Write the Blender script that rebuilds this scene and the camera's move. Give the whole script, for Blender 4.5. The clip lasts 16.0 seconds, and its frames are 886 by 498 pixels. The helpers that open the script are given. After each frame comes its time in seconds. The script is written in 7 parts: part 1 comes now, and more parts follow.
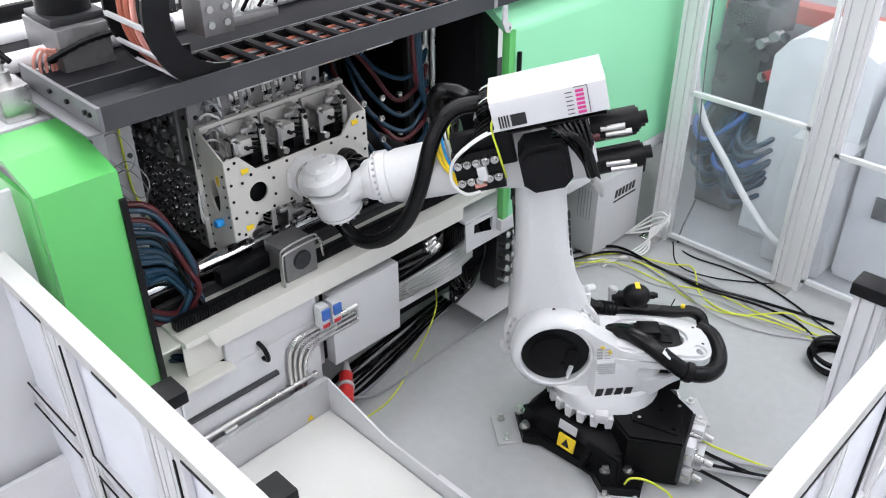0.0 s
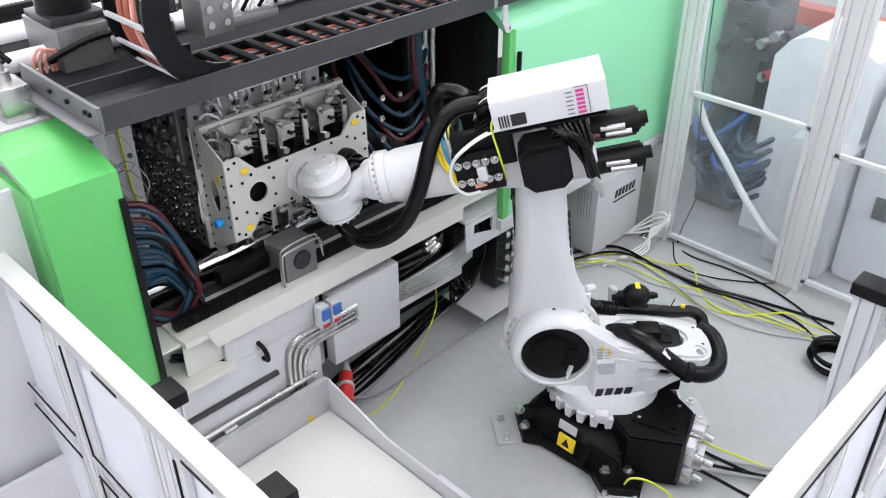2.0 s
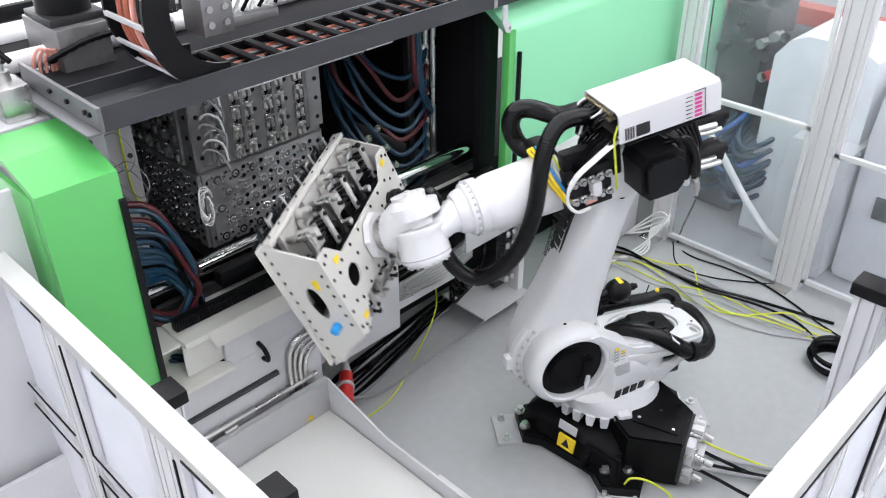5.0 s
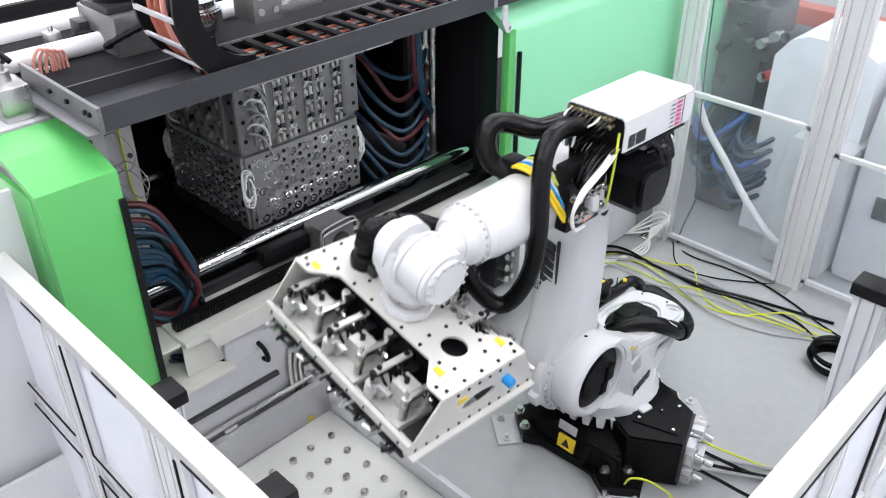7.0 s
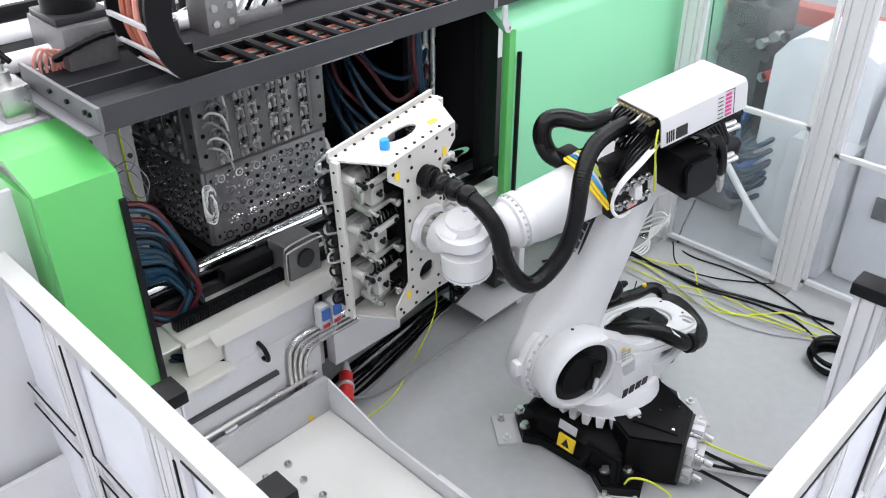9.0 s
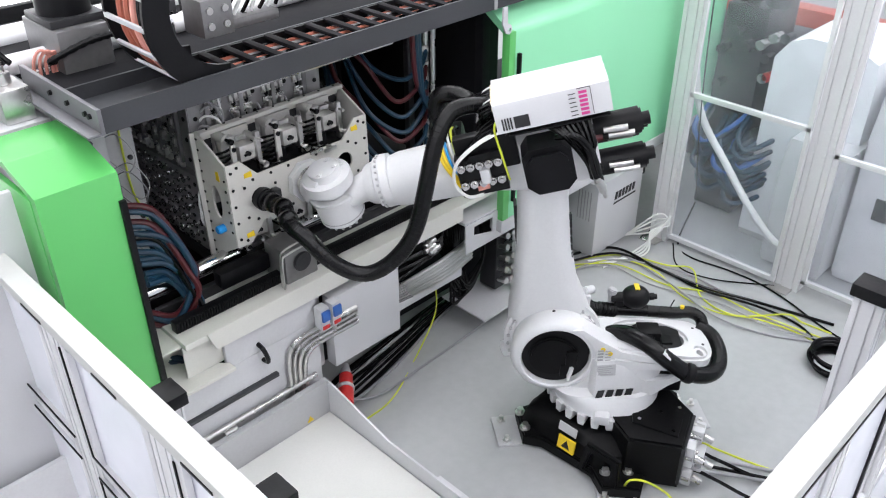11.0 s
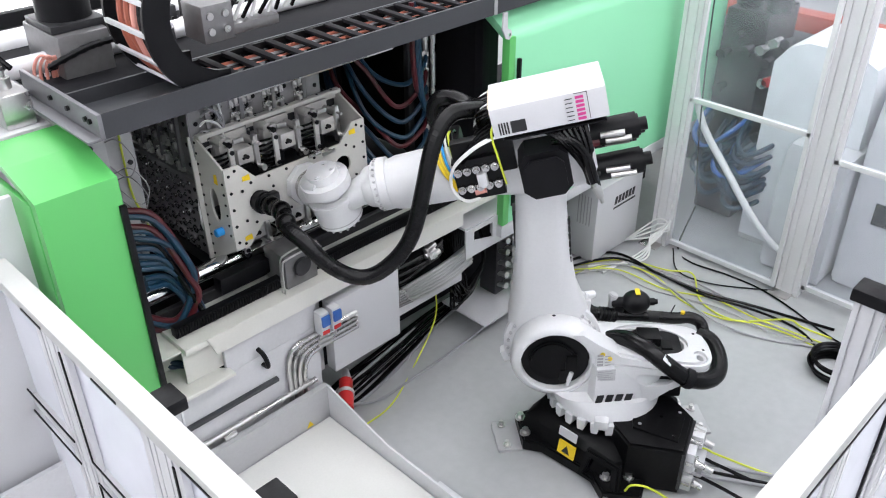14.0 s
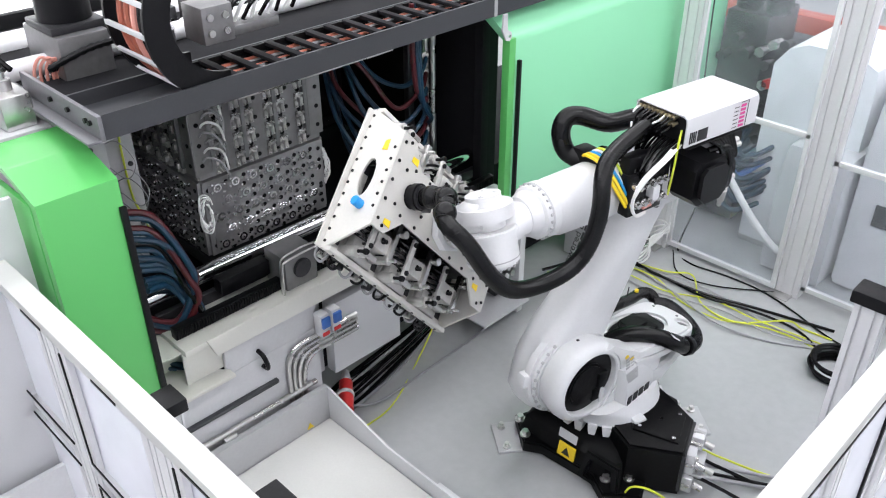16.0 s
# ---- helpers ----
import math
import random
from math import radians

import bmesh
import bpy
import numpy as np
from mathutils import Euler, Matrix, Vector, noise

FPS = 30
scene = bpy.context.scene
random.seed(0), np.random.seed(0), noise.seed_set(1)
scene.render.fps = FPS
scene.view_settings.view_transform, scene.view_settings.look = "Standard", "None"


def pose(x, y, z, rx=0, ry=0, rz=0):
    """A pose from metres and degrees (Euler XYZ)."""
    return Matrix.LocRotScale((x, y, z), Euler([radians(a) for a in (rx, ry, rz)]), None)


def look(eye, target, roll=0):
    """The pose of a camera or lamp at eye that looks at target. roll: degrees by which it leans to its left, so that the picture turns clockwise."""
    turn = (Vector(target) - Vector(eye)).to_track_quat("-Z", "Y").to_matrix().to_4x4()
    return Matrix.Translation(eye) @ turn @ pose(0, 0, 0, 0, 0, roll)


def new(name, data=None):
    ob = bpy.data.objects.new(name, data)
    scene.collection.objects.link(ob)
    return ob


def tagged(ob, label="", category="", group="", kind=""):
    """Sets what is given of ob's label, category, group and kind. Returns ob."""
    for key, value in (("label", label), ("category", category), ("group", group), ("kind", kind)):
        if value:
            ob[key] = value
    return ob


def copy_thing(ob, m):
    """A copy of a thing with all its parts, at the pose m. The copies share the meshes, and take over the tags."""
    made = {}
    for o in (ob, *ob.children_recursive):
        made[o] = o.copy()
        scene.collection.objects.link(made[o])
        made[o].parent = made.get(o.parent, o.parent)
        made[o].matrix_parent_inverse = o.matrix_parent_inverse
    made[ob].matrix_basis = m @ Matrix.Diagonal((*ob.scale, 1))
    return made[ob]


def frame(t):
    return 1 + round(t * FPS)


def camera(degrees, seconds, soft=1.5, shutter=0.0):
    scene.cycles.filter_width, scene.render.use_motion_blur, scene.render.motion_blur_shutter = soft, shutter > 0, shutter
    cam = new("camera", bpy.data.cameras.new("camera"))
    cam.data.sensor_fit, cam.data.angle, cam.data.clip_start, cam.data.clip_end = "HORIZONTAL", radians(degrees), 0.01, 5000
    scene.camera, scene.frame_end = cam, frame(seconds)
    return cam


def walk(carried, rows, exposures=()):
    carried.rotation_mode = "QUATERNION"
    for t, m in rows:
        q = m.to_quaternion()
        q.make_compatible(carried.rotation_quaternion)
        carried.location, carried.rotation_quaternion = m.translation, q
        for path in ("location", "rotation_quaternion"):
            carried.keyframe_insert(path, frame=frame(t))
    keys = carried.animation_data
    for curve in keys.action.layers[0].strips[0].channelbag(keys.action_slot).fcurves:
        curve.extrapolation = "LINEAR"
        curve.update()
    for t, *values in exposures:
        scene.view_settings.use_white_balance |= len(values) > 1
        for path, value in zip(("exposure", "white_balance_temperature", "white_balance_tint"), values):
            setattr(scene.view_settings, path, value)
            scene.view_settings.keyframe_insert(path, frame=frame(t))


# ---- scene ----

# ---- camera ----
EYE = Vector((-3.629, -2.148, 3.941))
YAW, PITCH, ROLL = 44.66, 32.491, -0.112


def aim(up):
    """The camera's pose, tilted up by some degrees."""
    y, p = radians(YAW), radians(PITCH - up)
    way = Vector((math.cos(y) * math.cos(p), math.sin(y) * math.cos(p), -math.sin(p)))
    return look(EYE, EYE + way, ROLL)


cam = camera(55.1, 16.0, soft=1.1, shutter=0.5)
walk(cam, [(0.0, aim(0)), (9.4, aim(0)), (10.6, aim(0.05)), (11.3, aim(0.14)), (11.5, aim(0.17)), (12.0, aim(0.25)), (12.5, aim(0.305)),
           (13.0, aim(0.345)), (13.5, aim(0.385)), (14.0, aim(0.43)), (14.5, aim(0.475)), (15.0, aim(0.515)), (16.0, aim(0.53))])

# ---- light: a bright hall with ceiling luminaires ----
world = bpy.data.worlds.new("hall_air")
world.use_nodes = True
world.node_tree.nodes["Background"].inputs[0].default_value = (0.93, 0.96, 1.0, 1)
world.node_tree.nodes["Background"].inputs[1].default_value = 0.1
scene.world = world
scene.view_settings.exposure = 0.0
LAMP_POWER = 50.5
CEILING = 7.0


# ---- materials ----
def mat(name, col, rough=0.5, metal=0.0, vary=0.08, grain=40, bump=0.02, stain=2.5, coat=0.0, per_piece=0.0, spec=0.5):
    """A surface with grain and larger stains, at real-world size."""
    m = bpy.data.materials.new(name)
    m.use_nodes = True
    nt = m.node_tree
    b = nt.nodes["Principled BSDF"]
    b.inputs["Metallic"].default_value = metal
    b.inputs["Coat Weight"].default_value = coat
    b.inputs["Specular IOR Level"].default_value = spec
    tc = nt.nodes.new("ShaderNodeTexCoord")
    n1, n2 = nt.nodes.new("ShaderNodeTexNoise"), nt.nodes.new("ShaderNodeTexNoise")
    n1.inputs["Scale"].default_value, n1.inputs["Detail"].default_value = grain, 4
    n2.inputs["Scale"].default_value, n2.inputs["Detail"].default_value = stain, 6
    for n in (n1, n2):
        nt.links.new(tc.outputs["Object"], n.inputs["Vector"])
    mx = nt.nodes.new("ShaderNodeMath")
    mx.operation = "MULTIPLY_ADD"
    mx.inputs[1].default_value = 0.4
    nt.links.new(n1.outputs["Fac"], mx.inputs[0])
    sc = nt.nodes.new("ShaderNodeMath")
    sc.operation = "MULTIPLY"
    sc.inputs[1].default_value = 0.6
    nt.links.new(n2.outputs["Fac"], sc.inputs[0])
    nt.links.new(sc.outputs[0], mx.inputs[2])
    ramp = nt.nodes.new("ShaderNodeMapRange")
    ramp.inputs["From Min"].default_value, ramp.inputs["From Max"].default_value = 0.3, 0.7
    ramp.inputs["To Min"].default_value, ramp.inputs["To Max"].default_value = 1 - vary, 1 + vary
    nt.links.new(mx.outputs[0], ramp.inputs["Value"])
    hsv = nt.nodes.new("ShaderNodeHueSaturation")
    hsv.inputs["Color"].default_value = (*col, 1)
    val = ramp.outputs[0]
    if per_piece:
        oi = nt.nodes.new("ShaderNodeObjectInfo")
        pr = nt.nodes.new("ShaderNodeMapRange")
        pr.inputs["To Min"].default_value, pr.inputs["To Max"].default_value = 1 - per_piece, 1 + per_piece
        nt.links.new(oi.outputs["Random"], pr.inputs["Value"])
        mul = nt.nodes.new("ShaderNodeMath")
        mul.operation = "MULTIPLY"
        nt.links.new(val, mul.inputs[0])
        nt.links.new(pr.outputs[0], mul.inputs[1])
        val = mul.outputs[0]
    nt.links.new(val, hsv.inputs["Value"])
    nt.links.new(hsv.outputs[0], b.inputs["Base Color"])
    rr = nt.nodes.new("ShaderNodeMapRange")
    rr.inputs["To Min"].default_value, rr.inputs["To Max"].default_value = max(0.02, rough - 0.12), min(1, rough + 0.12)
    nt.links.new(n2.outputs["Fac"], rr.inputs["Value"])
    nt.links.new(rr.outputs[0], b.inputs["Roughness"])
    if bump:
        bp = nt.nodes.new("ShaderNodeBump")
        bp.inputs["Strength"].default_value, bp.inputs["Distance"].default_value = bump * 4, 0.004
        nt.links.new(n1.outputs["Fac"], bp.inputs["Height"])
        nt.links.new(bp.outputs[0], b.inputs["Normal"])
    return m


def glass(name, col, rough, trans):
    """A clear or milky plastic sheet: mostly see-through, a little milky and glossy."""
    m = bpy.data.materials.new(name)
    m.use_nodes = True
    nt = m.node_tree
    b = nt.nodes["Principled BSDF"]
    b.inputs["Base Color"].default_value = (*col, 1)
    b.inputs["Roughness"].default_value = rough
    tr = nt.nodes.new("ShaderNodeBsdfTransparent")
    tr.inputs[0].default_value = (0.97, 0.985, 1, 1)
    mix = nt.nodes.new("ShaderNodeMixShader")
    tc, n = nt.nodes.new("ShaderNodeTexCoord"), nt.nodes.new("ShaderNodeTexNoise")
    n.inputs["Scale"].default_value, n.inputs["Detail"].default_value = 1.8, 5
    nt.links.new(tc.outputs["Object"], n.inputs["Vector"])
    r = nt.nodes.new("ShaderNodeMapRange")
    r.inputs["From Min"].default_value, r.inputs["From Max"].default_value = 0.3, 0.7
    r.inputs["To Min"].default_value, r.inputs["To Max"].default_value = trans - 0.07, trans + 0.07
    nt.links.new(n.outputs["Fac"], r.inputs["Value"])
    nt.links.new(r.outputs[0], mix.inputs[0])
    nt.links.new(b.outputs[0], mix.inputs[1])
    nt.links.new(tr.outputs[0], mix.inputs[2])
    nt.links.new(mix.outputs[0], nt.nodes["Material Output"].inputs[0])
    return m


WHITE = mat("white_powder_coat", (0.575, 0.575, 0.59), 0.38, 0, 0.03, 120, 0.02)
ROBOT = mat("white_cast_paint", (0.66, 0.66, 0.67), 0.34, 0, 0.04, 60, 0.05)
# white coat of the fences, darkened to offset strong light on the top rails
WHITE_TONED = mat("white_coat_toned_down", (0.50, 0.503, 0.488), 0.45, 0, 0.04, 120, 0.02)
OFFWHITE = mat("off_white_sheet", (0.66, 0.65, 0.605), 0.5, 0, 0.04, 90, 0.02)
PLATE = mat("anodised_plate", (0.60, 0.585, 0.55), 0.4, 0.15, 0.05, 90, 0.02, per_piece=0.04)
GREEN = mat("green_paint", (0.105, 0.47, 0.12), 0.33, 0, 0.015, 150, 0.015, coat=0.25)
GREEN_PALE = mat("pale_green_paint", (0.27, 0.69, 0.40), 0.42, 0, 0.012, 150, 0.01, stain=0.5, coat=0.12)
GREY = mat("grey_sheet_steel", (0.47, 0.47, 0.48), 0.45, 0.2, 0.06, 60, 0.02)
LIGHTGREY = mat("light_grey_paint", (0.565, 0.565, 0.58), 0.45, 0, 0.06, 60, 0.02)
ANTHRACITE = mat("anthracite_sheet", (0.050, 0.052, 0.058), 0.45, 0.2, 0.1, 80, 0.02)
# near-black: shade of the machine's recesses put into the colour; also chain rungs
DARK = mat("shade_and_rung_black", (0.007, 0.007, 0.009), 0.7, 0.0, 0.3, 25, 0.05, spec=0.2)
BLACK = mat("black_plastic", (0.005, 0.005, 0.006), 0.38, 0, 0.2, 60, 0.04, spec=0.2)
BLACKCAST = mat("black_cast_metal", (0.0035, 0.0035, 0.004), 0.42, 0, 0.2, 30, 0.1, spec=0.14)
RUBBER = mat("black_rubber", (0.003, 0.003, 0.0035), 0.24, 0, 0.2, 80, 0.02, spec=0.25)
STEEL = mat("machined_steel", (0.56, 0.55, 0.54), 0.28, 1.0, 0.10, 50, 0.02, per_piece=0.12)
MOULD = mat("mould_steel", (0.25, 0.246, 0.25), 0.32, 0.55, 0.14, 35, 0.03, per_piece=0.18)
DARKSTEEL = mat("dark_steel", (0.055, 0.055, 0.06), 0.4, 0.6, 0.2, 40, 0.04, per_piece=0.2)
CHROME = mat("chrome", (0.75, 0.75, 0.76), 0.1, 1.0, 0.03, 60, 0.0)
ALU = mat("aluminium_profile", (0.70, 0.70, 0.71), 0.42, 0.2, 0.04, 70, 0.0)
MIDGREY = mat("mid_grey_sheet", (0.17, 0.17, 0.18), 0.4, 0.3, 0.10, 70, 0.02)
CASTALU = mat("cast_aluminium", (0.52, 0.51, 0.49), 0.42, 0.45, 0.12, 60, 0.04, per_piece=0.10)
BLUE = mat("blue_hose", (0.006, 0.036, 0.072), 0.38, 0, 0.15, 60, 0.03, per_piece=0.2)
BRIGHTBLUE = mat("bright_blue_plastic", (0.02, 0.30, 0.72), 0.35, 0, 0.06, 60, 0.02)
NAVY = mat("blue_lid", (0.04, 0.13, 0.42), 0.3, 0, 0.06, 60, 0.02)
RED = mat("red_plastic", (0.55, 0.03, 0.03), 0.35, 0, 0.1, 60, 0.02)
REDHOSE = mat("dark_red_hose", (0.07, 0.006, 0.010), 0.38, 0, 0.1, 60, 0.02)
ORANGE = mat("orange_cable", (0.42, 0.12, 0.075), 0.45, 0, 0.12, 60, 0.02, per_piece=0.2)
COPPER = mat("pink_copper_wire", (0.75, 0.33, 0.27), 0.4, 0.1, 0.1, 60, 0.0)
YELLOW = mat("yellow_label", (0.85, 0.60, 0.02), 0.45, 0, 0.08, 60, 0.0)
YELGREEN = mat("yellow_green_cable", (0.60, 0.66, 0.05), 0.45, 0, 0.15, 30, 0.02)
GREYCABLE = mat("grey_cable", (0.30, 0.30, 0.31), 0.45, 0, 0.1, 30, 0.02, per_piece=0.3)
WHITECABLE = mat("white_cable", (0.75, 0.75, 0.74), 0.45, 0, 0.06, 30, 0.02)
INK = mat("black_print", (0.012, 0.012, 0.014), 0.5, 0, 0.05, 60, 0.0)
PINK = mat("magenta_print", (0.60, 0.05, 0.25), 0.5, 0, 0.05, 60, 0.0)
GREYINK = mat("grey_print", (0.35, 0.35, 0.36), 0.5, 0, 0.05, 60, 0.0)
FLOOR = mat("grey_epoxy_floor", (0.375, 0.383, 0.386), 0.36, 0, 0.09, 14, 0.03, stain=0.7)
WALLPAINT = mat("white_wall_paint", (0.80, 0.80, 0.82), 0.8, 0, 0.02, 8, 0.02, stain=0.4)
BELT = mat("white_conveyor_belt", (0.66, 0.655, 0.63), 0.45, 0, 0.05, 90, 0.02)
ACRYLIC = glass("clear_acrylic", (0.82, 0.85, 0.9), 0.10, 0.92)
MILKY = glass("milky_film_acrylic", (0.86, 0.87, 0.93), 0.25, 0.20)
TANKMAT = mat("milky_polyethylene", (0.80, 0.81, 0.83), 0.55, 0, 0.04, 20, 0.03)
# glow shared by the luminaire diffusers and the added panel on the north wall
GLOW = bpy.data.materials.new("diffuser_and_panel_glow")
GLOW.use_nodes = True
GLOW.node_tree.nodes["Principled BSDF"].inputs["Emission Color"].default_value = (1, 1, 1, 1)
GLOW.node_tree.nodes["Principled BSDF"].inputs["Emission Strength"].default_value = 6.0


# ---- mesh helpers ----
def box(bm, lo, hi, bev=0.0, m=None):
    """A box between two corners, its edges rounded by bev."""
    v = bmesh.ops.create_cube(bm, size=1.0)["verts"]
    lo, hi = Vector(lo), Vector(hi)
    bmesh.ops.scale(bm, verts=v, vec=hi - lo)
    bmesh.ops.translate(bm, verts=v, vec=(lo + hi) / 2)
    if bev:
        es = {e for q in v for e in q.link_edges}
        r = bmesh.ops.bevel(bm, geom=list(es), offset=bev, segments=2, profile=0.6, affect="EDGES")
        v = list({q for f in r["faces"] for q in f.verts} | {q for q in v if q.is_valid})
    if m is not None:
        bmesh.ops.transform(bm, matrix=m, verts=v)
    return bm


def cyl(bm, a, b, r, seg=16, r2=None, bev=0.0):
    """A rod from a to b."""
    a, b = Vector(a), Vector(b)
    d = b - a
    m = Matrix.Translation((a + b) / 2) @ d.to_track_quat("Z", "Y").to_matrix().to_4x4()
    v = bmesh.ops.create_cone(bm, cap_ends=True, segments=seg, radius1=r, radius2=r if r2 is None else r2, depth=d.length, matrix=m)["verts"]
    if bev:
        es = {e for q in v for e in q.link_edges if sum(len(f.verts) > 4 for f in e.link_faces) == 1}
        bmesh.ops.bevel(bm, geom=list(es), offset=bev, segments=2, affect="EDGES")
    return bm


def ball(bm, c, r, sx=1, sy=1, sz=1, seg=20):
    m = Matrix.Translation(c) @ Matrix.Diagonal((sx, sy, sz, 1))
    bmesh.ops.create_uvsphere(bm, u_segments=seg, v_segments=seg // 2 + 2, radius=r, matrix=m)
    return bm


def smooth_path(pts, n=8):
    """Points along a smooth curve through the given ones."""
    pts = [Vector(p) for p in pts]
    q = [2 * pts[0] - pts[1]] + pts + [2 * pts[-1] - pts[-2]]
    out = []
    for i in range(1, len(q) - 2):
        for k in range(n):
            t = k / n
            out.append(0.5 * (2 * q[i] + (q[i + 1] - q[i - 1]) * t + (2 * q[i - 1] - 5 * q[i] + 4 * q[i + 1] - q[i + 2]) * t * t
                              + (3 * q[i] - q[i - 1] - 3 * q[i + 1] + q[i + 2]) * t ** 3))
    return out + [pts[-1]]


def tube(bm, pts, r, seg=8, n=8, raw=False, ribs=0.0):
    """A hose or cable swept along points."""
    path = [Vector(p) for p in pts] if raw else smooth_path(pts, n)
    d0 = (path[1] - path[0]).normalized()
    side = d0.orthogonal().normalized()
    rings = []
    for i, p in enumerate(path):
        d = (path[min(i + 1, len(path) - 1)] - path[max(i - 1, 0)]).normalized()
        side = (side - d * side.dot(d)).normalized()
        up = d.cross(side)
        rr = r * (1 + (ribs if i % 2 else -ribs))
        rings.append([bm.verts.new(p + rr * (math.cos(a) * side + math.sin(a) * up)) for a in [k * math.tau / seg for k in range(seg)]])
    for a, b in zip(rings, rings[1:]):
        for k in range(seg):
            bm.faces.new((a[k], a[(k + 1) % seg], b[(k + 1) % seg], b[k]))
    bm.faces.new(rings[0][::-1])
    bm.faces.new(rings[-1])
    return bm


def circle(cx, cy, r, n=24, sx=1.0, sy=1.0, a0=0.0, a1=math.tau):
    k = n if abs(a1 - a0 - math.tau) < 1e-6 else n + 1
    return [(cx + sx * r * math.cos(a0 + (a1 - a0) * i / n), cy + sy * r * math.sin(a0 + (a1 - a0) * i / n)) for i in range(k)]


def plate(bm, outer, holes, t, m=None, bev=0.0):
    """A flat plate of thickness t in x and y, with holes, its bottom at z = 0."""
    made, edges = [], []
    for loop in [outer, *holes]:
        vs = [bm.verts.new((x, y, 0)) for x, y in loop]
        made += vs
        edges += [bm.edges.new((vs[i], vs[(i + 1) % len(vs)])) for i in range(len(vs))]
    fs = bmesh.ops.triangle_fill(bm, use_beauty=True, use_dissolve=False, edges=edges, normal=(0, 0, 1))
    faces = [f for f in fs["geom"] if isinstance(f, bmesh.types.BMFace)]
    ex = bmesh.ops.extrude_face_region(bm, geom=faces)
    top = [v for v in ex["geom"] if isinstance(v, bmesh.types.BMVert)]
    bmesh.ops.translate(bm, verts=top, vec=(0, 0, t))
    if bev:
        rim = [e for e in {e for f in ex["geom"] if isinstance(f, bmesh.types.BMFace) for e in f.edges}
               if e.is_valid and len(e.link_faces) == 2 and e.calc_face_angle(0) > 1.0]
        r = bmesh.ops.bevel(bm, geom=rim, offset=bev, segments=2, affect="EDGES")
        top += [v for f in r["faces"] for v in f.verts]
    if m is not None:
        vs = list({v for v in [*made, *top] if v.is_valid})
        bmesh.ops.transform(bm, matrix=m, verts=vs)
    return bm


def to_axes(o, ex, ey, ez):
    """A matrix that takes x, y, z to the given axes at o."""
    m = Matrix((ex, ey, ez)).transposed().to_4x4()
    m.translation = o
    return m


def finish(bm, name, material, angle=35):
    """Make a mesh of a bmesh, smooth but for its sharp edges."""
    bmesh.ops.recalc_face_normals(bm, faces=bm.faces)
    for e in bm.edges:
        e.smooth = len(e.link_faces) == 2 and e.calc_face_angle(0) < radians(angle)
    for f in bm.faces:
        f.smooth = True
    me = bpy.data.meshes.new(name)
    bm.to_mesh(me)
    bm.free()
    me.materials.append(material)
    return me


def part(name, bm, material, parent=None, label=""):
    ob = new(name, finish(bm, name, material))
    if parent is not None:
        ob.parent = parent
    if label:
        tagged(ob, label)
    return ob


def piece(name, me, parent, m=None):
    """Another object on a mesh that is already there."""
    ob = new(name, me)
    ob.parent = parent
    if m is not None:
        ob.matrix_basis = m
    return ob


def thing(name, label, category, group="", m=None):
    ob = tagged(new(name), label, category, group)
    if m is not None:
        ob.matrix_basis = m
    return ob


B = bmesh.new
X, Y, Z = Vector((1, 0, 0)), Vector((0, 1, 0)), Vector((0, 0, 1))


# ---- the hall ----
def build_hall():
    part("floor", box(B(), (-9, -9, -0.3), (11, 9, 0.0)), FLOOR)
    tagged(scene.objects["floor"], "light grey epoxy hall floor, slightly scuffed", "floor", kind="structure")
    for name, lo, hi in (("wall_east", (11, -9, 0), (11.3, 9, CEILING)), ("wall_west", (-9.3, -9, 0), (-9, 9, CEILING)),
                         ("wall_north", (-9.3, 9, 0), (11.3, 9.3, CEILING)), ("wall_south", (-9.3, -9.3, 0), (11.3, -9, CEILING))):
        tagged(part(name, box(B(), lo, hi), WALLPAINT), "plain white hall wall", "wall", kind="structure")
    tagged(part("ceiling", box(B(), (-9.3, -9.3, CEILING), (11.3, 9.3, CEILING + 0.3)), WALLPAINT), "plain white hall ceiling", "ceiling", kind="structure")
    # glowing panel added to turn the background behind the machine white
    glow_panel = thing("window_1", "glowing panel with grey bars, added for the white background at the hall wall", "window")
    tagged(glow_panel, kind="structure")
    part("pane", box(B(), (-5.0, 8.93, 0.1), (4.0, 8.95, 3.6)), GLOW, glow_panel)
    for k in range(7):
        part("panel_bar", box(B(), (-5.05 + 1.5 * k, 8.88, 0.0), (-4.97 + 1.5 * k, 8.93, 3.65), 0.006), GREY, glow_panel)
    first = None
    for x in (-6.0, -2.0, 2.0, 6.0):
        # the row at -6.6 is added behind the camera to brighten front faces
        for y in (-6.6, -2.8, 1.4, 5.6):
            if first is None:
                first = thing("ceiling_light", "long white ceiling luminaire with a bright diffuser, out of view", "ceiling light", "ceiling lights")
                bm = B()
                for sy in (-0.62, 0.6):
                    box(bm, (-1.32, sy, -0.1), (1.32, sy + 0.02, 0), 0.004)
                for sx in (-1.32, 1.3):
                    box(bm, (sx, -0.6, -0.1), (sx + 0.02, 0.6, 0), 0.004)
                part("frame", bm, WHITE, first)
                part("diffuser", box(B(), (-1.3, -0.6, -0.03), (1.3, 0.6, -0.01)), GLOW, first)
                first.matrix_basis = pose(x, y, CEILING)
            else:
                copy_thing(first, pose(x, y, CEILING))
            lamp = bpy.data.lights.new("luminaire", "AREA")
            lamp.shape, lamp.size, lamp.size_y, lamp.energy, lamp.color = "RECTANGLE", 2.6, 1.2, LAMP_POWER, (0.896, 0.906, 1.0)
            new("luminaire", lamp).matrix_basis = pose(x, y, CEILING - 0.12)


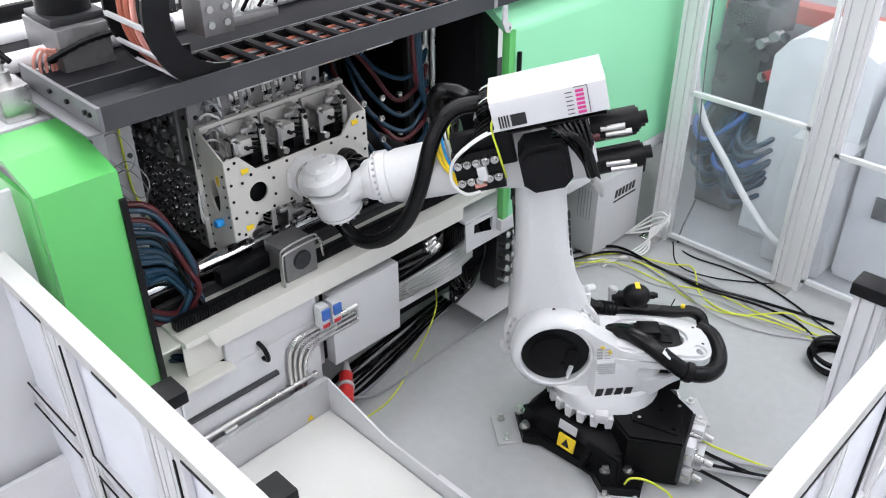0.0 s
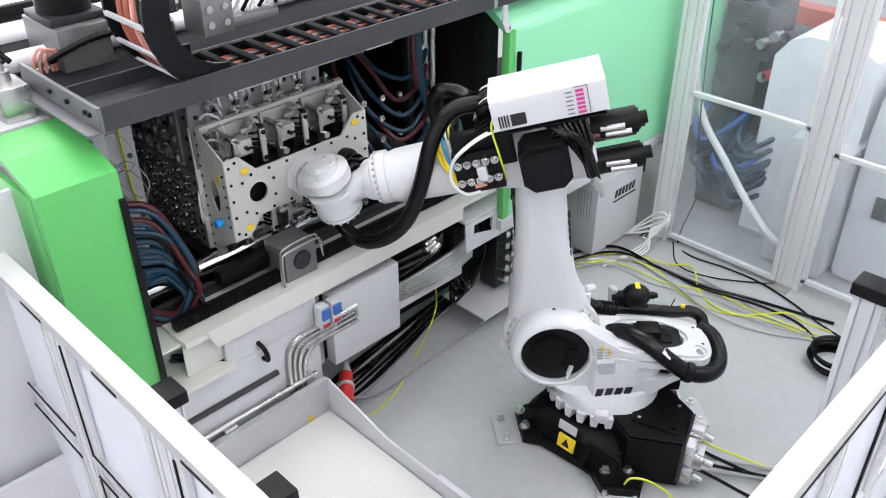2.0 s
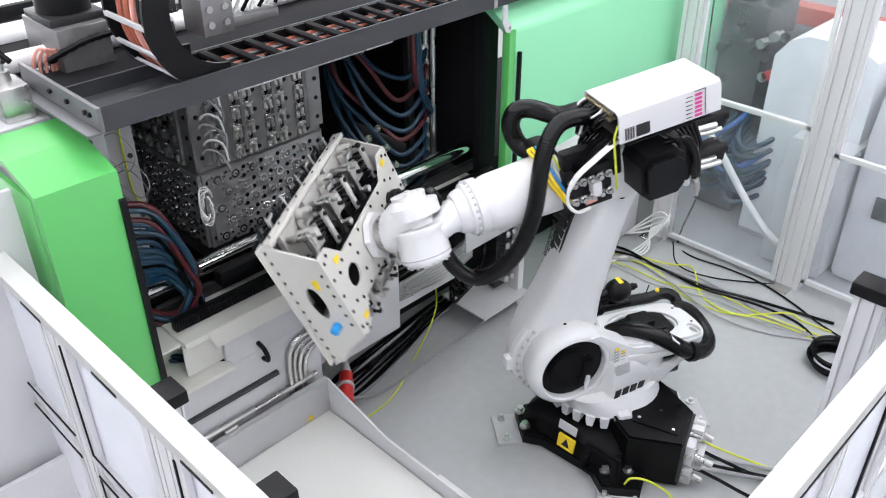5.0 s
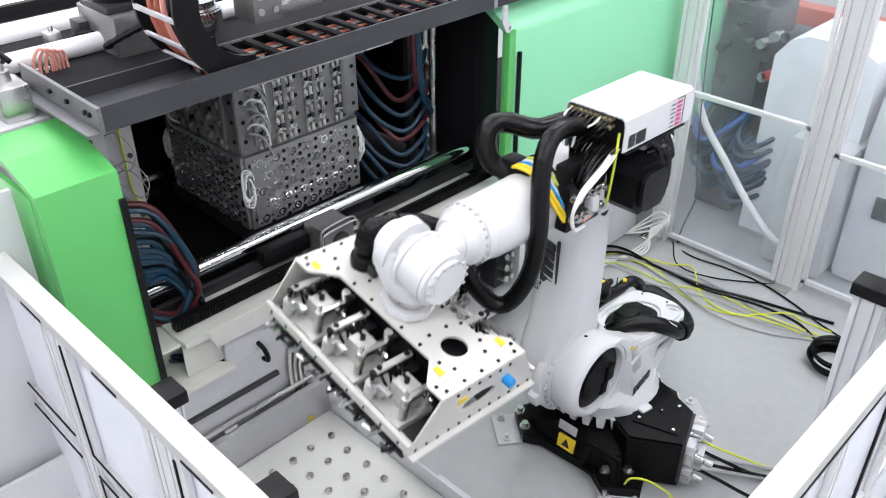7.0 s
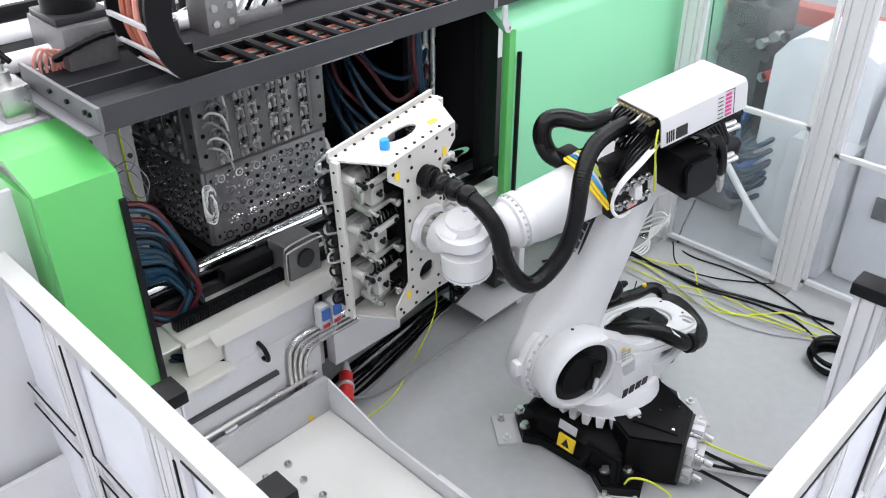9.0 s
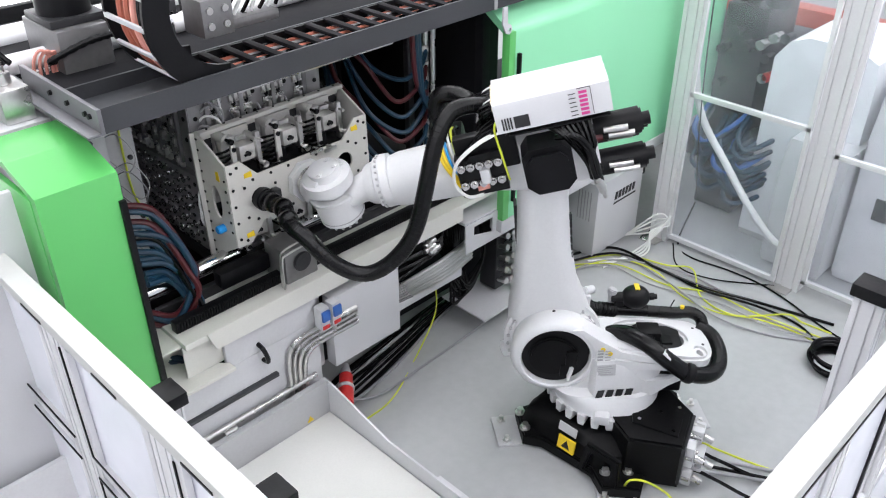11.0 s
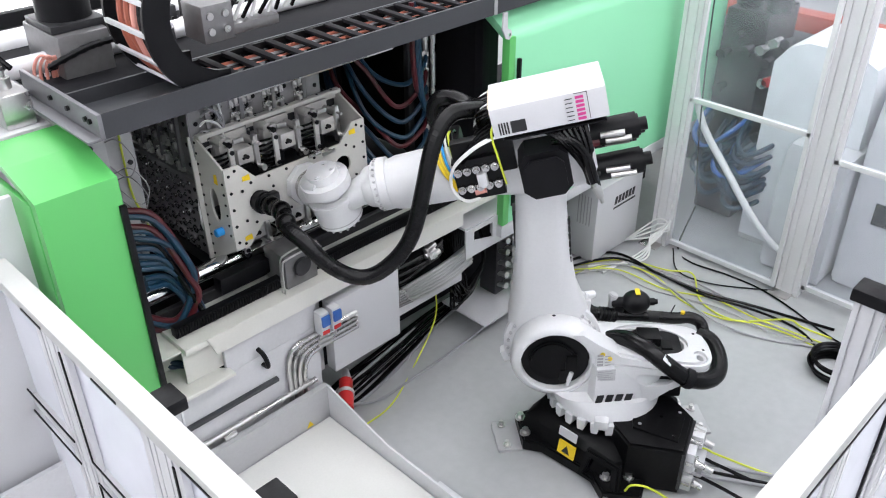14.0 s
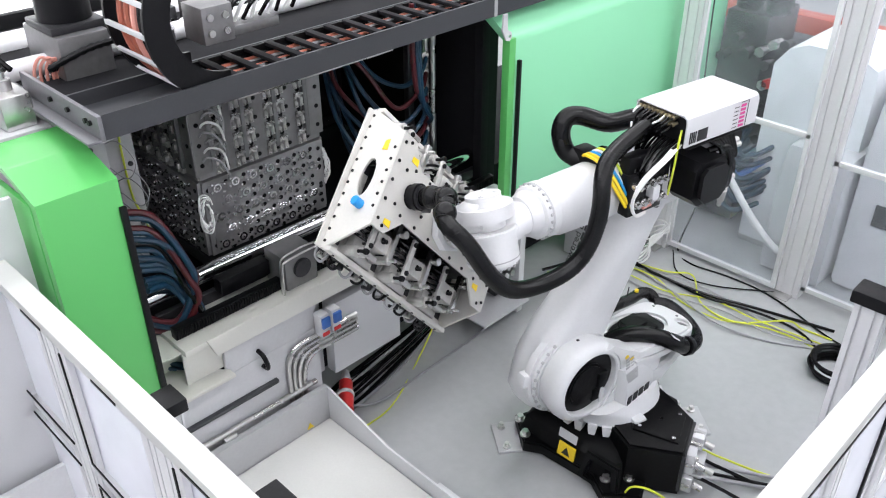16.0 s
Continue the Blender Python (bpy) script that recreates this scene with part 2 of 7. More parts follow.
# ---- the moulding machine ----
def build_machine():
    mach = thing("moulding_machine", "large white and green injection moulding machine with an open mould space", "machine")
    # bed: sill ledge, front panel, lower plinth
    bm = B()
    plate(bm, [(-2.0, 1.185), (-1.955, 1.06), (-0.05, 1.06), (-0.05, 1.185)], [], 0.02, to_axes((0, 1.215, 0), X, Z, -Y), 0.003)
    box(bm, (-2.12, 1.216, 1.13), (0.3, 1.52, 1.168), 0.004)
    part("sill", bm, OFFWHITE, mach, "cream sheet-metal sill with a white front lip")
    drip = [(-2.28, 1.165), (-1.885, 1.165), (-1.885, 1.226), (-2.12, 1.45), (-2.28, 1.45)]
    part("drip_plate", plate(B(), drip, [], 0.02, Matrix.Translation((0, 0, 0.895)), 0.004), OFFWHITE, mach, "cream horizontal drip plate")
    part("inner_sheet", box(B(), (-2.28, 1.44, 0.915), (-1.9, 1.452, 1.13), 0.003), OFFWHITE, mach)
    part("inner_sheet", box(B(), (-2.28, 1.26, 1.13), (-2.121, 1.52, 1.142), 0.003), OFFWHITE, mach)
    part("end_sheet", box(B(), (-2.12, 1.262, 0.915), (-1.87, 1.274, 1.13), 0.003), OFFWHITE, mach)
    # added sheet that blocks the ceiling light above the mould space
    part("shade_sheet", box(B(), (-2.28, 1.64, 2.435), (0.6, 3.1, 2.455), 0.003), DARK, mach, "dark sheet added to keep ceiling light out of the mould space")
    bm = B()
    box(bm, (-4.6, 1.228, 0.1), (-1.28, 1.258, 0.874), 0.004)
    box(bm, (-1.90, 1.228, 0.874), (-1.28, 1.258, 1.06), 0.004)
    box(bm, (-1.28, 1.33, 0.42), (-1.18, 1.36, 1.06), 0.004)
    part("front_panel", bm, LIGHTGREY, mach, "light grey lower front panel")
    part("side_cover", box(B(), (-1.18, 1.215, 0.46), (-0.63, 1.30, 0.98), 0.006), WHITE, mach)
    bm = B()
    box(bm, (-0.60, 1.3, 0.52), (0.05, 1.33, 0.72), 0.004)
    part("cover", bm, WHITE, mach)
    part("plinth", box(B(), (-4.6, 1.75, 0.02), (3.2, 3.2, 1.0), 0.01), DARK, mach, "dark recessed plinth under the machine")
    part("gutter", box(B(), (-2.7, 1.20, 0.655), (-1.60, 1.23, 0.68), 0.004), ANTHRACITE, mach)
    part("rail", cyl(B(), (-2.7, 1.195, 0.52), (-1.35, 1.195, 0.52), 0.018), STEEL, mach)
    bm = B()
    tube(bm, [(-1.695, 1.23, 0.93), (-1.695, 1.18, 0.92), (-1.685, 1.165, 0.87), (-1.675, 1.18, 0.82), (-1.675, 1.23, 0.81)], 0.014, 8, 6)
    part("handle", bm, BLACK, mach, "black bow handle")
    # back wall and floor of the mould space, near-black in place of deep shade
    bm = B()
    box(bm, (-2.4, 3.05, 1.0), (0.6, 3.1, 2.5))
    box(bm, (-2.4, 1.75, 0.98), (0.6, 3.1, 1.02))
    part("mould_space_shade", bm, DARK, mach, "back of the mould space, its deep shade put into the colour")
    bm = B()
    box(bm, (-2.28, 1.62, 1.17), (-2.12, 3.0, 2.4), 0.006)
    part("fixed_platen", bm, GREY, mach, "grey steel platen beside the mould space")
    # far platen and upright coloured near-black for the shade behind the hoses
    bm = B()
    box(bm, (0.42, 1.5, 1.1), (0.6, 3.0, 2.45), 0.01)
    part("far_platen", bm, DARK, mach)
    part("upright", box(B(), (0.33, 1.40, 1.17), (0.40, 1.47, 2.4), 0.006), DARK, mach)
    part("manifold_post", box(B(), (0.08, 1.84, 1.1), (0.13, 1.89, 2.4), 0.006), DARKSTEEL, mach)
    for y, z in ((1.60, 1.30), (2.78, 1.30), (2.78, 2.42)):
        part("tie_bar", cyl(B(), (-2.3, y, z), (0.5, y, z), 0.05, 24), CHROME, mach, "polished chrome tie bar")
    bm = B()
    box(bm, (-2.1, 1.50, 1.17), (0.4, 1.54, 1.235), 0.003)
    part("guide_rail", bm, DARKSTEEL, mach)
    bm = B()
    box(bm, (-2.1, 1.33, 1.17), (0.4, 1.38, 1.235), 0.002)
    for i in range(150):
        x = -2.09 + i * 0.0165
        box(bm, (x, 1.316, 1.18), (x + 0.008, 1.331, 1.232))
    part("gear_rack", bm, BLACK, mach, "dark toothed gear rack")
    part("clamp_side_panel", box(B(), (-4.6, 1.31, 0.1), (-2.68, 1.34, 2.26), 0.006), WHITE, mach, "white side panel of the clamp unit")
    # left guard: green hood with chamfered top
    bm = B()
    prof = [(1.15, 0.86), (1.15, 2.255), (1.153, 2.264), (1.405, 2.338), (1.413, 2.340), (1.64, 2.362), (1.64, 2.33), (1.41, 2.31), (1.21, 2.245), (1.21, 0.86)]
    plate(bm, prof, [], 0.36, to_axes((-2.65, 0, 0), Y, Z, X))
    box(bm, (-2.655, 1.2, 0.86), (-2.63, 1.62, 2.24), 0.004)
    box(bm, (-2.31, 1.2, 1.18), (-2.288, 1.36, 2.25), 0.004)
    part("left_guard", bm, GREEN, mach, "bright green sheet-metal guard with a chamfered top")
    part("guard_strip", box(B(), (-2.315, 1.128, 0.93), (-2.285, 1.15, 2.13), 0.004), BLACK, mach, "black rubber edge strip")
    part("guard_foot", box(B(), (-2.66, 1.16, 0.80), (-2.27, 1.6, 0.862), 0.004), GREEN, mach)
    # right guard
    bm = B()
    prof = [(1.15, 0.93), (1.15, 2.23), (1.17, 2.28), (1.42, 2.45), (1.9, 2.52), (1.9, 2.48), (1.44, 2.40), (1.21, 2.25), (1.20, 0.93)]
    plate(bm, prof, [], 2.80, to_axes((0.30, 0, 0), Y, Z, X))
    box(bm, (3.07, 1.2, 0.93), (3.10, 1.9, 2.28), 0.003)
    part("right_guard", bm, GREEN_PALE, mach, "long pale green sheet-metal guard")
    part("guard_edge", box(B(), (0.29, 1.142, 0.93), (0.35, 1.2, 2.27), 0.004), GREEN, mach)
    part("guard_strip", box(B(), (0.375, 1.125, 1.06), (0.398, 1.15, 2.12), 0.004), BLACK, mach)
    part("guard_sill", box(B(), (0.28, 1.14, 0.84), (3.1, 1.25, 0.928), 0.004), WHITE, mach)
    bm = B()
    plate(bm, [(0, 0), (0.035, 0), (0.04, -0.10), (0.075, -0.12), (0.085, -0.15), (0.06, -0.175), (0.03, -0.165), (-0.005, -0.10)], [circle(0.06, -0.145, 0.012, 12)], 0.012,
          to_axes((0.22, 1.15, 2.44), X, Z, -Y))
    part("hinge_hook", bm, LIGHTGREY, mach)
    # open console under the right guard
    bm = B()
    box(bm, (-0.03, 1.2, 1.0), (0.62, 1.62, 1.02), 0.003)
    plate(bm, [(0, 0), (0.64, 0), (0.64, -0.22), (0, -0.22)], [[(0.08, -0.03), (0.27, -0.03), (0.27, -0.15), (0.08, -0.1)], [(0.33, -0.04), (0.46, -0.04), (0.46, -0.16), (0.33, -0.16)]], 0.012,
          to_axes((-0.03, 1.2, 1.0), X, Z, -Y))
    part("console", bm, WHITE, mach, "white sheet-metal console with square cut-outs")
    part("console_post", box(B(), (0.60, 1.22, 0.0), (0.66, 1.3, 0.8), 0.004), ALU, mach)
    part("console_plate", box(B(), (0.15, 1.15, 0.12), (0.66, 1.6, 0.135), 0.003), LIGHTGREY, mach)
    valve = finish(cyl(cyl(B(), (0, 0, 0), (0, -0.07, 0.02), 0.018, 10), (0, -0.05, 0.014), (0, -0.08, 0.022), 0.026, 6), "coupling", STEEL)
    part("valve_block", box(B(), (0.47, 1.34, 0.16), (0.60, 1.5, 0.82), 0.006), DARKSTEEL, mach)
    for k in range(6):
        for c in range(2):
            piece("coupling", valve, mach, Matrix.Translation((0.50 + 0.07 * c, 1.335, 0.25 + 0.1 * k)))
    # manifold with couplings at the back right
    for x in (0.20, 0.27):
        part("water_manifold", tube(B(), [(x, 1.8, 1.15), (x, 1.8, 1.6), (x, 1.8, 2.1), (x + 0.02, 1.81, 2.2), (x + 0.1, 1.85, 2.22)], 0.024, 10, 6), STEEL, mach, "steel water manifold pipe")
    for k in range(9):
        piece("coupling", valve, mach, Matrix.Translation((0.20, 1.79, 1.2 + 0.105 * k)) @ pose(0, 0, 0, 0, 0, -50))
    rnd = random.Random(31)
    for k in range(9):
        z = 1.2 + 0.105 * k
        hose = REDHOSE if k in (4, 7) else BLUE
        u, v = rnd.random(), rnd.random()
        bm = B()
        tube(bm, [(0.15, 1.74, z + 0.01), (0.05, 1.69, z - 0.05 - 0.05 * u), (-0.08 - 0.05 * v, 1.74, z - 0.12 - 0.10 * u), (-0.22 - 0.06 * u, 1.9, z - 0.02 + 0.1 * v), (-0.28 - 0.10 * v, 2.1, z + 0.3 + 0.15 * u), (-0.25 - 0.2 * u, 2.25, z + 0.8)], 0.016, 8, 7)
        part("water_hose", bm, hose, mach, "dark red water hose" if hose is REDHOSE else "dark blue water hose")
    for k, (mt, dx) in enumerate(((REDHOSE, 0.0), (BLUE, 0.03), (BLUE, 0.055))):
        bm = B()
        tube(bm, [(-0.15 + dx, 1.55, 2.5), (-0.16 + dx, 1.54, 2.2), (-0.12 + dx, 1.55, 1.95 - 0.05 * k), (0.02 + dx, 1.62, 1.82 - 0.07 * k), (0.15, 1.74, 1.78 - 0.1 * k)], 0.017, 8, 8)
        part("water_hose", bm, mt, mach)
    # hoses by the left guard
    rnd = random.Random(17)
    for k in range(13):
        z = 1.80 - 0.035 * k + 0.03 * rnd.random()
        u, v, w = rnd.random(), rnd.random(), rnd.random()
        mt = REDHOSE if k in (0, 2) else (RUBBER if k in (2, 5) else BLUE)
        bm = B()
        tube(bm, [(-2.14, 1.58 - 0.01 * k, z + 0.05), (-2.03 + 0.03 * u, 1.47 + 0.04 * v, z - 0.01), (-1.95 + 0.05 * u, 1.40 + 0.06 * w, z - 0.20 - 0.10 * v), (-1.95 + 0.06 * v, 1.37 + 0.07 * u, z - 0.40 - 0.10 * w), (-2.04 + 0.05 * w, 1.40 + 0.05 * v, z - 0.55 - 0.08 * u), (-2.2, 1.5, z - 0.52)], 0.018, 8, 7)
        part("water_hose", bm, mt, mach)
    # wiring and small valves on the near platen
    rnd = random.Random(3)
    for k in range(5):
        x, z = -2.0 + rnd.random() * 0.12, 1.45 + rnd.random() * 0.75
        bm = B()
        tube(bm, [(x - 0.05, 1.9, z), (x, 1.78, z + 0.06), (x + 0.05, 1.72, z - 0.05), (x + 0.02, 1.78, z - 0.16), (x - 0.03, 1.9, z - 0.1)], 0.003, 6, 6)
        part("wire", bm, GREYCABLE, mach)
    pan = part("platen_panel", plate(B(), [(-2.16, 1.3), (-1.90, 1.3), (-1.90, 1.52), (-1.86, 1.56), (-1.86, 2.3), (-2.16, 2.3)], [[(-2.0, 1.62), (-1.985, 1.62), (-1.985, 1.86), (-2.0, 1.86)]], 0.03, to_axes((0, 1.93, 0), X, Z, -Y), 0.004), GREY, mach, "grey steel panel beside the mould space")
    part("earth_wire", tube(B(), [(-1.93, 1.885, 2.28), (-1.94, 1.88, 2.0), (-1.93, 1.885, 1.75), (-1.89, 1.88, 1.6), (-1.86, 1.9, 1.45)], 0.006, 6, 6), YELGREEN, mach)
    bolt = finish(cyl(B(), (0, 0, 0), (0, -0.012, 0), 0.014, 8), "bolt", DARKSTEEL)
    for x in (-2.1, -1.9):
        for z in (1.4, 1.58, 1.94, 2.14):
            piece("bolt", bolt, pan, Matrix.Translation((x, 1.9, z)))
    for k in range(8):
        piece("bolt", bolt, mach, Matrix.Translation((-2.2, 1.62, 1.3 + 0.13 * k)))
    # sockets, conduits, red plug
    for k in range(2):
        x = -1.31 + 0.085 * k
        sock = part("socket", box(B(), (x, 1.145, 0.85), (x + 0.065, 1.215, 1.0), 0.008), LIGHTGREY, mach, "grey socket box with a blue lid")
        part("lid", box(B(), (x + 0.004, 1.128, 0.915), (x + 0.061, 1.146, 0.985), 0.006), NAVY, sock, "blue hinged lid")
        part("label", box(B(), (x + 0.008, 1.140, 0.855), (x + 0.057, 1.146, 0.88), 0.001), RED, sock)
    for k in range(4):
        o = 0.035 * k
        bm = B()
        tube(bm, [(-1.0, 1.2, 0.84 - o), (-1.22 + o, 1.2, 0.84 - o), (-1.42 + o, 1.2, 0.84 - o), (-1.50 + o, 1.2, 0.80 - o), (-1.53 + o, 1.2, 0.70 - o), (-1.53 + o, 1.2, 0.45), (-1.54 + o, 1.2, 0.2)], 0.016, 8, 6)
        part("conduit", bm, STEEL, mach, "bent galvanised conduit pipe")
    for k in range(7):
        bm = B()
        z = 0.78 - 0.028 * k
        tube(bm, [(-0.62, 1.24 + 0.01 * k, z), (-0.2, 1.25, z + 0.01), (0.15, 1.3, z + 0.02)], 0.013, 8, 4)
        part("conduit", bm, STEEL, mach)
    for k in range(8):
        bm = tube(B(), [(-0.9, 1.3, 0.95 - 0.02 * (k % 4)), (-0.55, 1.27 + 0.015 * (k % 3), 0.93 - 0.02 * k), (-0.2, 1.27, 0.95 - 0.02 * (k % 5)), (-0.16, 1.35, 1.0)], 0.012, 6, 6)
        part("cable", bm, RUBBER, mach)
    for k in range(22):
        bm = tube(B(), [(-0.1 + 0.02 * k, 1.5, 0.85), (0.0 + 0.03 * (k % 5), 1.36, 0.6 - 0.015 * k), (0.18, 1.34 + 0.02 * (k % 4), 0.35 - 0.01 * (k % 6)), (0.4, 1.4, 0.5), (0.45, 1.5, 0.7)], 0.011, 6, 6)
        part("cable", bm, RUBBER, mach)
    for x, z in ((-0.36, 0.97), (-0.36, 0.93), (-0.32, 0.90)):
        part("cable_gland", cyl(cyl(B(), (x, 1.25, z), (x + 0.09, 1.25, z + 0.02), 0.02, 12), (x + 0.02, 1.25, z + 0.005), (x + 0.05, 1.25, z + 0.012), 0.028, 6), STEEL, mach)


def build_tray_and_drive():
    # anthracite cable tray above the mould space
    tray = thing("cable_tray", "long anthracite steel cable tray bolted above the mould space", "cable tray")
    bm = B()
    plate(bm, [(1.2, 2.42), (1.62, 2.42), (1.62, 2.50), (1.605, 2.50), (1.605, 2.432), (1.215, 2.432), (1.215, 2.535), (1.2, 2.535)], [], 6.29, to_axes((-2.29, 0, 0), Y, Z, X), 0.002)
    part("trough", bm, ANTHRACITE, tray)
    part("joint_strip", box(B(), (0.20, 1.194, 2.42), (0.225, 1.2, 2.54), 0.001), GREY, tray)
    bm = B()
    box(bm, (-2.31, 1.17, 2.43), (-2.29, 1.95, 2.545), 0.003)
    box(bm, (-2.37, 1.17, 2.43), (-2.31, 1.95, 2.442), 0.003)
    part("end_bracket", bm, MIDGREY, tray)
    head = finish(cyl(B(), (0, 0, 0), (-0.014, 0, 0), 0.012, 8), "bolt", BLACK)
    for y in (1.24, 1.28, 1.45, 1.62):
        piece("bolt", head, tray, Matrix.Translation((-2.31, y, 2.50)))
    part("light_strip", box(B(), (-1.6, 1.225, 2.40), (-0.6, 1.25, 2.42), 0.002), STEEL, tray)

    # energy chain: the lower run lies in the tray
    run = thing("energy_chain_run", "black plastic energy chain full of orange cables", "energy chain")
    bm = B()
    for y in (1.23, 1.58):
        box(bm, (-1.62, y, 2.434), (3.6, y + 0.016, 2.50), 0.002)
    part("side_band", bm, BLACK, run)
    rung = finish(box(B(), (-0.021, 1.235, 2.484), (0.021, 1.59, 2.504), 0.003), "rung", DARK)
    for k in range(39):
        piece("rung", rung, run, Matrix.Translation((-1.56 + 0.132 * k, 0, 0)))
    rnd = random.Random(5)
    for k in range(9):
        bm = B()
        pts = [(-1.65 + 0.25 * i, 1.275 + 0.034 * k + 0.006 * rnd.random(), 2.452 + 0.012 * rnd.random()) for i in range(22)]
        tube(bm, pts, 0.014 + 0.003 * (k % 2), 7, 2)
        part("cable", bm, (BLACK, ORANGE, BLACK, RUBBER, ORANGE, BLACK, GREYCABLE, ORANGE, RUBBER)[k], run)

    bend = thing("energy_chain_bend", "black curved end of the energy chain with rungs", "energy chain")
    cx, cz, ro, ri = -1.62, 2.82, 0.388, 0.262
    for y in (1.225, 1.575):
        bm = B()
        arc = circle(cx, cz, ro, 28, a0=math.pi / 2, a1=math.pi * 1.5) + circle(cx, cz, ri, 28, a0=math.pi * 1.5, a1=math.pi / 2)
        plate(bm, arc, [], 0.02, to_axes((0, y + 0.02, 0), X, Z, -Y))
        part("side_band", bm, BLACK, bend)
    rung = finish(box(B(), (ro - 0.012, 1.235, -0.012), (ro + 0.002, 1.59, 0.012), 0.002), "rung", LIGHTGREY)
    for k in range(9):
        piece("rung", rung, bend, Matrix.Translation((cx, 0, cz)) @ pose(0, 0, 0, 0, 90 + 20 * k + 6, 0))
    for k in range(7):
        bm = B()
        r = 0.335 + 0.012 * (k % 3)
        tube(bm, [(cx + r * math.cos(a), 1.28 + 0.04 * k, cz + r * math.sin(a)) for a in [math.pi / 2 + math.pi * i / 10 for i in range(11)]], 0.014, 7, 3)
        part("cable", bm, (ORANGE, RUBBER, COPPER, BLACK, ORANGE, ORANGE, BLACK)[k], bend)


def build_top_gear():
    # what stands on the machine behind the tray and stays
    top = thing("clamp_top", "bright steel clamp cylinders and rods on the machine top", "machine top")
    bm = B()
    box(bm, (-4.6, 1.68, 2.28), (-2.32, 2.95, 2.36), 0.006)
    part("top_plate", bm, LIGHTGREY, top)
    for y, z, r in ((2.1, 2.5, 0.05), (2.62, 2.46, 0.075)):
        part("piston_rod", cyl(B(), (-4.4, y, z), (1.2, y, z), r, 24), ALU, top)
    bm = B()
    box(bm, (-2.50, 1.72, 2.36), (-2.36, 1.95, 2.52), 0.012)
    cyl(bm, (-2.43, 1.83, 2.5), (-2.43, 1.83, 2.57), 0.035, 16)
    cyl(bm, (-2.43, 1.83, 2.57), (-2.43, 1.83, 2.62), 0.018, 12)
    part("hydraulic_block", bm, STEEL, top)
    for k in range(3):
        part("hydraulic_line", tube(B(), [(-2.44 + 0.03 * k, 1.83, 2.60), (-2.46, 1.9 + 0.04 * k, 2.70), (-2.6, 2.1, 2.72 - 0.04 * k), (-3.0, 2.3, 2.6)], 0.014, 8, 6), RUBBER, top)
    rnd = random.Random(41)
    for k in range(14):
        x, y, s = -2.0 + 0.17 * k, 2.22 + 0.18 * rnd.random(), 0.03 + 0.03 * rnd.random()
        blk = part("valve_block", box(B(), (x - s, y - s, 2.455), (x + s, y + s, 2.47 + 2 * s), 0.006), (STEEL, DARKSTEEL, BLACK)[k % 3], top)
        part("fitting", cyl(B(), (x, y, 2.46 + 2 * s), (x, y, 2.50 + 2 * s), 0.014, 8), CHROME, blk)
        part("nipple", cyl(B(), (x, y - s, 2.46 + s), (x, y - s - 0.03, 2.46 + s), 0.010, 8), CHROME, blk)
    for k in range(10):
        x, u = -1.95 + 0.22 * k, rnd.random()
        part("hydraulic_line", tube(B(), [(x, 2.25, 2.5), (x + 0.08, 2.12 + 0.05 * u, 2.55), (x + 0.2, 2.16 + 0.08 * u, 2.48), (x + 0.36, 2.3, 2.50), (x + 0.5, 2.4, 2.47)], 0.009, 7, 6), (RUBBER, GREYCABLE, RUBBER, STEEL)[k % 4], top)
    part("fitting", cyl(B(), (-2.60, 1.80, 2.36), (-2.60, 1.80, 2.50), 0.045, 14), mat("dark_green_cap", (0.03, 0.13, 0.09), 0.4), top)
    bm = B()
    box(bm, (-2.30, 1.98, 2.36), (-2.08, 2.2, 2.43), 0.008)
    for k in range(4):
        cyl(bm, (-2.26 + 0.05 * k, 2.02, 2.43), (-2.26 + 0.05 * k, 2.02, 2.47), 0.016, 8)
    part("terminal_block", bm, LIGHTGREY, top)
    for k in range(4):
        part("wire_loop", tube(B(), [(-2.24 + 0.03 * k, 1.98, 2.43), (-2.23 + 0.03 * k, 1.97, 2.53), (-2.19 + 0.03 * k, 1.96, 2.58 - 0.01 * k), (-2.14 + 0.02 * k, 1.97, 2.52), (-2.13 + 0.02 * k, 1.98, 2.43)], 0.008, 6, 6), COPPER, top)
    part("back_beam", box(B(), (-4.5, 2.84, 2.48), (2.5, 2.90, 2.56), 0.004), BLACK, top)
    for x in (-3.6, -2.4, -0.8, 0.5):
        part("beam_foot", box(B(), (x, 2.85, 2.36), (x + 0.05, 2.89, 2.485), 0.004), BLACK, top)


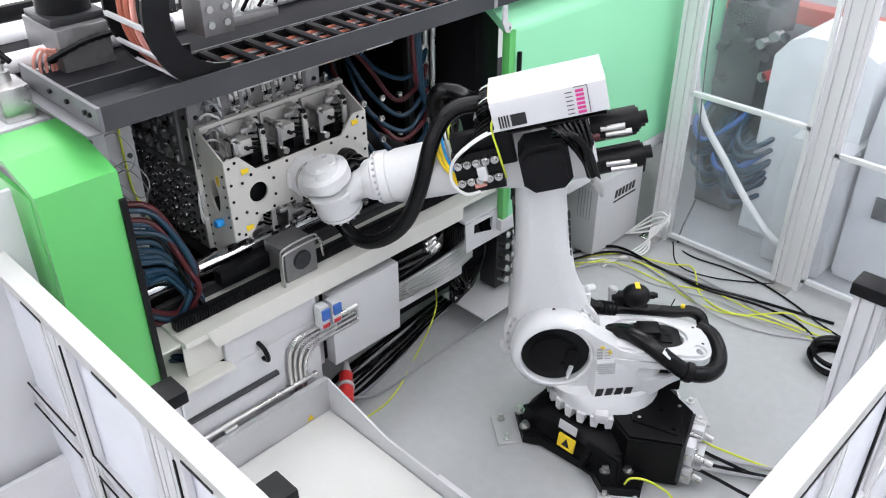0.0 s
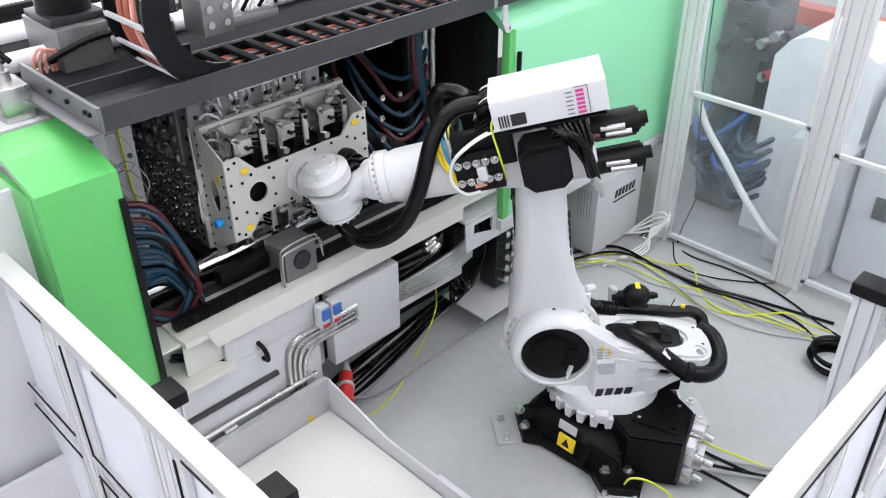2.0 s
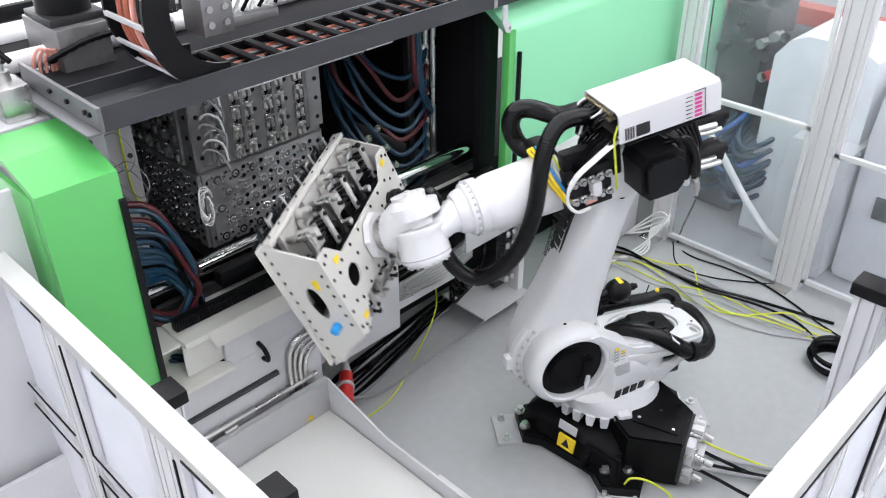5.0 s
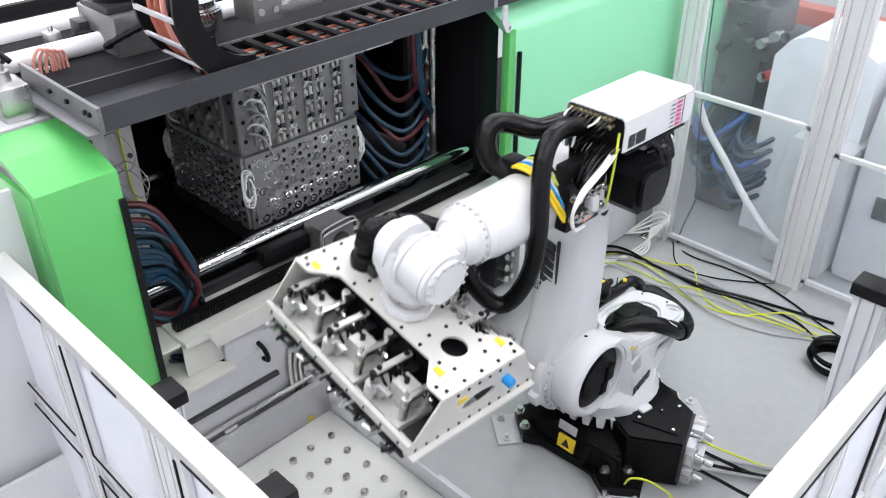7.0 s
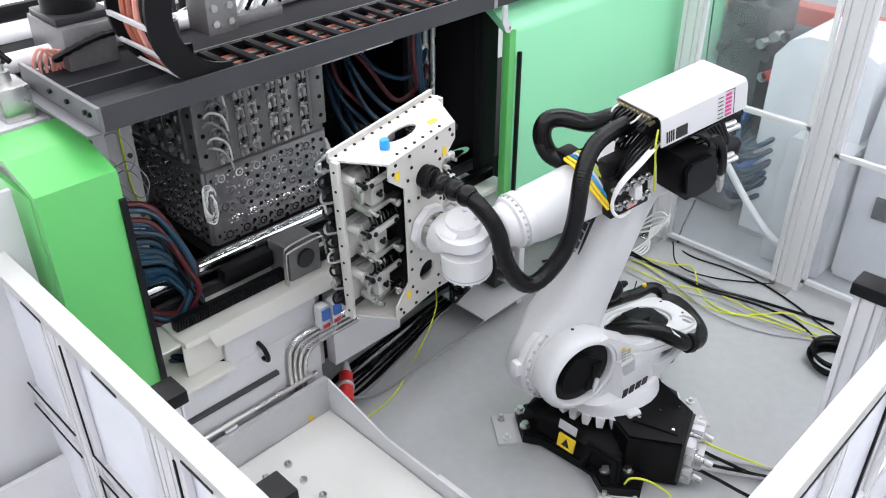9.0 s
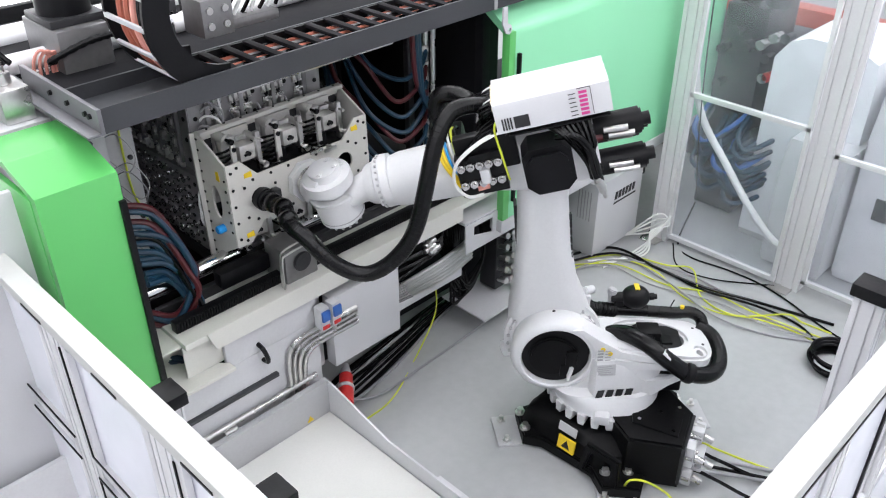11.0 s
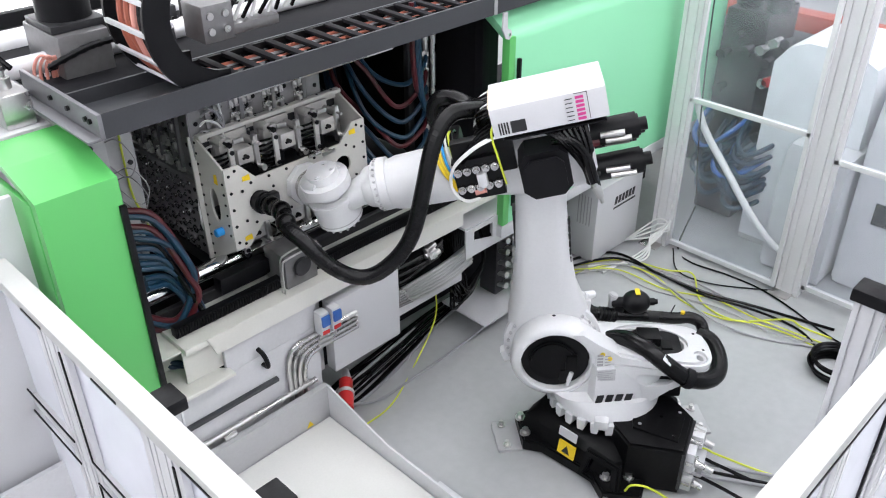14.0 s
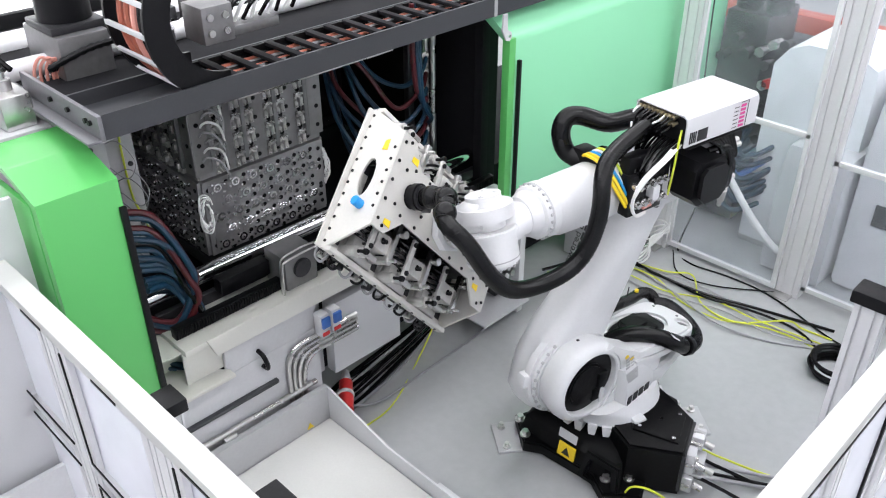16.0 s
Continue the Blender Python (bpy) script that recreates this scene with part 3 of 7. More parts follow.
def build_carriage():
    """What slides with the mould: top drive and lower carriage."""
    car = thing("mould_carriage", "steel mould carriage with motors on the tie bars", "mould carriage")
    bm = B()
    box(bm, (-2.12, 1.9, 2.36), (-1.86, 2.3, 2.66), 0.012)
    part("gearbox", bm, MOULD, car, "grey cast gearbox")
    part("motor", cyl(B(), (-1.98, 2.1, 2.66), (-1.98, 2.1, 3.0), 0.13, 24, bev=0.01), BLACK, car, "black drive motor")
    part("motor_collar", box(B(), (-2.12, 1.95, 2.66), (-1.84, 2.25, 2.70), 0.01), DARKSTEEL, car)
    bm = B()
    cyl(bm, (-1.66, 1.9, 2.40), (-1.66, 1.9, 2.62), 0.13, 28, bev=0.01)
    cyl(bm, (-1.66, 1.9, 2.62), (-1.66, 1.9, 2.66), 0.10, 28)
    part("rotary_union", bm, CHROME, car)
    bm = B()
    box(bm, (-1.62, 1.42, 2.62), (-1.45, 1.60, 2.80), 0.008)
    box(bm, (-1.45, 1.46, 2.62), (-1.16, 1.60, 2.67), 0.008)
    part("distributor", bm, MOULD, car, "grey machined distributor block")
    for k in range(4):
        part("screw", cyl(B(), (-1.58 + 0.085 * (k % 2), 1.42, 2.675 + 0.075 * (k // 2)), (-1.58 + 0.085 * (k % 2), 1.408, 2.675 + 0.075 * (k // 2)), 0.018, 12), STEEL, car)
    rnd = random.Random(9)
    for k in range(9):
        x = -1.45 + 0.05 * k
        part("cable", tube(B(), [(x, 1.5, 2.68), (x + 0.04, 1.46, 2.76 + 0.05 * rnd.random()), (x + 0.14, 1.5, 2.78), (x + 0.2, 1.62, 2.72)], 0.011, 6, 6), WHITECABLE if k % 2 else RUBBER, car)
    part("signal_cable", tube(B(), [(-2.14, 1.94, 2.52), (-2.17, 1.90, 2.54), (-2.0, 1.86, 2.60), (-1.85, 1.84, 2.62), (-1.7, 1.8, 2.68)], 0.016, 8, 8, ribs=0.12), BLACK, car)
    # lower carriage drive box, in front of the rack
    bm = B()
    box(bm, (-1.42, 1.28, 1.17), (-1.20, 1.48, 1.385), 0.01)
    part("drive_box", bm, MOULD, car, "grey drive box on the gear rack")
    part("pinion_cover", cyl(B(), (-1.31, 1.28, 1.29), (-1.31, 1.262, 1.29), 0.06, 24, bev=0.006), DARKSTEEL, car)
    for o in (0.0, 0.02):
        bm = B()
        tube(bm, [(-1.46, 1.25 + o, 1.18), (-1.46, 1.245 + o, 1.36), (-1.43, 1.24 + o, 1.40 + o), (-1.24, 1.24 + o, 1.41 + o), (-1.19, 1.245 + o, 1.38), (-1.17, 1.26, 1.26)], 0.006, 6, 6)
        part("pipe", bm, STEEL, car)
    part("slide", box(B(), (-1.75, 1.42, 1.235), (-1.43, 1.50, 1.33), 0.006), BLACK, car)
    bm = B()
    box(bm, (-1.60, 1.62, 1.17), (-0.75, 2.7, 1.25), 0.01)
    part("turntable_base", bm, DARKSTEEL, car)
    return car


def build_cube():
    """The rotary mould block: four alike faces."""
    cube = thing("mould_block", "rotating steel mould block with rows of cavities on every face", "mould")
    w = 0.44
    part("core", box(B(), (-0.37, -0.37, 1.255), (0.37, 0.37, 2.42), 0.006), DARKSTEEL, cube)
    ring = B()
    plate(ring, circle(0, 0, 0.027, 12), [circle(0, 0, 0.017, 10)], 0.008, to_axes((0, 0, 0), X, Z, -Y))
    for dx, dz in ((0.042, 0.012), (0.034, -0.030), (-0.036, 0.032), (-0.042, -0.014)):
        cyl(ring, (dx, 0, dz), (dx, -0.016, dz), 0.007, 8)
    cyl(ring, (0, 0.01, 0), (0, -0.014, 0), 0.006, 8)
    ring = finish(ring, "insert_ring", CHROME)
    hole = finish(cyl(B(), (0, 0, 0), (0, -0.004, 0), 0.013, 10), "bolt_hole", BLACK)
    bm = B()
    box(bm, (-0.028, -0.014, 0.008), (0.028, 0, 0.046), 0.003)
    box(bm, (-0.028, -0.014, -0.046), (-0.004, 0, 0.0), 0.003)
    box(bm, (0.004, -0.020, -0.040), (0.026, 0, -0.004), 0.003)
    box(bm, (-0.012, -0.040, -0.012), (0.012, -0.010, 0.022), 0.004)
    for dx, dz in ((0.019, 0.037), (-0.019, 0.037), (-0.018, -0.034), (0.017, -0.03)):
        cyl(bm, (dx, -0.012, dz), (dx, -0.028, dz), 0.006, 8)
    insert = finish(bm, "slide_insert", STEEL)
    rod = finish(box(B(), (-0.012, -0.03, -0.24), (0.012, -0.004, 0.24), 0.002), "slide_bar", MOULD)
    for q in range(4):
        face = part("cavity_plate", box(B(), (-w + 0.02, -w, 1.28), (w - 0.02, -w + 0.07, 1.755), 0.004), MOULD, cube, "steel cavity plate with round inserts")
        bm = B()
        box(bm, (-w + 0.02, -w + 0.012, 1.765), (w - 0.02, -w + 0.07, 2.40), 0.004)
        upper = part("slide_plate", bm, MOULD, cube, "grey steel plate with bright slide inserts")
        side = part("edge_plate", box(B(), (-w, -w - 0.005, 1.80), (-w + 0.10, -w + 0.02, 2.3), 0.006), MOULD, cube)
        other = part("edge_plate", box(B(), (w - 0.10, -w - 0.005, 1.80), (w, -w + 0.02, 2.3), 0.006), MOULD, cube)
        turn = pose(0, 0, 0, 0, 0, 90 * q)
        for ob in (face, upper, side, other):
            ob.matrix_basis = turn
        for i in range(6):
            for j in range(5):
                x = -0.30 + 0.12 * i + (0.03 if j % 2 else -0.03)
                z = 1.33 + 0.092 * j
                piece("insert_ring", ring, face, Matrix.Translation((x, -w, z)))
                piece("bolt_hole", hole, face, Matrix.Translation((x + 0.06, -w, z + 0.02)))
                piece("bolt_hole", hole, face, Matrix.Translation((x + 0.055, -w, z - 0.035)))
        for i in range(6):
            for j in range(5):
                x = -0.27 + 0.108 * i + (0.012 if i % 2 else -0.012)
                piece("slide_insert", insert, upper, Matrix.Translation((x, -w + 0.012, 1.82 + 0.115 * j)))
                piece("bolt_hole", hole, upper, Matrix.Translation((x + 0.048, -w + 0.012, 1.80 + 0.115 * j)))
                piece("bolt_hole", hole, upper, Matrix.Translation((x + 0.002, -w + 0.012, 1.879 + 0.115 * j)))
        for i in range(4):
            piece("slide_bar", rod, upper, Matrix.Translation((-0.33 + 0.216 * i, -w + 0.012, 2.06)))
        for sx in (-1, 1):
            for j in range(4):
                piece("bolt_hole", hole, side, Matrix.Translation((sx * (w - 0.04), -w - 0.005, 1.86 + 0.12 * j)))
                piece("bolt_hole", hole, face, Matrix.Translation((sx * (w - 0.05), -w, 1.34 + 0.12 * j)))
        # cable coils at the corner
        for k in range(6):
            bm = B()
            r = 0.035 + 0.006 * k
            tube(bm, [(w + 0.015 * math.sin(3 * a + k), -w + 0.02 + r * math.cos(a) * 0.7, 1.56 + 1.9 * r * math.sin(a)) for a in [math.tau * i / 9 for i in range(10)]], 0.005, 5, 4)
            part("wire_coil", bm, WHITECABLE, cube).matrix_basis = turn
        part("terminal_plate", box(B(), (w - 0.02, -w + 0.05, 1.30), (w + 0.006, -w + 0.24, 1.72), 0.004), MOULD, cube).matrix_basis = turn
        for k in range(10):
            bm = B()
            z = 1.84 + 0.05 * k
            u = 0.025 * (k % 3)
            tube(bm, [(w - 0.03, -w + 0.05, z), (w + 0.03, -w + 0.06 + u, z + 0.07), (w + 0.045, -w + 0.13 + u, z + 0.03), (w + 0.04, -w + 0.18, z - 0.07), (w - 0.02, -w + 0.21, z - 0.12)], 0.007, 6, 6)
            part("wire", bm, WHITECABLE if k % 3 == 1 else GREYCABLE, cube).matrix_basis = turn
    return cube


# ---- fences, tray for parts, tank, cabinet, floor cables ----
def profile_post(h, a, b):
    """A slotted aluminium post of footprint a by b."""
    def side(u):
        g = 0.005
        return [p for k in range(2) for c in [-u / 2 + u * (k + 0.5) / 2] for p in ((c - g, 0), (c - g, 0.010), (c + g, 0.010), (c + g, 0))]
    pts = [(-a / 2, -b / 2)] + [(x, -b / 2 + d) for x, d in side(a)] + [(a / 2, -b / 2)] + [(a / 2 - d, x) for x, d in side(b)]
    pts += [(a / 2, b / 2)] + [(-x, b / 2 - d) for x, d in side(a)] + [(-a / 2, b / 2)] + [(-a / 2 + d, -x) for x, d in side(b)]
    return plate(B(), pts, [], h)


def build_fences():
    f = thing("safety_fence", "aluminium safety fence with clear acrylic panes", "safety fence")
    for (x, y, a, b) in ((2.28, 0.99, 0.09, 0.16), (2.36, -0.17, 0.12, 0.18)):
        p = part("post", profile_post(3.2, a, b), ALU, f, "slotted aluminium post")
        p.matrix_basis = pose(x, y, 0.0)
        part("foot_plate", box(B(), (x - 0.16, y - 0.05, 0), (x + 0.05, y + 0.12, 0.012), 0.003), STEEL, f)
    for z in (0.06, 1.37, 2.6):
        for y0, y1 in ((-0.08, 0.91),):
            part("rail", box(B(), (2.25, y0, z - 0.02), (2.29, y1, z + 0.02), 0.004), ALU, f)
    bm = B()
    plate(bm, [(0, 0), (0.99, 0), (0.99, 1.27), (0, 1.27)], [], 0.006, to_axes((2.27, -0.08, 0.08), Y, Z, X))
    part("pane", bm, ACRYLIC, f).visible_shadow = False
    part("pane", box(B(), (2.267, -0.08, 1.39), (2.273, 0.91, 2.58)), ACRYLIC, f).visible_shadow = False
    part("stile", box(B(), (2.25, 0.88, 0.08), (2.285, 0.91, 2.6), 0.003), ALU, f)
    part("stile", box(B(), (2.25, -0.08, 0.08), (2.285, -0.045, 2.6), 0.003), ALU, f)

    g = thing("safety_fence", "aluminium safety fence door with clear acrylic panes", "safety fence")
    for z in (0.10, 1.20, 2.6):
        part("rail", box(B(), (2.32, -2.4, z - 0.02), (2.36, -0.26, z + 0.02), 0.004), ALU, g)
    part("pane", box(B(), (2.337, -2.4, 0.12), (2.343, -0.30, 2.58)), ACRYLIC, g).visible_shadow = False
    part("stile", box(B(), (2.32, -0.30, 0.08), (2.36, -0.26, 2.6), 0.003), ALU, g)
    part("post", profile_post(2.2, 0.09, 0.09), ALU, g).matrix_basis = pose(2.34, -2.45, 0)

    # near fence on the side of the parts tray
    n = thing("safety_fence", "white framed safety fence with milky panes beside the parts tray", "safety fence")
    part("top_rail", box(B(), (-2.865, -1.5, 1.94), (-2.775, 1.9, 2.0), 0.006), WHITE_TONED, n, "broad white top rail")
    for y in (-0.93, -0.33, 0.27, 0.87, 1.47):
        part("slot_cover", box(B(), (-2.869, y - 0.09, 1.95), (-2.864, y + 0.09, 1.962), 0.001), BLACK, n)
    for y in (-1.0, -0.08, 0.75):
        low = 0.0 if y < -0.9 else 0.55
        p = part("post", profile_post(1.94 - low, 0.07, 0.14), ALU, n)
        p.matrix_basis = pose(-2.82, y, low)
    for z in (0.55, 1.25):
        part("rail", box(B(), (-2.85, -1.5, z - 0.03), (-2.79, 1.9, z + 0.03), 0.005), WHITE, n)
    for y0, y1 in ((-1.5, -1.08), (-0.92, -0.16), (0.0, 0.67), (0.83, 1.9)):
        part("pane", box(B(), (-2.825, y0, 0.58), (-2.819, y1, 1.93)), MILKY, n).visible_shadow = False
        bm = B()
        for z in (1.31, 1.18):
            box(bm, (-2.862, y0, z), (-2.856, y1, z + 0.012), 0.001)
        for z0, z1 in ((1.32, 1.9), (0.6, 1.17)):
            box(bm, (-2.862, y1 - 0.012, z0), (-2.856, y1, z1), 0.001)
        part("gasket", bm, BLACK, n)
        for q in (y0, y1 - 0.05):
            part("frame_stile", box(B(), (-2.856, q, 0.58), (-2.83, q + 0.05, 1.93), 0.004), WHITE, n)
    for y in (-0.56, 0.06):
        post = part("inner_post", profile_post(1.38, 0.05, 0.09), ALU, n)
        post.matrix_basis = pose(-2.735, y, 0.55)
        part("cap", box(B(), (-2.77, y - 0.055, 1.93), (-2.69, y + 0.055, 1.985), 0.006), BLACK, n, "dark grey plastic post cap")
    # near fence on the open side
    s = thing("safety_fence", "white framed safety fence with milky panes and a dark gasket", "safety fence")
    part("top_rail", box(B(), (-2.9, -1.68, 1.94), (1.2, -1.585, 2.0), 0.006), WHITE_TONED, s, "broad white top rail")
    for x in (-1.9, -1.2, -0.45, 0.3):
        p = part("post", profile_post(1.94, 0.10, 0.07), ALU, s)
        p.matrix_basis = pose(x, -1.63, 0)
    for z in (0.1, 1.0):
        part("rail", box(B(), (-2.9, -1.66, z - 0.03), (1.2, -1.6, z + 0.03), 0.005), WHITE, s)
    part("pane", box(B(), (-2.9, -1.633, 0.13), (1.2, -1.627, 1.93)), MILKY, s).visible_shadow = False
    bm = B()
    for x in (-1.75, -1.13, -0.6):
        box(bm, (x, -1.645, 0.2), (x + 0.025, -1.634, 1.93))
    box(bm, (-2.9, -1.684, 1.925), (1.2, -1.68, 1.938))
    part("gasket", bm, BLACK, s)
    e = thing("fence_post", "white fence post with a dark plastic cap", "fence post")
    part("post", profile_post(1.90, 0.09, 0.12), WHITE, e).matrix_basis = pose(-0.36, -1.41, 0)
    part("cap", box(B(), (-0.42, -1.48, 1.90), (-0.30, -1.33, 1.96), 0.008), BLACK, e)


def build_parts_tray():
    t = thing("parts_tray", "white conveyor trough with grey steel sides below the gripper", "conveyor")
    x0, x1, y0, y1 = -4.6, -1.31, -1.0, 1.14
    part("belt", box(B(), (x0 + 0.02, y0, 0.20), (x1 - 0.02, y1 - 0.02, 0.25), 0.004), BELT, t, "smooth white conveyor belt")
    bm = B()
    box(bm, (x0, y1 - 0.015, 0.16), (x1, y1, 0.49), 0.003)
    box(bm, (x0, y1, 0.475), (x1, y1 + 0.03, 0.49), 0.003)
    part("far_side", bm, GREY, t, "grey steel side sheet")
    bm = B()
    plate(bm, [(y0, 0.16), (y1, 0.16), (y1, 0.49), (y1 - 0.02, 0.49), (y1 - 0.55, 0.36), (y0, 0.34)], [], 0.012, to_axes((x1 - 0.012, 0, 0), Y, Z, X))
    box(bm, (x1, y0, 0.325), (x1 + 0.03, 0.2, 0.34), 0.003)
    part("near_side", bm, LIGHTGREY, t)
    part("left_side", box(B(), (x0, y0, 0.16), (x0 + 0.012, y1, 0.36), 0.002), LIGHTGREY, t)
    for x in (x0 + 0.1, -3.0, x1 - 0.1):
        for y in (y0 + 0.2, y1 - 0.15):
            part("leg", box(B(), (x - 0.03, y - 0.03, 0), (x + 0.03, y + 0.03, 0.2), 0.004), ALU, t)
    bm = B()
    plate(bm, [(0, 0), (0.05, 0), (0.025, 0.043)], [], 0.002, to_axes((-1.50, y1 - 0.018, 0.262), X, Z, -Y))
    part("warning_label", bm, YELLOW, t, "small yellow triangular warning label")
    part("hinge", cyl(B(), (-2.02, y1 + 0.03, 0.50), (-1.94, y1 + 0.03, 0.50), 0.015, 10), STEEL, t)


def build_background():
    c = thing("control_box", "white sheet-metal control box with black lettering on the floor", "cabinet")
    part("body", box(B(), (1.55, 1.20, 0.02), (2.20, 1.50, 0.70), 0.008), WHITE, c)
    bm = B()
    for k in range(6):
        x = 1.80 + 0.05 * k
        plate(bm, [(0, 0), (0.034, 0), (0.044, 0.07), (0.01, 0.07)], [], 0.003, to_axes((x, 1.2, 0.48), X, Z, -Y))
    plate(bm, [(0, 0), (0.32, 0), (0.325, 0.015), (0.005, 0.015)], [], 0.003, to_axes((1.79, 1.2, 0.44), X, Z, -Y))
    part("logo", bm, INK, c, "black slanted logo bars")
    bm = B()
    for k in range(5):
        box(bm, (1.546, 1.26 + 0.03 * k, 0.35), (1.551, 1.268 + 0.03 * k, 0.62))
    part("vent", bm, GREYINK, c)

    t = thing("material_tank", "tall milky white plastic container behind the fence", "tank")
    bm = B()
    prof = [(0.0, 0.05), (0.0, 1.62), (0.10, 1.76), (0.24, 1.82), (0.62, 1.82), (0.78, 1.74), (0.80, 1.6), (0.80, 0.05)]
    plate(bm, [(-y, z) for y, z in prof], [], 0.8, to_axes((2.85, 0.55, 0), Y, Z, X), 0.03)
    part("shell", bm, TANKMAT, t)
    part("base", box(B(), (2.85, -0.25, 0), (3.65, 0.55, 0.055), 0.004), GREY, t)
    t2 = thing("white_cabinet", "white lacquered cabinet with a sloped front behind the fence", "cabinet")
    bm = B()
    plate(bm, [(0, 0.02), (0, 0.9), (0.08, 1.1), (0.9, 1.1), (0.9, 0.02)], [], 0.5, to_axes((2.55, -0.30, 0), X, Z, Y), 0.02)
    part("body", bm, WHITE, t2)
    part("handle", box(B(), (2.53, -0.05, 0.78), (2.55, 0.0, 0.92), 0.006), GREY, t2)

    t3 = thing("machine_housing", "white lacquered machine housing with a dark slot behind the fence", "machine")
    bm = B()
    plate(bm, [(0, 0.02), (0, 1.25), (0.10, 1.62), (0.22, 1.70), (1.3, 1.70), (1.3, 0.02)], [], 1.9, to_axes((2.72, -0.34, 0), X, Z, Y), 0.02)
    bmesh.ops.translate(bm, verts=bm.verts, vec=(0, -1.9, 0))
    part("body", bm, WHITE, t3)
    part("slot", box(B(), (2.705, -1.3, 0.62), (2.722, -0.52, 0.80), 0.004), DARKSTEEL, t3, "dark glazed slot")
    part("plinth", box(B(), (2.74, -2.2, 0.0), (3.9, -0.38, 0.022), 0.002), GREY, t3)

    m = thing("hydraulic_unit", "dark hydraulic unit with bundles of blue hoses", "hydraulic unit")
    part("frame", box(B(), (3.05, 0.74, 0.02), (3.6, 1.12, 1.9), 0.02), DARKSTEEL, m)
    part("rear_frame", box(B(), (3.9, -0.9, 0.02), (4.5, 2.6, 1.40), 0.02), DARKSTEEL, m)
    rnd = random.Random(11)
    for k in range(26):
        y, z = 0.66 + 0.42 * rnd.random(), 0.3 + 0.55 * rnd.random()
        bm = B()
        tube(bm, [(3.05, y + 0.02, z + 0.2), (2.85 - 0.12 * rnd.random(), y, z + 0.05), (2.75, y - 0.12, z - 0.1 * rnd.random()), (2.85, y - 0.28, z + 0.08), (3.05, y - 0.34, z + 0.18)], 0.022, 8, 6)
        part("hose", bm, NAVY if k % 9 == 0 else BLUE, m)
    for k in range(22):
        y, z = 0.5 + 0.6 * rnd.random(), 0.4 + 1.4 * rnd.random()
        part("valve", cyl(cyl(B(), (3.05, y, z), (2.95, y, z), 0.03, 12), (2.95, y, z), (2.91, y, z), 0.045, 6), (RED if k == 12 else DARKSTEEL, STEEL, DARKSTEEL, DARKSTEEL)[k % 4], m)
    for y in (1.0, 0.75):
        part("drum", cyl(B(), (3.2, y, 1.9), (3.2, y, 2.15), 0.11, 20, bev=0.02), DARKSTEEL, m)
    part("red_beam", box(B(), (4.1, -2.6, 1.50), (4.3, 2.0, 1.66), 0.01), mat("dull_red_paint", (0.42, 0.09, 0.06), 0.5, 0, 0.1), m, "dull red beam")
    part("support", box(B(), (4.14, 0.4, 1.39), (4.26, 0.55, 1.51), 0.006), DARKSTEEL, m)

    h = thing("suction_hose", "thick white suction hose hanging behind the fence", "hose")
    part("hose", tube(B(), [(2.5, 1.10, 3.1), (2.5, 1.08, 2.4), (2.5, 1.05, 1.7), (2.5, 0.92, 1.15), (2.5, 0.6, 0.75), (2.5, 0.3, 0.42), (2.52, 0.05, 0.22), (2.7, -0.1, 0.16), (2.86, -0.12, 0.2)], 0.03, 12, 8), WHITECABLE, h)
    w = thing("hanging_cable", "thin black cable hanging behind the fence", "cable")
    part("wire", tube(B(), [(2.42, 0.95, 3.1), (2.42, 0.93, 2.2), (2.42, 0.90, 1.5), (2.42, 0.85, 0.9), (2.45, 0.8, 0.4)], 0.006, 6, 8), RUBBER, w)


def floor_cable(name, label, pts, r, material):
    ob = thing(name, label, "cable", "cables on the floor")
    part("sheath", tube(B(), [(x, y, r + 0.002 + dz) for x, y, dz in pts], r, 8, 8), material, ob)


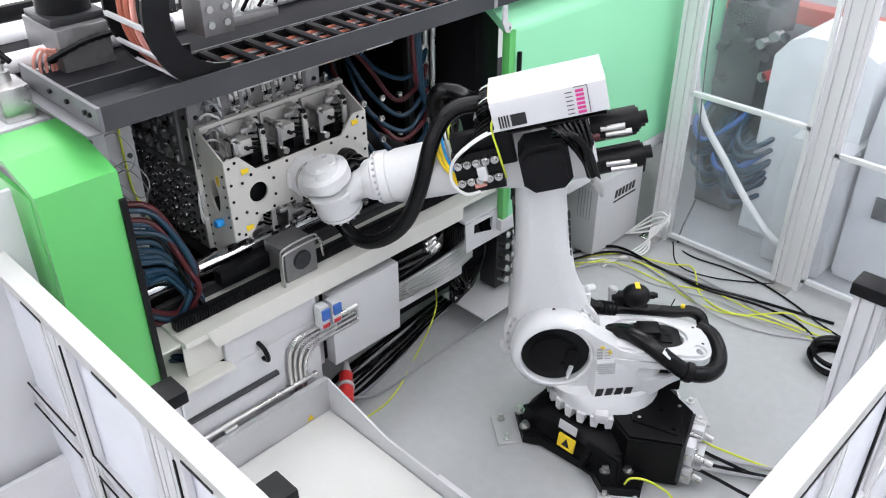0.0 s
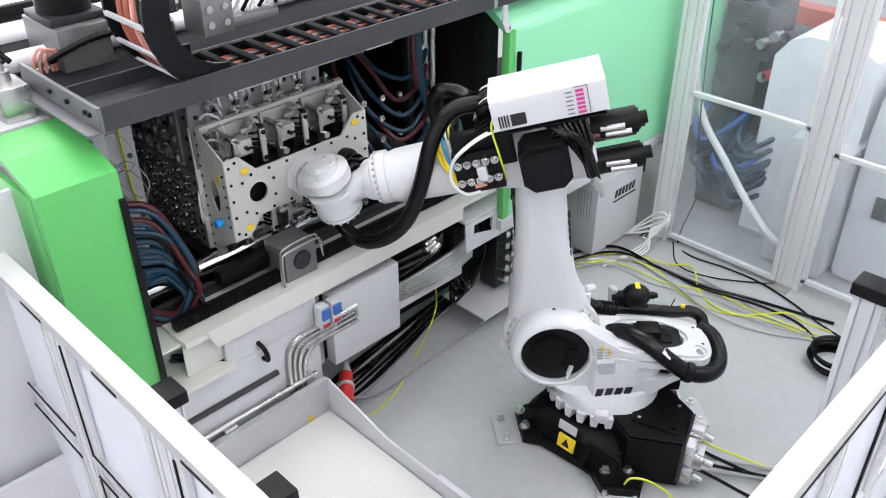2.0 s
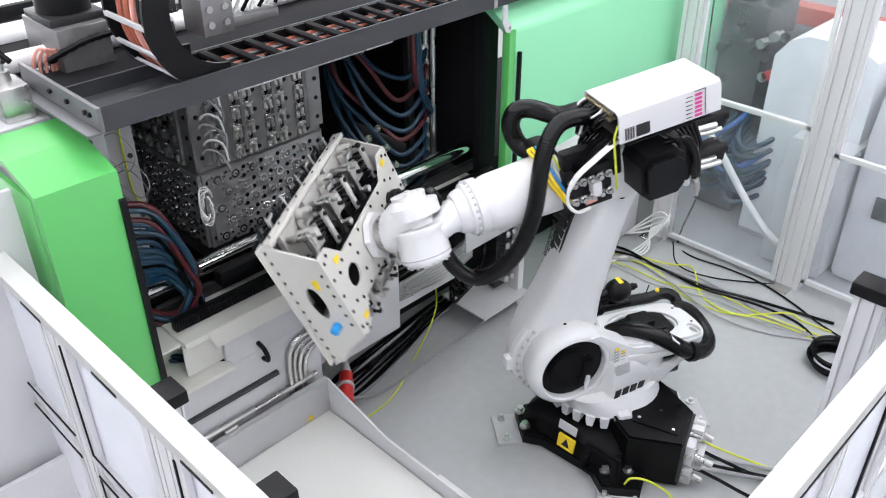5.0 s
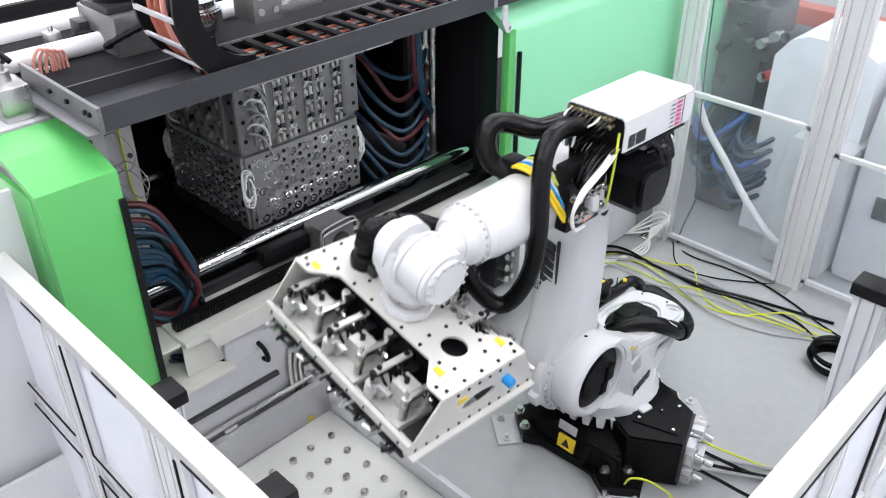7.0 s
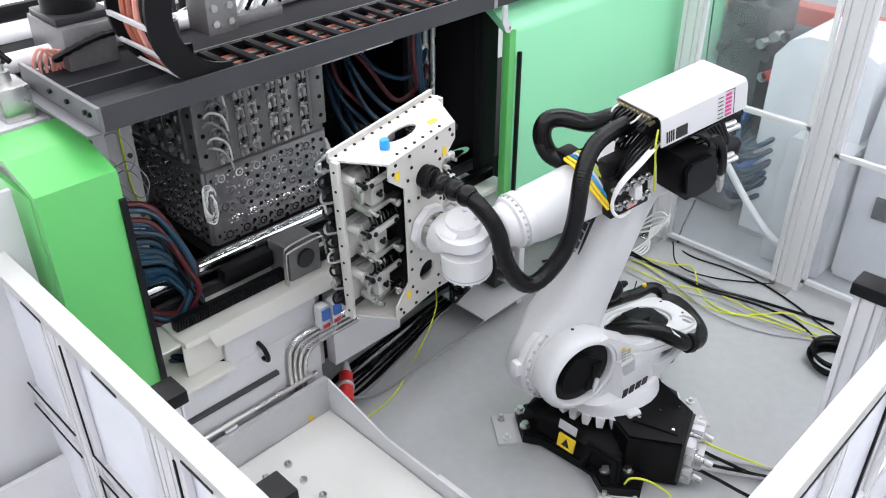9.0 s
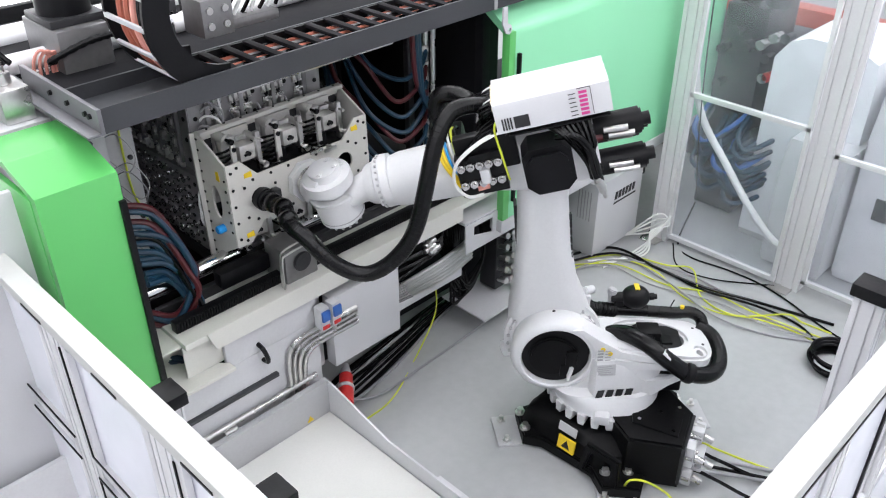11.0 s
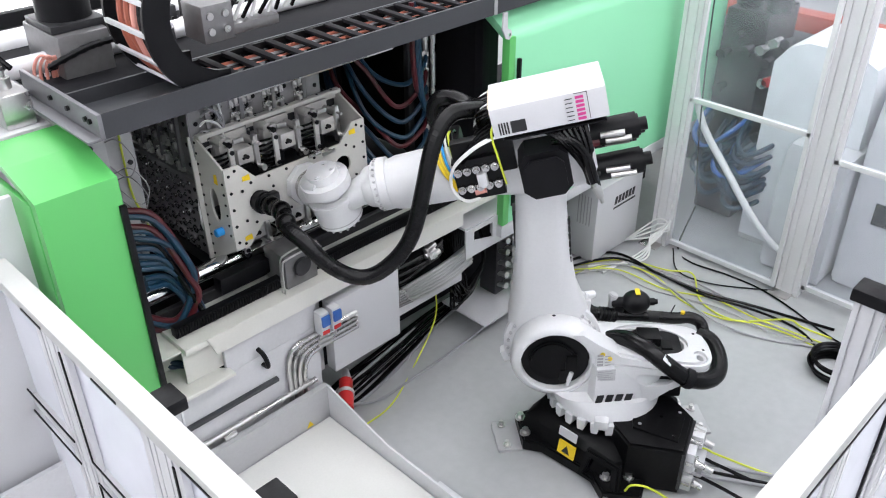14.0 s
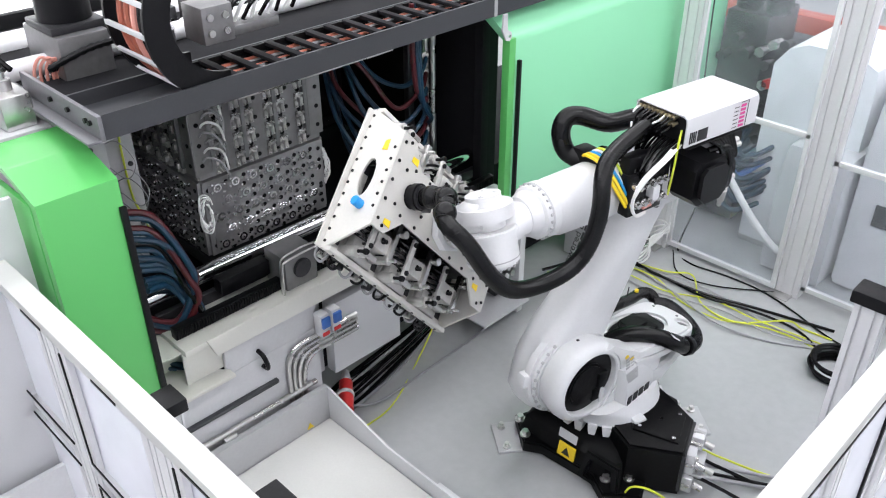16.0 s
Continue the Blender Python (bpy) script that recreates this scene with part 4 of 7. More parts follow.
def build_cables():
    black, grey, earth = "black cable lying on the floor", "grey cable lying on the floor", "yellow and green earth cable on the floor"
    lines = [(RUBBER, black, 0.012, [(1.2, 1.45), (1.79, 1.18), (1.78, 0.69), (1.84, 0.28), (1.92, -0.07), (2.08, -0.66)]),
             (RUBBER, black, 0.010, [(1.1, 1.40), (1.70, 1.12), (1.82, 0.75), (1.78, 0.30), (1.86, -0.10), (1.9, -0.45), (1.74, -0.72)]),
             (YELGREEN, earth, 0.007, [(1.2, 1.40), (1.75, 1.09), (1.9, 0.68), (1.98, 0.49), (1.71, 0.25), (1.66, -0.07), (1.93, -0.35), (1.95, -0.47), (1.97, -0.69)]),
             (YELGREEN, earth, 0.006, [(1.1, 1.30), (1.66, 1.05), (1.74, 0.7), (1.62, 0.38), (1.60, 0.05), (1.72, -0.22), (1.80, -0.50), (1.76, -0.78)]),
             (YELGREEN, earth, 0.006, [(1.3, 1.32), (1.60, 0.98), (1.66, 0.55), (1.80, 0.20), (1.78, -0.16), (1.86, -0.58), (1.9, -0.9)]),
             (GREYCABLE, grey, 0.009, [(1.2, 1.35), (1.75, 1.15), (1.69, 0.55), (1.53, 0.05), (1.61, -0.32), (1.78, -0.64)]),
             (GREYCABLE, grey, 0.007, [(1.1, 1.22), (1.60, 1.10), (1.86, 0.62), (1.90, 0.15), (1.80, -0.25), (1.84, -0.7)]),
             (GREYCABLE, grey, 0.006, [(1.0, 1.30), (1.52, 1.06), (1.58, 0.62), (1.72, 0.1), (1.70, -0.36), (1.92, -0.82)]),
             (RUBBER, black, 0.006, [(2.25, 0.84), (1.97, 0.62), (1.98, 0.31), (2.26, -0.09)])]
    for k, (mt, lab, r, way) in enumerate(lines):
        floor_cable("floor_cable", lab, [(x, y, 0.011 * ((k + i) % 3) if 0 < i < len(way) - 1 else 0.0) for i, (x, y) in enumerate(way)], r, mt)
    for k in range(4):
        floor_cable("floor_cable", "white cable looped on the floor", [(2.05, 1.2, 0.02), (2.12 + 0.02 * k, 0.98, 0.12 + 0.05 * k), (2.16, 0.86, 0.30 - 0.03 * k), (2.05, 0.9 + 0.02 * k, 0.16), (1.9, 1.0 - 0.03 * k, 0.01), (1.5, 1.05 + 0.05 * k, 0)], 0.008, WHITECABLE)
    floor_cable("floor_cable", "thin black cable lying on the floor", [(2.45, 0.8, 0.35), (2.30, 0.82, 0.0), (2.16, 0.62, 0), (2.2, 0.3, 0), (2.2, 0.0, 0), (2.12, -0.3, 0), (2.0, -0.6, 0.0), (1.9, -1.0, 0)], 0.008, RUBBER)
    for k in range(16):
        o = 0.022 * k
        pts = [(-1.25 + 0.3 * o, 1.42 - 0.4 * o, 0.02), (-0.95, 1.56 - 0.9 * o, 0.012 * (k % 4)), (-0.5, 1.62 - 0.75 * o, 0.012 * (k % 3)), (0.0, 1.68 - 0.55 * o, 0.01 * (k % 4)), (0.5, 1.72 - 0.35 * o, 0.01 * (k % 3)), (1.0, 1.75 - 0.3 * o, 0)]
        floor_cable("floor_cable", "black power cable in a bundle beside the machine", pts, 0.011, RUBBER if k % 5 else GREYCABLE)
    floor_cable("floor_cable", "grey cable lying on the floor", [(-1.1, 1.25, 0.1), (-0.85, 1.2, 0.02), (-0.4, 1.22, 0), (0.1, 1.24, 0), (0.6, 1.3, 0)], 0.009, GREYCABLE)
    floor_cable("floor_cable", "yellow and green earth cable on the floor", [(-1.1, 1.1, 0.0), (-0.8, 1.13, 0), (-0.35, 1.35, 0), (-0.1, 1.42, 0.2), (-0.1, 1.42, 0.5)], 0.006, YELGREEN)
    c = thing("cable_coil", "coil of black cable lying on the floor by the fence", "cable coil")
    for k in range(7):
        r = 0.15 + 0.012 * (k % 4)
        part("winding", tube(B(), [(1.62 + r * math.cos(a), -0.86 + r * math.sin(a), 0.014 + 0.018 * k) for a in [math.tau * i / 12 for i in range(13)]], 0.012, 8, 3), RUBBER, c)
    p = thing("plug", "red and white industrial plug with a cable on the floor", "plug")
    d = Vector((0.5, 0.6, 0.05)).normalized()
    a = Vector((-1.20, 1.12, 0.22))
    bm = cyl(B(), a, a + 0.13 * d, 0.05, 20, bev=0.006)
    cyl(bm, a + 0.15 * d, a + 0.26 * d, 0.045, 20, bev=0.006)
    part("housing", bm, RED, p)
    part("collar", cyl(B(), a + 0.125 * d, a + 0.155 * d, 0.056, 20, bev=0.004), WHITE, p)
    part("cable_gland", cyl(B(), a + 0.26 * d, a + 0.36 * d, 0.04, 16, 0.02), WHITE, p)
    part("support", box(B(), a - Vector((0.02, 0.02, 0.22)), a + Vector((0.03, 0.03, -0.03)), 0.004), GREY, p)


# ---- the robot ----
A1_OUT, A2_UP, ARM, FORE, DROP = 0.35, 0.675, 1.35, 1.20, 0.04
TOOL = 0.264


def robot_frames(a1, a2, a3, u, n):
    """Poses of the robot's moving parts and of the gripper."""
    a1, a2, a3 = radians(a1), radians(a2), radians(a3)
    fx, ly = Vector((math.cos(a1), math.sin(a1), 0)), Vector((-math.sin(a1), math.cos(a1), 0))
    j2 = A1_OUT * fx + A2_UP * Z
    e = math.sin(a2) * fx + math.cos(a2) * Z
    j3 = j2 + ARM * e
    d = math.cos(a3) * fx + math.sin(a3) * Z
    k = -math.sin(a3) * fx + math.cos(a3) * Z
    j5 = j3 + FORE * d - DROP * k
    ax = d.cross(n).normalized()
    v = n.cross(u)
    return {"column": to_axes(Vector(), fx, ly, Z), "link_arm": to_axes(j2, ly.cross(e), ly, e), "forearm": to_axes(j3, d, ly, k),
            "wrist": to_axes(j5, d, ax, d.cross(ax)), "hand": to_axes(j5, ax.cross(n), ax, n), "gripper": to_axes(j5 + TOOL * n, u, v, n)}


def oval(x0, z0, r0, x1, z1, r1, n=14):
    """The outline round two circles in a plane."""
    a = math.atan2(z1 - z0, x1 - x0)
    return [(x1 + r1 * math.cos(a - math.pi / 2 + math.pi * i / n), z1 + r1 * math.sin(a - math.pi / 2 + math.pi * i / n)) for i in range(n + 1)] + \
           [(x0 + r0 * math.cos(a + math.pi / 2 + math.pi * i / n), z0 + r0 * math.sin(a + math.pi / 2 + math.pi * i / n)) for i in range(n + 1)]


def loft(bm, rings):
    """Skin between rings of points."""
    vs = [[bm.verts.new(p) for p in r] for r in rings]
    k = len(vs[0])
    for a, b in zip(vs, vs[1:]):
        for i in range(k):
            bm.faces.new((a[i], a[(i + 1) % k], b[(i + 1) % k], b[i]))
    bm.faces.new(vs[0][::-1])
    bm.faces.new(vs[-1])
    return bm


def rounded(w, h, r, n=5):
    """A rectangle with round corners, w by h."""
    out = []
    for sx, sy, a0 in ((1, 1, 0), (-1, 1, 90), (-1, -1, 180), (1, -1, 270)):
        for i in range(n + 1):
            a = radians(a0 + 90 * i / n)
            out.append((sx * (w / 2 - r) + r * math.cos(a), sy * (h / 2 - r) + r * math.sin(a)))
    return out


def logo_bars(name, m, size, count, parent, material=INK, slant=0.25, gap=0.25, th=0.002):
    """Plain slanted bars in the place of a brand's letters."""
    bm = B()
    w = size[0] / count
    for k in range(count):
        plate(bm, [(w * k, 0), (w * (k + 1 - gap), 0), (w * (k + 1 - gap) + slant * size[1], size[1]), (w * k + slant * size[1], size[1])], [], th, m)
    return part(name, bm, material, parent)


def build_robot():
    r = thing("industrial_robot", "white six-axis industrial robot arm on a black cast base", "robot")
    # base, turned so that its front looks along the arm at rest
    foot = [(-0.52, 0.22), (-0.36, 0.42), (-0.22, 0.36), (0.22, 0.36), (0.36, 0.42), (0.52, 0.22), (0.44, 0.15), (0.44, -0.20), (0.40, -0.36), (0.20, -0.46), (-0.24, -0.50), (-0.38, -0.56), (-0.52, -0.38), (-0.44, -0.24), (-0.46, 0.12)]
    base = part("base", plate(B(), foot, [], 0.075, Matrix.Translation((0, 0, 0.02)), 0.012), BLACKCAST, r, "black cast robot base")
    top = [(0.34 * math.cos(math.tau * k / 24 + 0.13), 0.34 * math.sin(math.tau * k / 24 + 0.13)) for k in range(24)]
    low = [(max(-0.43, min(0.42, 1.55 * x)), max(-0.40, min(0.34, 1.55 * y))) for x, y in top]
    part("base_cone", loft(B(), [[(x, y, 0.09) for x, y in low], [(0.95 * x, 0.95 * y, 0.19) for x, y in low], [(0.6 * x + 0.32 * u, 0.6 * y + 0.32 * v, 0.232) for (x, y), (u, v) in zip(low, top)], [(0.92 * x, 0.92 * y, 0.258) for x, y in top]]), BLACKCAST, base)
    part("socle", cyl(B(), (0, 0, 0.25), (0, 0, 0.335), 0.29, 36, bev=0.01), BLACKCAST, base)
    part("rear_box", plate(B(), [(-0.33, -0.40), (-0.16, -0.67), (0.14, -0.55), (0.27, -0.20), (0.0, -0.12), (-0.24, -0.2)], [], 0.325, Matrix.Translation((0, 0, 0.035)), 0.015), BLACKCAST, base, "black rear connector housing")
    part("bolted_lid", plate(B(), [(-0.20, -0.34), (-0.12, -0.60), (0.11, -0.51), (0.21, -0.24), (0.0, -0.2)], [], 0.01, Matrix.Translation((0, 0, 0.36)), 0.003), BLACKCAST, base)
    rise = to_axes((-0.43, -0.02, 0.10), Vector((0, -1, 0)), Vector((0.17, 0, 0.985)), Vector((-0.985, 0, 0.17)))
    part("flank_pocket", plate(B(), [(0.14, -0.06), (0.43, -0.06), (0.40, 0.15), (0.17, 0.15)], [[(0.19, -0.02), (0.37, -0.02), (0.35, 0.10), (0.21, 0.10)]], 0.035, rise, 0.010), BLACKCAST, base, "black cast pocket in the base flank")
    screw = finish(cyl(B(), (0, 0, 0), (0, 0, 0.012), 0.012, 6), "screw", CHROME)
    for x, y, z in ((-0.11, -0.56, 0.371), (0.09, -0.48, 0.371), (0.18, -0.27, 0.371), (-0.16, -0.36, 0.371), (0.08, -0.24, 0.371), (-0.02, -0.42, 0.371)):
        piece("screw", screw, base, Matrix.Translation((x, y, z)))
    for a, sy in ((143, 1), (37, 1), (226, -1), (-40, -1)):
        pl = part("floor_plate", box(B(), (0.50, -0.13, 0.0), (0.70, 0.13, 0.02), 0.003), GREY, r, "grey steel floor plate")
        pl.matrix_basis = pose(0, 0, 0, 0, 0, a)
        for dx, dy, big in ((0.52, -0.07, 1), (0.52, 0.07, 1), (0.64, -0.09, 0), (0.64, 0.09, 0)):
            z0 = 0.09 if big else 0.02
            bm = cyl(B(), (dx, dy, z0), (dx, dy, z0 + 0.012), 0.034 if big else 0.026, 16)
            cyl(bm, (dx, dy, z0 + 0.012), (dx, dy, z0 + 0.04), 0.022 if big else 0.015, 6)
            part("anchor_bolt", bm, STEEL, pl)
    rear = to_axes((0, 0, 0), Vector((0.333, -0.943, 0)), Vector((0.943, 0.333, 0)), Z)
    part("connector_plate", box(B(), (0.565, -0.38, 0.06), (0.585, -0.06, 0.345), 0.004, rear), DARKSTEEL, base)
    # connectors on the rear housing
    for k, (y, z, w, h, d) in enumerate(((-0.13, 0.285, 0.05, 0.045, 0.07), (-0.30, 0.26, 0.045, 0.075, 0.05), (-0.20, 0.15, 0.06, 0.065, 0.10), (-0.32, 0.12, 0.05, 0.055, 0.06))):
        con = part("connector", box(B(), (0.585, y - w, z - h), (0.585 + d, y + w, z + h), 0.008, rear), (ALU, LIGHTGREY, WHITE, GREY)[k], r, "grey rectangular connector")
        part("lever", box(B(), (0.59, y - w - 0.008, z - 0.012), (0.60 + d * 0.6, y + w + 0.008, z + 0.012), 0.004, rear), STEEL, con)
        part("gland", cyl(B(), rear @ Vector((0.585 + d, y, z - 0.02)), rear @ Vector((0.64 + d, y, z - 0.04)), 0.022, 10), STEEL, con)
    for y, z in ((-0.08, 0.33), (-0.12, 0.34), (-0.22, 0.335), (-0.23, 0.23), (-0.26, 0.19)):
        part("round_plug", cyl(cyl(B(), rear @ Vector((0.585, y, z - 0.01)), rear @ Vector((0.60, y, z - 0.01)), 0.018, 12), rear @ Vector((0.60, y, z - 0.01)), rear @ Vector((0.65, y, z - 0.015)), 0.012, 10), STEEL, r)
    part("yellow_plug", cyl(B(), rear @ Vector((0.66, -0.13, 0.26)), rear @ Vector((0.69, -0.13, 0.25)), 0.018, 10), YELLOW, r)
    part("loose_earth_wire", tube(B(), [(-0.42, -0.47, 0.10), (-0.41, -0.50, 0.16), (-0.36, -0.57, 0.16), (-0.28, -0.66, 0.08), (-0.24, -0.74, 0.012), (-0.10, -0.86, 0.012)], 0.007, 7, 8), YELGREEN, r, "yellow and green earth wire")
    for k, (mt, y) in enumerate(((RUBBER, -0.30), (RUBBER, -0.16), (YELGREEN, -0.10), (RUBBER, -0.22), (GREYCABLE, -0.19), (GREYCABLE, -0.33))):
        q = rear @ Vector((0.68, y, 0.14 + 0.02 * (k % 3)))
        part("cable", tube(B(), [q - 0.06 * Vector((0.333, -0.943, 0)), q, q + Vector((0.06, -0.10 + 0.02 * k, -0.05)), q + Vector((0.16 + 0.05 * k, -0.35, -q.z + 0.015)), q + Vector((0.33 + 0.06 * k, -0.75, -q.z + 0.012)), q + Vector((0.5, -1.05, -q.z + 0.012))], 0.007 if mt is YELGREEN else 0.011, 7, 6), mt, r)
    # labels on the base flank that faces the tray
    flank = to_axes((-0.452, 0.0, 0.12), Vector((0, -1, 0)), Vector((0.17, 0, 0.985)), Vector((-0.985, 0, 0.17)))
    part("warning_label", plate(B(), [(0.0, 0.0), (0.12, 0.0), (0.12, 0.09), (0.0, 0.09)], [], 0.014, flank), YELLOW, base, "yellow warning label with a black pictogram")
    part("type_label", plate(B(), [(-0.02, 0.115), (0.11, 0.115), (0.11, 0.175), (-0.02, 0.175)], [], 0.006, flank @ Matrix.Translation((0, 0, -0.004))), WHITE, base, "white type label")
    bm = B()
    plate(bm, [(0.03, 0.02), (0.09, 0.02), (0.06, 0.075)], [], 0.002, flank @ Matrix.Translation((0, 0, 0.014)))
    part("pictogram", bm, INK, base)

    # rotating column: toothed skirt, round hub of axis two, body and a tail with an oval window
    col = new("column")
    col.parent = r
    hx, hz = 0.345, 0.68
    bm, rings = B(), []
    for z, x0, x1, y0, y1, q in ((0.34, -0.335, 0.335, -0.335, 0.335, 0.31), (0.37, -0.325, 0.335, -0.31, 0.322, 0.29), (0.41, -0.30, 0.345, -0.27, 0.296, 0.24), (0.45, -0.275, 0.36, -0.22, 0.262, 0.17), (0.475, -0.25, 0.34, -0.19, 0.16, 0.13)):
        rings.append([((x0 + x1) / 2 + x, (y0 + y1) / 2 + y, z) for x, y in rounded(x1 - x0, y1 - y0, q, 7)])
    loft(bm, rings)
    part("column_foot", bm, ROBOT, col)
    bm, rings = B(), []
    for z, xr, yf, yb in ((0.37, -0.24, 0.225, -0.16), (0.40, -0.25, 0.258, -0.18), (0.45, -0.26, 0.264, -0.19), (0.52, -0.28, 0.258, -0.185), (0.60, -0.31, 0.248, -0.18), (0.66, -0.34, 0.238, -0.175), (0.69, -0.33, 0.222, -0.16)):
        ring = [(0.15, yb + 0.02), (0.145, yf - 0.085), (0.128, yf - 0.035), (0.105, yf), (0.0, yf - 0.016), (-0.14, yf - 0.035), (xr + 0.06, yf - 0.055), (xr + 0.015, yf - 0.085), (xr, yf - 0.13), (xr, yb + 0.05), (xr + 0.04, yb), (0.12, yb)]
        rings.append([(x, y, z) for x, y in ring])
    loft(bm, rings)
    part("column_body", bm, ROBOT, col, "white cast column")
    skirt = part("toothed_skirt", cyl(B(), (0, 0, 0.325), (0, 0, 0.362), 0.335, 44, bev=0.012), ROBOT, col)
    bm = B()
    loft(bm, [[(x, y * k, z) for x, y in ((0.27, -0.024), (0.362, -0.024), (0.362, 0.024), (0.27, 0.024))] for z, k in ((0.277, 0.75), (0.303, 1.0), (0.35, 1.15))])
    tooth = finish(bm, "tooth", ROBOT)
    for k in range(26):
        piece("tooth", tooth, skirt, pose(0, 0, 0, 0, 0, k * 360 / 26 + 5))
    for a in (80, 235):
        part("skirt_lug", box(B(), (0.28, -0.045, 0.315), (0.37, 0.045, 0.385), 0.018, pose(0, 0, 0, 0, 0, a)), ROBOT, skirt)
    # hub: a turned drum with a rounded lip and a deep opening
    bm = B()
    prof = [(0.02, 0.10), (0.02, 0.252), (0.07, 0.262), (0.11, 0.268), (0.145, 0.264), (0.172, 0.250), (0.188, 0.230), (0.190, 0.214), (0.184, 0.206), (0.12, 0.202), (0.02, 0.200)]
    n = 56
    rings = [[bm.verts.new((hx + q * math.cos(a), y, hz + q * math.sin(a))) for a in [math.tau * k / n for k in range(n)]] for y, q in prof[1:]]
    for a, b in zip(rings, rings[1:]):
        for k in range(n):
            bm.faces.new((a[k], a[(k + 1) % n], b[(k + 1) % n], b[k]))
    part("hub", bm, ROBOT, col, "white cast hub with a round dark opening")
    # web that leads the hub into the body
    web = [(0.27, 0.435), (0.05, 0.43), (-0.12, 0.50), (-0.14, 0.66), (-0.02, 0.76), (0.10, 0.83), (0.20, 0.90)] + circle(hx, hz, 0.232, 12, a0=radians(112), a1=radians(248))
    bm = plate(B(), web, [], 0.17, to_axes((0, 0.196, 0), X, Z, -Y), 0.03)
    part("hub_web", bm, ROBOT, col)
    part("axis_two_motor", cyl(B(), (hx, -0.05, hz), (hx, 0.150, hz), 0.204, 44, bev=0.006), BLACK, col)
    bm = cyl(B(), (hx + 0.02, 0.15, hz), (hx + 0.02, 0.172, hz), 0.14, 28, bev=0.014)
    box(bm, (hx - 0.13, 0.15, hz - 0.06), (hx - 0.06, 0.19, hz + 0.05), 0.012)
    box(bm, (hx - 0.10, 0.15, hz - 0.15), (hx - 0.03, 0.18, hz - 0.06), 0.01)
    part("motor_cover", bm, BLACKCAST, col)
    part("motor_plug", cyl(cyl(B(), (hx - 0.10, 0.185, hz - 0.07), (hx - 0.085, 0.192, hz - 0.13), 0.014, 10), (hx - 0.085, 0.192, hz - 0.13), (hx - 0.08, 0.192, hz - 0.16), 0.010, 10), WHITE, col)
    part("bore", cyl(B(), (hx + 0.02, 0.065, 0.93), (hx + 0.02, 0.065, 0.9425), 0.010, 10), BLACK, col)
    part("rear_ring", plate(B(), circle(hx, hz, 0.262, 48), [], 0.06, to_axes((0, 0.018, 0), X, Z, -Y), 0.012), ROBOT, col)
    # tail: a thick plate that sinks to the rear, with an oval window, on two cheeks
    outline = [(0.12, -0.13), (0.0, -0.165), (-0.15, -0.185), (-0.32, -0.205), (-0.47, -0.215), (-0.555, -0.18), (-0.595, -0.08), (-0.60, 0.03), (-0.585, 0.12), (-0.53, 0.19), (-0.43, 0.215), (-0.28, 0.215), (-0.10, 0.21), (0.06, 0.17), (0.14, 0.05)]
    outline = [(p.x, p.y) for p in smooth_path([(x, y, 0) for x, y in outline + outline[:1]], 3)][:-1]
    tilt = Matrix.Translation((0.0, 0.0, 0.695)) @ pose(0, 0, 0, 4, -6, 0)
    window = circle(-0.225, -0.005, 0.1, 32, 2.2, 1.32)
    tail = part("tail_plate", plate(B(), outline, [window, circle(-0.515, 0.12, 0.026, 14, 0.8, 1.4)], 0.06, tilt, 0.018), ROBOT, col, "white cast tail with an oval window")
    for x, y in ((-0.52, -0.12), (-0.545, 0.05)):
        part("bore", cyl(B(), tilt @ Vector((x, y, 0.055)), tilt @ Vector((x, y, 0.062)), 0.009, 10), BLACK, tail)
    part("window_lip", plate(B(), circle(-0.225, -0.005, 0.108, 32, 2.14, 1.32), [window], 0.05, tilt @ Matrix.Translation((0, 0, -0.045)), 0.004), ROBOT, tail)
    slot = [(-0.13, 0.585), (-0.15, 0.635), (-0.40, 0.630), (-0.33, 0.565), (-0.20, 0.545)]
    cheek = [(0.0, 0.42), (0.0, 0.70), (-0.50, 0.655), (-0.53, 0.62), (-0.44, 0.585), (-0.34, 0.52), (-0.24, 0.43), (-0.14, 0.41)]
    part("tail_cheek", plate(B(), cheek, [slot], 0.035, to_axes((0, 0.215, 0), X, Z, -Y), 0.008), ROBOT, col)
    part("tail_cheek", plate(B(), [(x, z) for x, z in cheek], [], 0.03, to_axes((0, -0.155, 0), X, Z, -Y), 0.008), ROBOT, col)
    part("slot_shelf", box(B(), (-0.40, 0.10, 0.545), (-0.12, 0.185, 0.555), 0.003), WHITE, col)
    part("inner_housing", box(B(), (-0.43, -0.145, 0.42), (0.02, 0.155, 0.698), 0.015), BLACK, col)
    bm = cyl(B(), (-0.20, -0.03, 0.66), (-0.20, -0.03, 0.745), 0.082, 22, bev=0.012)
    box(bm, (-0.30, -0.10, 0.64), (-0.16, 0.02, 0.755), 0.012)
    box(bm, (-0.37, -0.04, 0.64), (-0.30, 0.05, 0.71), 0.01)
    part("axis_one_motor", bm, BLACKCAST, col, "black axis motor inside the column")
    hose = part("corrugated_hose", tube(B(), [(0.02, -0.03, 0.70), (-0.03, 0.02, 0.755), (-0.10, 0.085, 0.79), (-0.20, 0.165, 0.775), (-0.31, 0.225, 0.715), (-0.42, 0.235, 0.64), (-0.54, 0.21, 0.60), (-0.63, 0.13, 0.59), (-0.665, 0.01, 0.61), (-0.64, -0.10, 0.65), (-0.57, -0.17, 0.665)], 0.051, 16, 14, ribs=0.022), RUBBER, col, "thick black corrugated hose")
